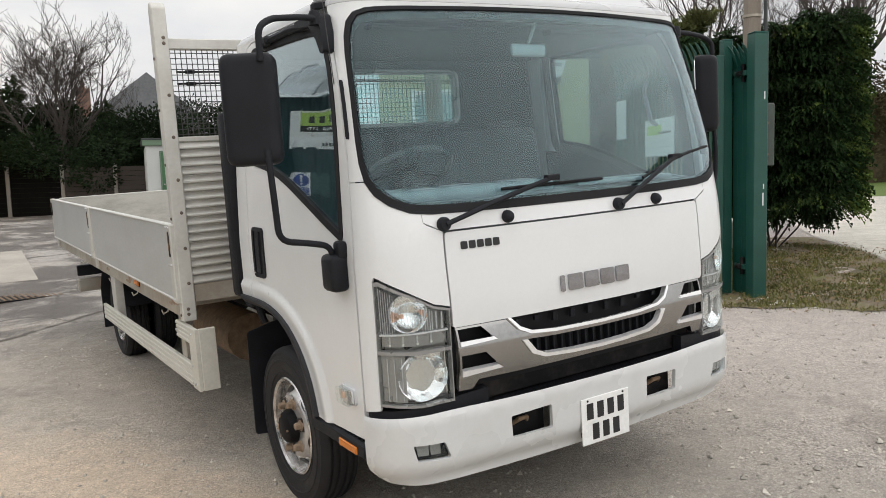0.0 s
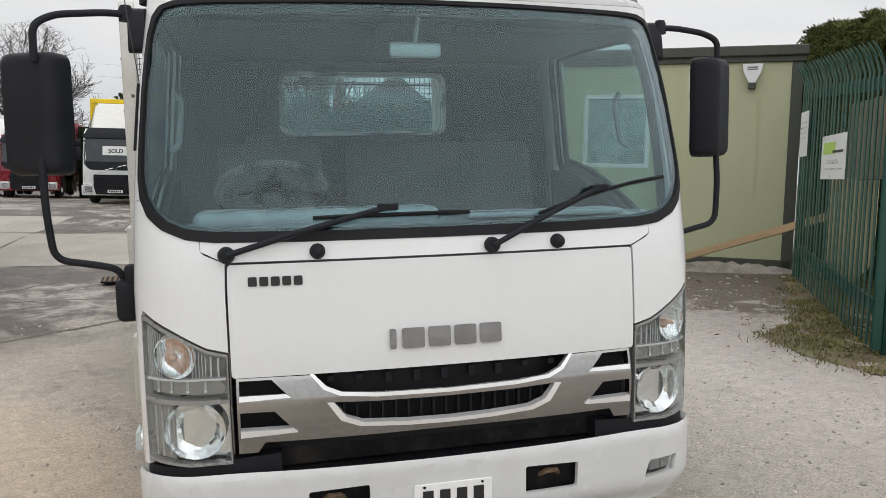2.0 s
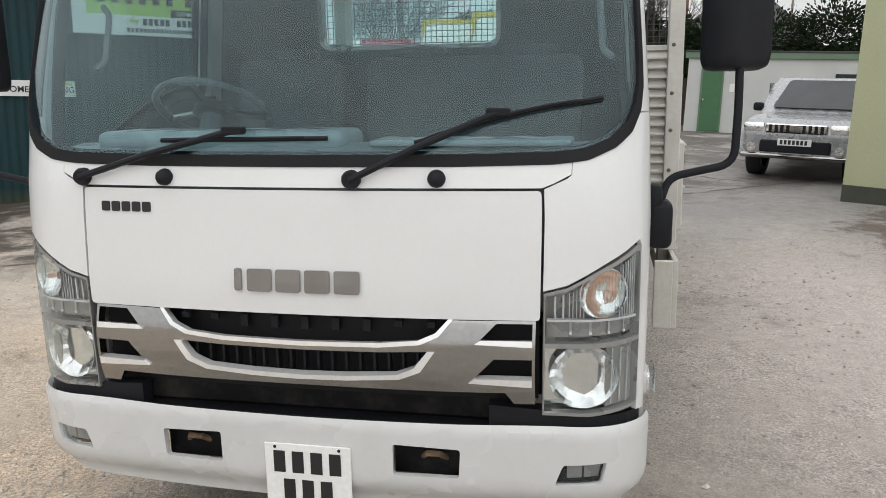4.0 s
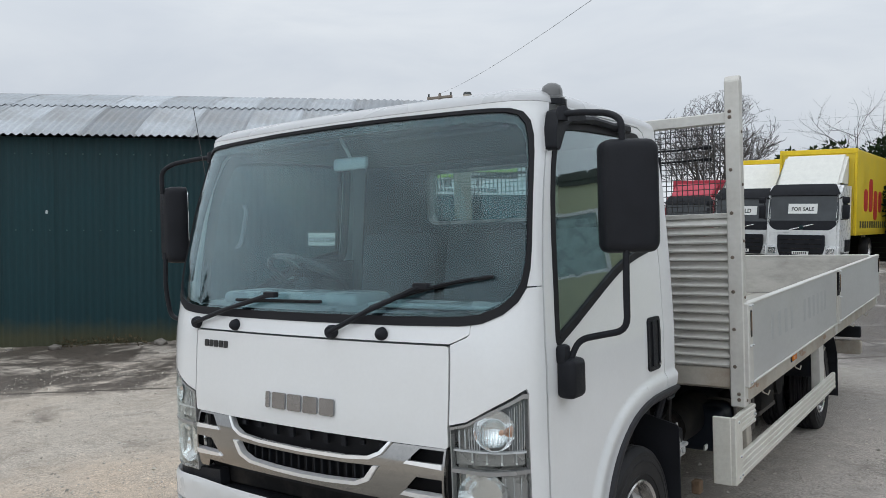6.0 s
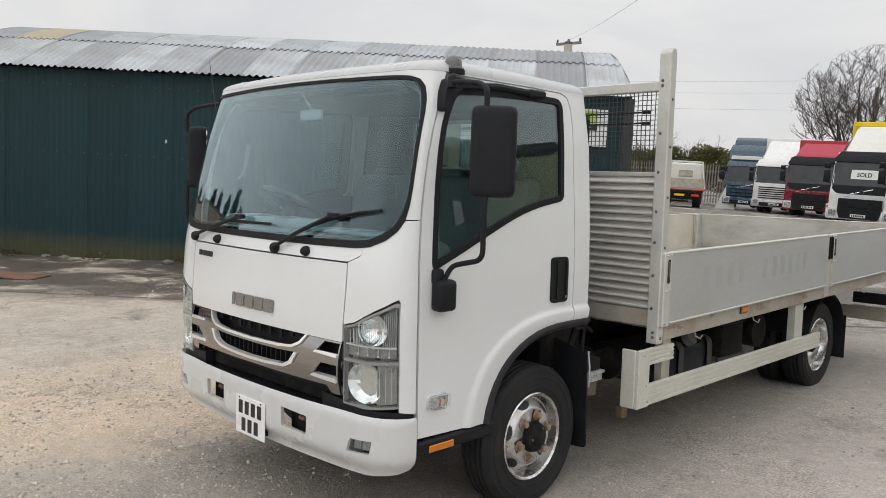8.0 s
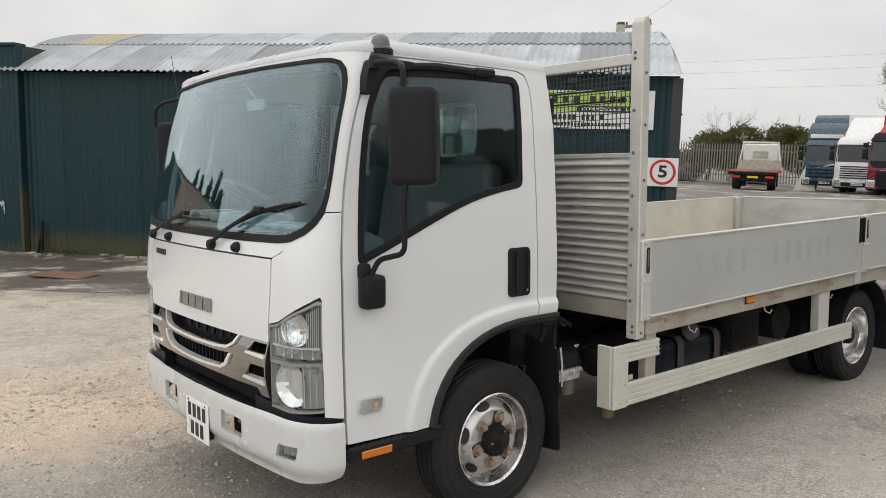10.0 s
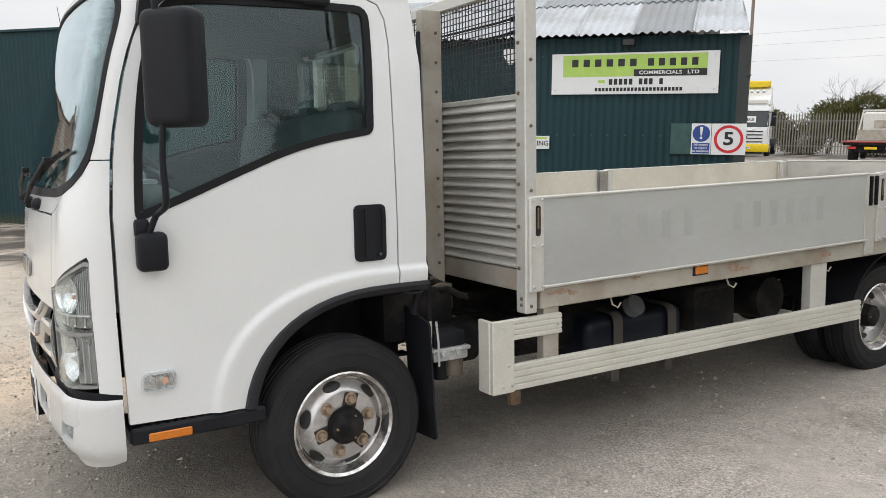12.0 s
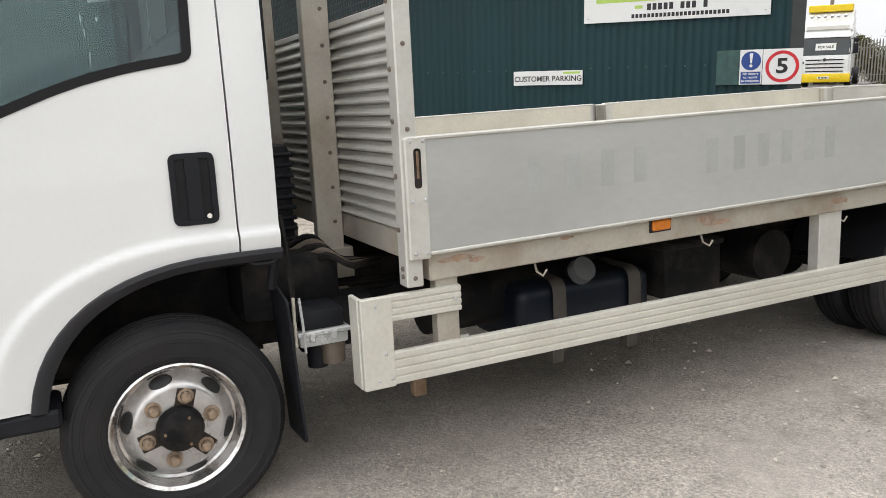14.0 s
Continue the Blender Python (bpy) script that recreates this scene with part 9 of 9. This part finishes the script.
rec = thing("recovery_lorry", "grey and white flatbed recovery lorry with red edges", "lorry", at_ground(-14.2, 31.0, 25, 0.85))
part("cab", box(-0.93, 0.93, 4.2, 5.8, 0.75, 2.42, 0.14, 3), M["cream"], rec, "", 40)
part("rear_panel", box(-0.40, 0.40, 4.18, 4.2, 1.62, 2.0, 0.03, 2), M["aluworn"], rec, "grey panel in the cab back")
part("headboard", box(-1.12, 1.12, 3.86, 3.92, 0.98, 1.52, 0.01), M["aluworn"], rec, "pale grey headboard")
part("bed", box(-1.15, 1.15, -0.6, 4.1, 0.86, 0.98, 0.02), M["boltsteel"], rec)
part("tail_beam", box(-1.17, 1.17, -0.64, -0.58, 0.80, 0.93, 0.01), M["chassis"], rec)
part("red_edge", box(-1.17, 1.17, -0.64, -0.58, 0.935, 0.985, 0.01), M["logo_red"], rec, "red tail edge")
for g in (1, -1):
    part("red_rail", box(min(g * 1.15, g * 1.19), max(g * 1.15, g * 1.19), -0.6, 4.1, 0.88, 1.0, 0.01), M["logo_red"], rec)
    part("tail_lamp", box(min(g * 0.6, g * 1.0), max(g * 0.6, g * 1.0), -0.62, -0.56, 0.62, 0.74, 0.01), M["logo_red"], rec)
    part("headboard_post", tube([(g * 1.12, 3.90, 0.98), (g * 0.90, 4.0, 2.5)], 0.045, 6), M["cream"], rec)
    vehicle_wheel(rec, g * 0.85, 0.7, 0.38, 0.4)
    vehicle_wheel(rec, g * 0.85, 4.9, 0.38, 0.24)
part("top_bar", box(-0.95, 0.95, 3.97, 4.03, 2.44, 2.54, 0.01), M["cream"], rec)
lb = thing("leaning_board", "white board leaning on the far fence", "board", at_ground(-15.2, 37.9, 20, 0.8))
part("board", prism([(-0.7, 0.0), (0.55, 0.0), (0.45, 1.55), (-0.05, 1.6)], -0.02, 0.02, XZ), M["cream"], lb)
part("number_plate", box(-0.26, 0.26, -0.66, -0.64, 0.62, 0.73, 0.002), M["yellow"], rec)
part("under_frame", box(-0.8, 0.8, -0.5, 4.0, 0.45, 0.84, 0.03), M["chassis"], rec)

pk = thing("pickup", "silver grey pickup with chrome barred grille", "pickup", at_ground(3.92, 11.7, -24, 1.0))
body = prism(rounded([(0.0, 0.42), (0.0, 0.85), (0.12, 1.02), (1.15, 1.12), (1.95, 1.72), (3.4, 1.76), (3.75, 1.10), (5.2, 1.08), (5.2, 0.45)], [0.05, 0.12, 0.12, 0.08, 0.2, 0.2, 0.1, 0.05, 0.05]), -0.89, 0.89, SIDE)
bmesh.ops.bevel(body, geom=[e for e in body.edges if abs(abs(e.verts[0].co.x) - 0.89) < 1e-4 and abs(e.verts[0].co.x - e.verts[1].co.x) < 1e-4 and max(e.verts[0].co.z, e.verts[1].co.z) > 0.5], offset=0.10, segments=3, affect="EDGES")
part("body", body, M["vgrey"], pk, "", 40)
part("windscreen", prism(rounded([(-0.68, 0.0), (0.68, 0.0), (0.56, 0.82), (-0.56, 0.82)], 0.08), 0.0, 0.01, Matrix.Translation((0, 1.22, 1.18)) @ pose(0, 0, 0, 36.5) @ Matrix.Translation((0, 0, 0.012))), M["dglass"], pk, "windscreen")
grl = part("grille", box(-0.48, 0.48, -0.03, 0.02, 0.80, 0.95, 0.02), M["chrome"], pk, "chrome grille")
for g in (1, -1):
    for i in range(4):
        part("slot", box(min(g * (0.10 + i * 0.09), g * (0.15 + i * 0.09)), max(g * (0.10 + i * 0.09), g * (0.15 + i * 0.09)), -0.036, -0.028, 0.815, 0.935, 0.003), M["black"], grl)
    part("headlamp", box(min(g * 0.50, g * 0.84), max(g * 0.50, g * 0.84), -0.01, 0.16, 0.80, 0.96, 0.04, 2), M["reflect"], pk, "", 40)
    part("fog_lamp", cyl((g * 0.68, -0.03, 0.55), (g * 0.68, 0.02, 0.55), 0.07, 0.07, 16), M["reflect"], pk)
    part("door_mirror", box(min(g * 0.88, g * 1.06), max(g * 0.88, g * 1.06), 1.35, 1.47, 1.12, 1.27, 0.04, 2), M["black"], pk, "", 40)
    part("side_glass", box(min(g * 0.885, g * 0.897), max(g * 0.885, g * 0.897), 1.75, 3.2, 1.20, 1.62, 0.01), M["dglass"], pk)
    vehicle_wheel(pk, g * 0.78, 0.95, 0.38, 0.25)
    vehicle_wheel(pk, g * 0.78, 4.1, 0.38, 0.25)
part("lower_grille", box(-0.55, 0.55, -0.02, 0.02, 0.48, 0.68, 0.02), M["black"], pk)
part("skid", box(-0.86, 0.86, -0.04, 0.1, 0.38, 0.46, 0.03), M["satin"], pk, "silver skid bar")
pp = part("number_plate", box(-0.26, 0.26, -0.045, -0.035, 0.60, 0.71, 0.002), M["numplate"], pk)
for i in range(7):
    part("plate_bar", box(-0.22 + i * 0.063, -0.18 + i * 0.063, -0.049, -0.044, 0.62, 0.69, 0), M["ink"], pp)

# ---------------- garage, fences, hedges, house, trees ----------------
M["render"] = mat("grey_white_render", (0.55, 0.56, 0.54), 0.85, var=0.06, scale=1.0, dirt=(0.40, 0.40, 0.38), dirt_amt=0.4, dirt_scale=0.8)
M["fascia"] = mat("green_fascia", (0.13, 0.20, 0.13), 0.55, var=0.08)
M["gdoor"] = mat("green_door_paint", (0.055, 0.15, 0.065), 0.5, var=0.08)
M["fencewood"] = mat("weathered_fence_wood", (0.075, 0.06, 0.05), 0.85, var=0.25, scale=2, stretch=(1, 1, 6))
# near-black boards stand in for a shaded opening under the hedge
M["shadeboards"] = mat("boards_as_shaded_opening", (0.010, 0.009, 0.008), 0.9, var=0.3, scale=2, spec=0.1)
M["slate"] = mat("grey_roof_slate", (0.16, 0.165, 0.17), 0.7, var=0.12, scale=1.0, grain=8, grain_amt=0.12)
M["brick"] = mat("dark_brick", (0.20, 0.12, 0.09), 0.85, var=0.2)
gx, gy = 3.35, 24.3
gar = thing("garage", "low white rendered garage with green door and fascia", "garage", frame_at(gx, gy, ground_z(gx, gy), 1, -0.20))
part("wall", box(0, 6.5, 0, 5.0, -0.4, 2.28, 0.01), M["render"], gar)
part("fascia", box(-0.10, 6.6, -0.08, 0.10, 2.26, 2.46, 0.01), M["fascia"], gar, "green roof fascia")
part("roof", box(-0.12, 6.62, -0.10, 5.1, 2.44, 2.50, 0.01), M["dark_trim"], gar)
dr = part("door", box(0.46, 1.04, -0.03, 0.02, 0.02, 2.03, 0.006), M["gdoor"], gar, "green painted door")
for q in ((0.41, 0.46, 0.0, 2.09), (1.04, 1.09, 0.0, 2.09), (0.46, 1.04, 2.03, 2.09)):
    part("door_frame", box(q[0], q[1], -0.045, 0.02, q[2], q[3], 0.004), M["fascia"], dr)
part("handle", cyl((0.52, -0.08, 1.0), (0.52, -0.03, 1.0), 0.025), M["chrome"], dr)
part("notice", box(1.28, 1.42, -0.012, 0.0, 1.25, 1.5, 0.002), M["paper"], gar)
part("window", box(4.2, 5.6, -0.02, 0.01, 1.1, 1.85, 0.005), M["dglass"], gar)
fn = thing("timber_fence", "weathered timber panel fence with concrete posts and near-black bays for a shaded opening", "fence", frame_at(-9.0, 33.5, ground_z(-9, 33.5), 1, -0.33))
for i in range(3, 8):
    x = i * 1.85
    part("post", box(x - 0.06, x + 0.06, -0.05, 0.07, -0.2, 1.95, 0.006), M["conc"], fn)
    for j in range(10):
        part("board", box(x + 0.07, x + 1.78, -0.01 + 0.012 * (j % 2), 0.012 + 0.012 * (j % 2), 0.05 + j * 0.18, 0.22 + j * 0.18, 0.004), M["fencewood" if i > 5 else "shadeboards"], fn)
rnd = random.Random(41)
hedge = []
for i in range(46):
    k = i / 45
    x, y = -7.0 + 17 * k, 38.0 - 6.5 * k
    hedge.append(((x + rnd.uniform(-0.6, 0.6), y + rnd.uniform(-0.8, 0.8), rnd.uniform(1.8, 4.3)), (rnd.uniform(0.9, 1.6), 1.1, rnd.uniform(0.8, 1.4))))
for i in range(7, 16):
    k = i / 15
    x, y = -8.2 + 11.5 * k, 32.6 - 3.7 * k
    hedge.append(((x + rnd.uniform(-0.3, 0.3), y + 0.35, rnd.uniform(1.9, 2.9)), (0.9, 0.75, rnd.uniform(0.5, 0.9))))
hg = bush("tall_hedge", "tall dark overgrown conifer hedge behind the yard", hedge, 62000, 0.105, 42, M["conifer_dark"], "hedge", droop=0.2)
# solid dark mass added as the shade deep in the hedge
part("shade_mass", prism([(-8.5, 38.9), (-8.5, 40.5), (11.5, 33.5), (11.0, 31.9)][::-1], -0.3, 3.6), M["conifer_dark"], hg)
for i in range(11):
    x, y, h = -6.5 + i * 1.05 + rnd.uniform(-0.3, 0.3), 38.6 - i * 0.4 + rnd.uniform(-0.4, 0.4), rnd.uniform(4.7, 5.4) + (0.9 if 5 < i < 8 else 0)
    cone = [((x + rnd.uniform(-0.15, 0.15), y, h * k), (1.7 * (1 - k) ** 0.7 + 0.16, 1.5 * (1 - k) ** 0.7 + 0.16, h * 0.07)) for k in (0.45, 0.55, 0.64, 0.72, 0.80, 0.87, 0.93, 0.98)]
    ct = bush("conifer_tree", "ragged olive-green conifer behind the yard", cone, 1500, 0.17, 130 + i, M["darkolive"], "tree", droop=0.6)
    part("trunk", cyl((x, y, 0.0), (x, y, h * 0.9), 0.12, 0.03, 7), M["twig"], ct)
lowh = [((-24 + i * 1.0 + rnd.uniform(-0.4, 0.4), 45 - 0.25 * i + rnd.uniform(-1, 1), rnd.uniform(1.0, 2.9)), (1.2, 1.0, 0.9)) for i in range(16)]
bush("far_hedge", "low olive shrubs beyond the far fence", lowh, 50000, 0.10, 44, M["shrub"], "hedge")
lowh = [((-40 + i * 1.4 + rnd.uniform(-0.4, 0.4), 40 + 0.3 * i + rnd.uniform(-1, 1), rnd.uniform(0.8, 2.4)), (1.4, 1.2, 1.0)) for i in range(14)]
bush("far_hedge", "low olive shrubs beyond the far fence", lowh, 50000, 0.11, 45, M["shrub"], "hedge")
M["galv"] = mat("dull_galvanised_steel", (0.215, 0.205, 0.175), 0.65, 0.1, var=0.15)
ff = thing("far_palisade_fence", "dull steel palisade fence across the end of the yard", "fence", frame_at(-36.0, 37.0, 0.35, 1, 0.16))
for z in (0.4, 1.75):
    part("rail", box(0, 30, 0.02, 0.07, z, z + 0.06, 0), M["galv"], ff)
fp = prism([(-0.035, 0.05), (0.035, 0.05), (0.035, 2.1), (0.0, 2.22), (-0.035, 2.1)], -0.006, 0.006, Matrix(((1, 0, 0, 0), (0, 0, 1, 0), (0, 1, 0, 0), (0, 0, 0, 1))))
fp_me = mesh_of("pale", fp, M["galv"])
for i in range(190):
    o = new("pale", fp_me)
    o.parent = ff
    o.location = (0.08 + i * 0.156, 0, 0)
hs = thing("house", "house with steep grey slate roof and brick chimney", "house", frame_at(3.3, 44.5, 0.2, 1, -0.1))
part("wall", box(0, 9.0, 0, 7, -0.5, 3.6, 0.02), M["brick"], hs)
rf = prism([(0.0 - 0.3, 3.5), (9.3, 3.5), (4.6, 7.4)], -0.3, 7.3, Matrix(((1, 0, 0, 0), (0, 0, 1, 0), (0, 1, 0, 0), (0, 0, 0, 1))))
part("roof", rf, M["slate"], hs, "steep grey slate roof")
ch = part("chimney", box(1.0, 1.7, 0.2, 0.9, 3.2, 6.5, 0.01), M["brick"], hs, "brick chimney")
part("chimney_pot", cyl((1.35, 0.55, 6.5), (1.35, 0.55, 6.9), 0.13, 0.11), M["brick"], ch)
bare_tree(51, 1.9, 33.8, 9.5, 0.22, "spreading bare tree behind the hedge", levels=6, spread=0.50, splits=(3, 3), fine=0.008, dome=(3.4, 4.4, 6.0))
bare_tree(53, -3.0, 41.5, 8.5, 0.18, "spreading bare tree behind the hedge", levels=5, spread=0.6)
bare_tree(58, -14.9, 57.3, 9.0, 0.26, "round-headed bare tree beyond the lorries", levels=6, spread=0.50, splits=(3, 3), fine=0.012, dome=(5.0, 4.8, 6.6))
bare_tree(55, -26.5, 47.0, 6.0, 0.14, "small bare tree beyond the far fence", levels=5, spread=0.7)
bare_tree(56, -23.0, 49.0, 5.5, 0.13, "small bare tree beyond the far fence", levels=5, spread=0.7)
bare_tree(57, 8.0, 41.0, 7.5, 0.16, "bare tree beside the house", levels=5, spread=0.6)

# poles and wires
lp = thing("lamp_post", "grey post with small camera heads", "post", Matrix.Translation((-1.9, 45.0, 0.1)))
part("post", cyl((0, 0, 0), (0, 0, 8.5), 0.10, 0.08, 12), M["pole_wood"], lp)
part("head", box(-0.45, 0.15, -0.15, 0.15, 8.35, 8.6, 0.04), M["dark_trim"], lp)
part("head", box(0.05, 0.3, -0.15, 0.15, 8.5, 8.78, 0.04), M["dark_trim"], lp)
up_ = thing("power_pole", "wooden power pole with a cross arm", "pole", Matrix.Translation((-35.3, 50.2, 0.0)))
part("pole", cyl((0, 0, -0.3), (0, 0, 12.0), 0.14, 0.11, 12), M["pole_wood"], up_)
part("cross_arm", box(-1.2, 1.2, -0.1, 0.1, 11.6, 11.8, 0.01), M["pole_wood"], up_)
for x in (-1.1, 0.0, 1.1):
    part("insulator", cyl((x, 0, 11.8), (x, 0, 12.05), 0.07), M["dark_trim"], up_)
fp2 = thing("power_pole", "wooden power pole with a cross arm", "pole", Matrix.Translation((-15.6, 61.5, 0.0)))
part("pole", cyl((0, 0, 0), (0, 0, 9.0), 0.2, 0.16, 10), M["pole_wood"], fp2)


def wire(name, a, b, sag, r, label):
    pts = []
    for i in range(13):
        k = i / 12
        p = Vector(a).lerp(Vector(b), k)
        pts.append((p.x, p.y, p.z - sag * 4 * k * (1 - k)))
    return solid(name, tube(pts, r, 5), M["dark_trim"], label, "wire")


wire("overhead_wire", (-35.3, 50.2, 12.0), (6.2, 3.8, 7.3), 0.6, 0.007, "thin black overhead wire over the yard")
wire("overhead_wire", (6.2, 3.8, 7.2), (9.6, 24.0, 9.5), 0.3, 0.008, "thin black overhead wire over the cabin")
wire("overhead_wire", (6.2, 3.8, 7.2), (7.6, 26.0, 10.5), 0.3, 0.008, "thin black overhead wire over the cabin")
for x, y in ((-140, 150), (40, 190)):
    far_p = thing("far_power_pole", "tall far pole carrying three power lines", "pole", Matrix.Translation((x, y, 0.0)))
    part("pole", cyl((0, 0, 0), (0, 0, 22), 0.3, 0.25, 8), M["pole_wood"], far_p)
for z in (17.0, 20.5, 23.0):
    wire("overhead_wire", (-140, 150, z), (40, 190, z + 2), 1.5, 0.014, "faint far power line beyond the yard")
wire("overhead_wire", (10.0, 3.85, 8.0), (-25.0, -34.3, 8.0), 0.0, 0.010, "thin black overhead wire above the yard entrance")
wire("overhead_wire", (9.72, 3.85, 8.0), (-25.28, -34.3, 8.0), 0.0, 0.010, "thin black overhead wire above the yard entrance")
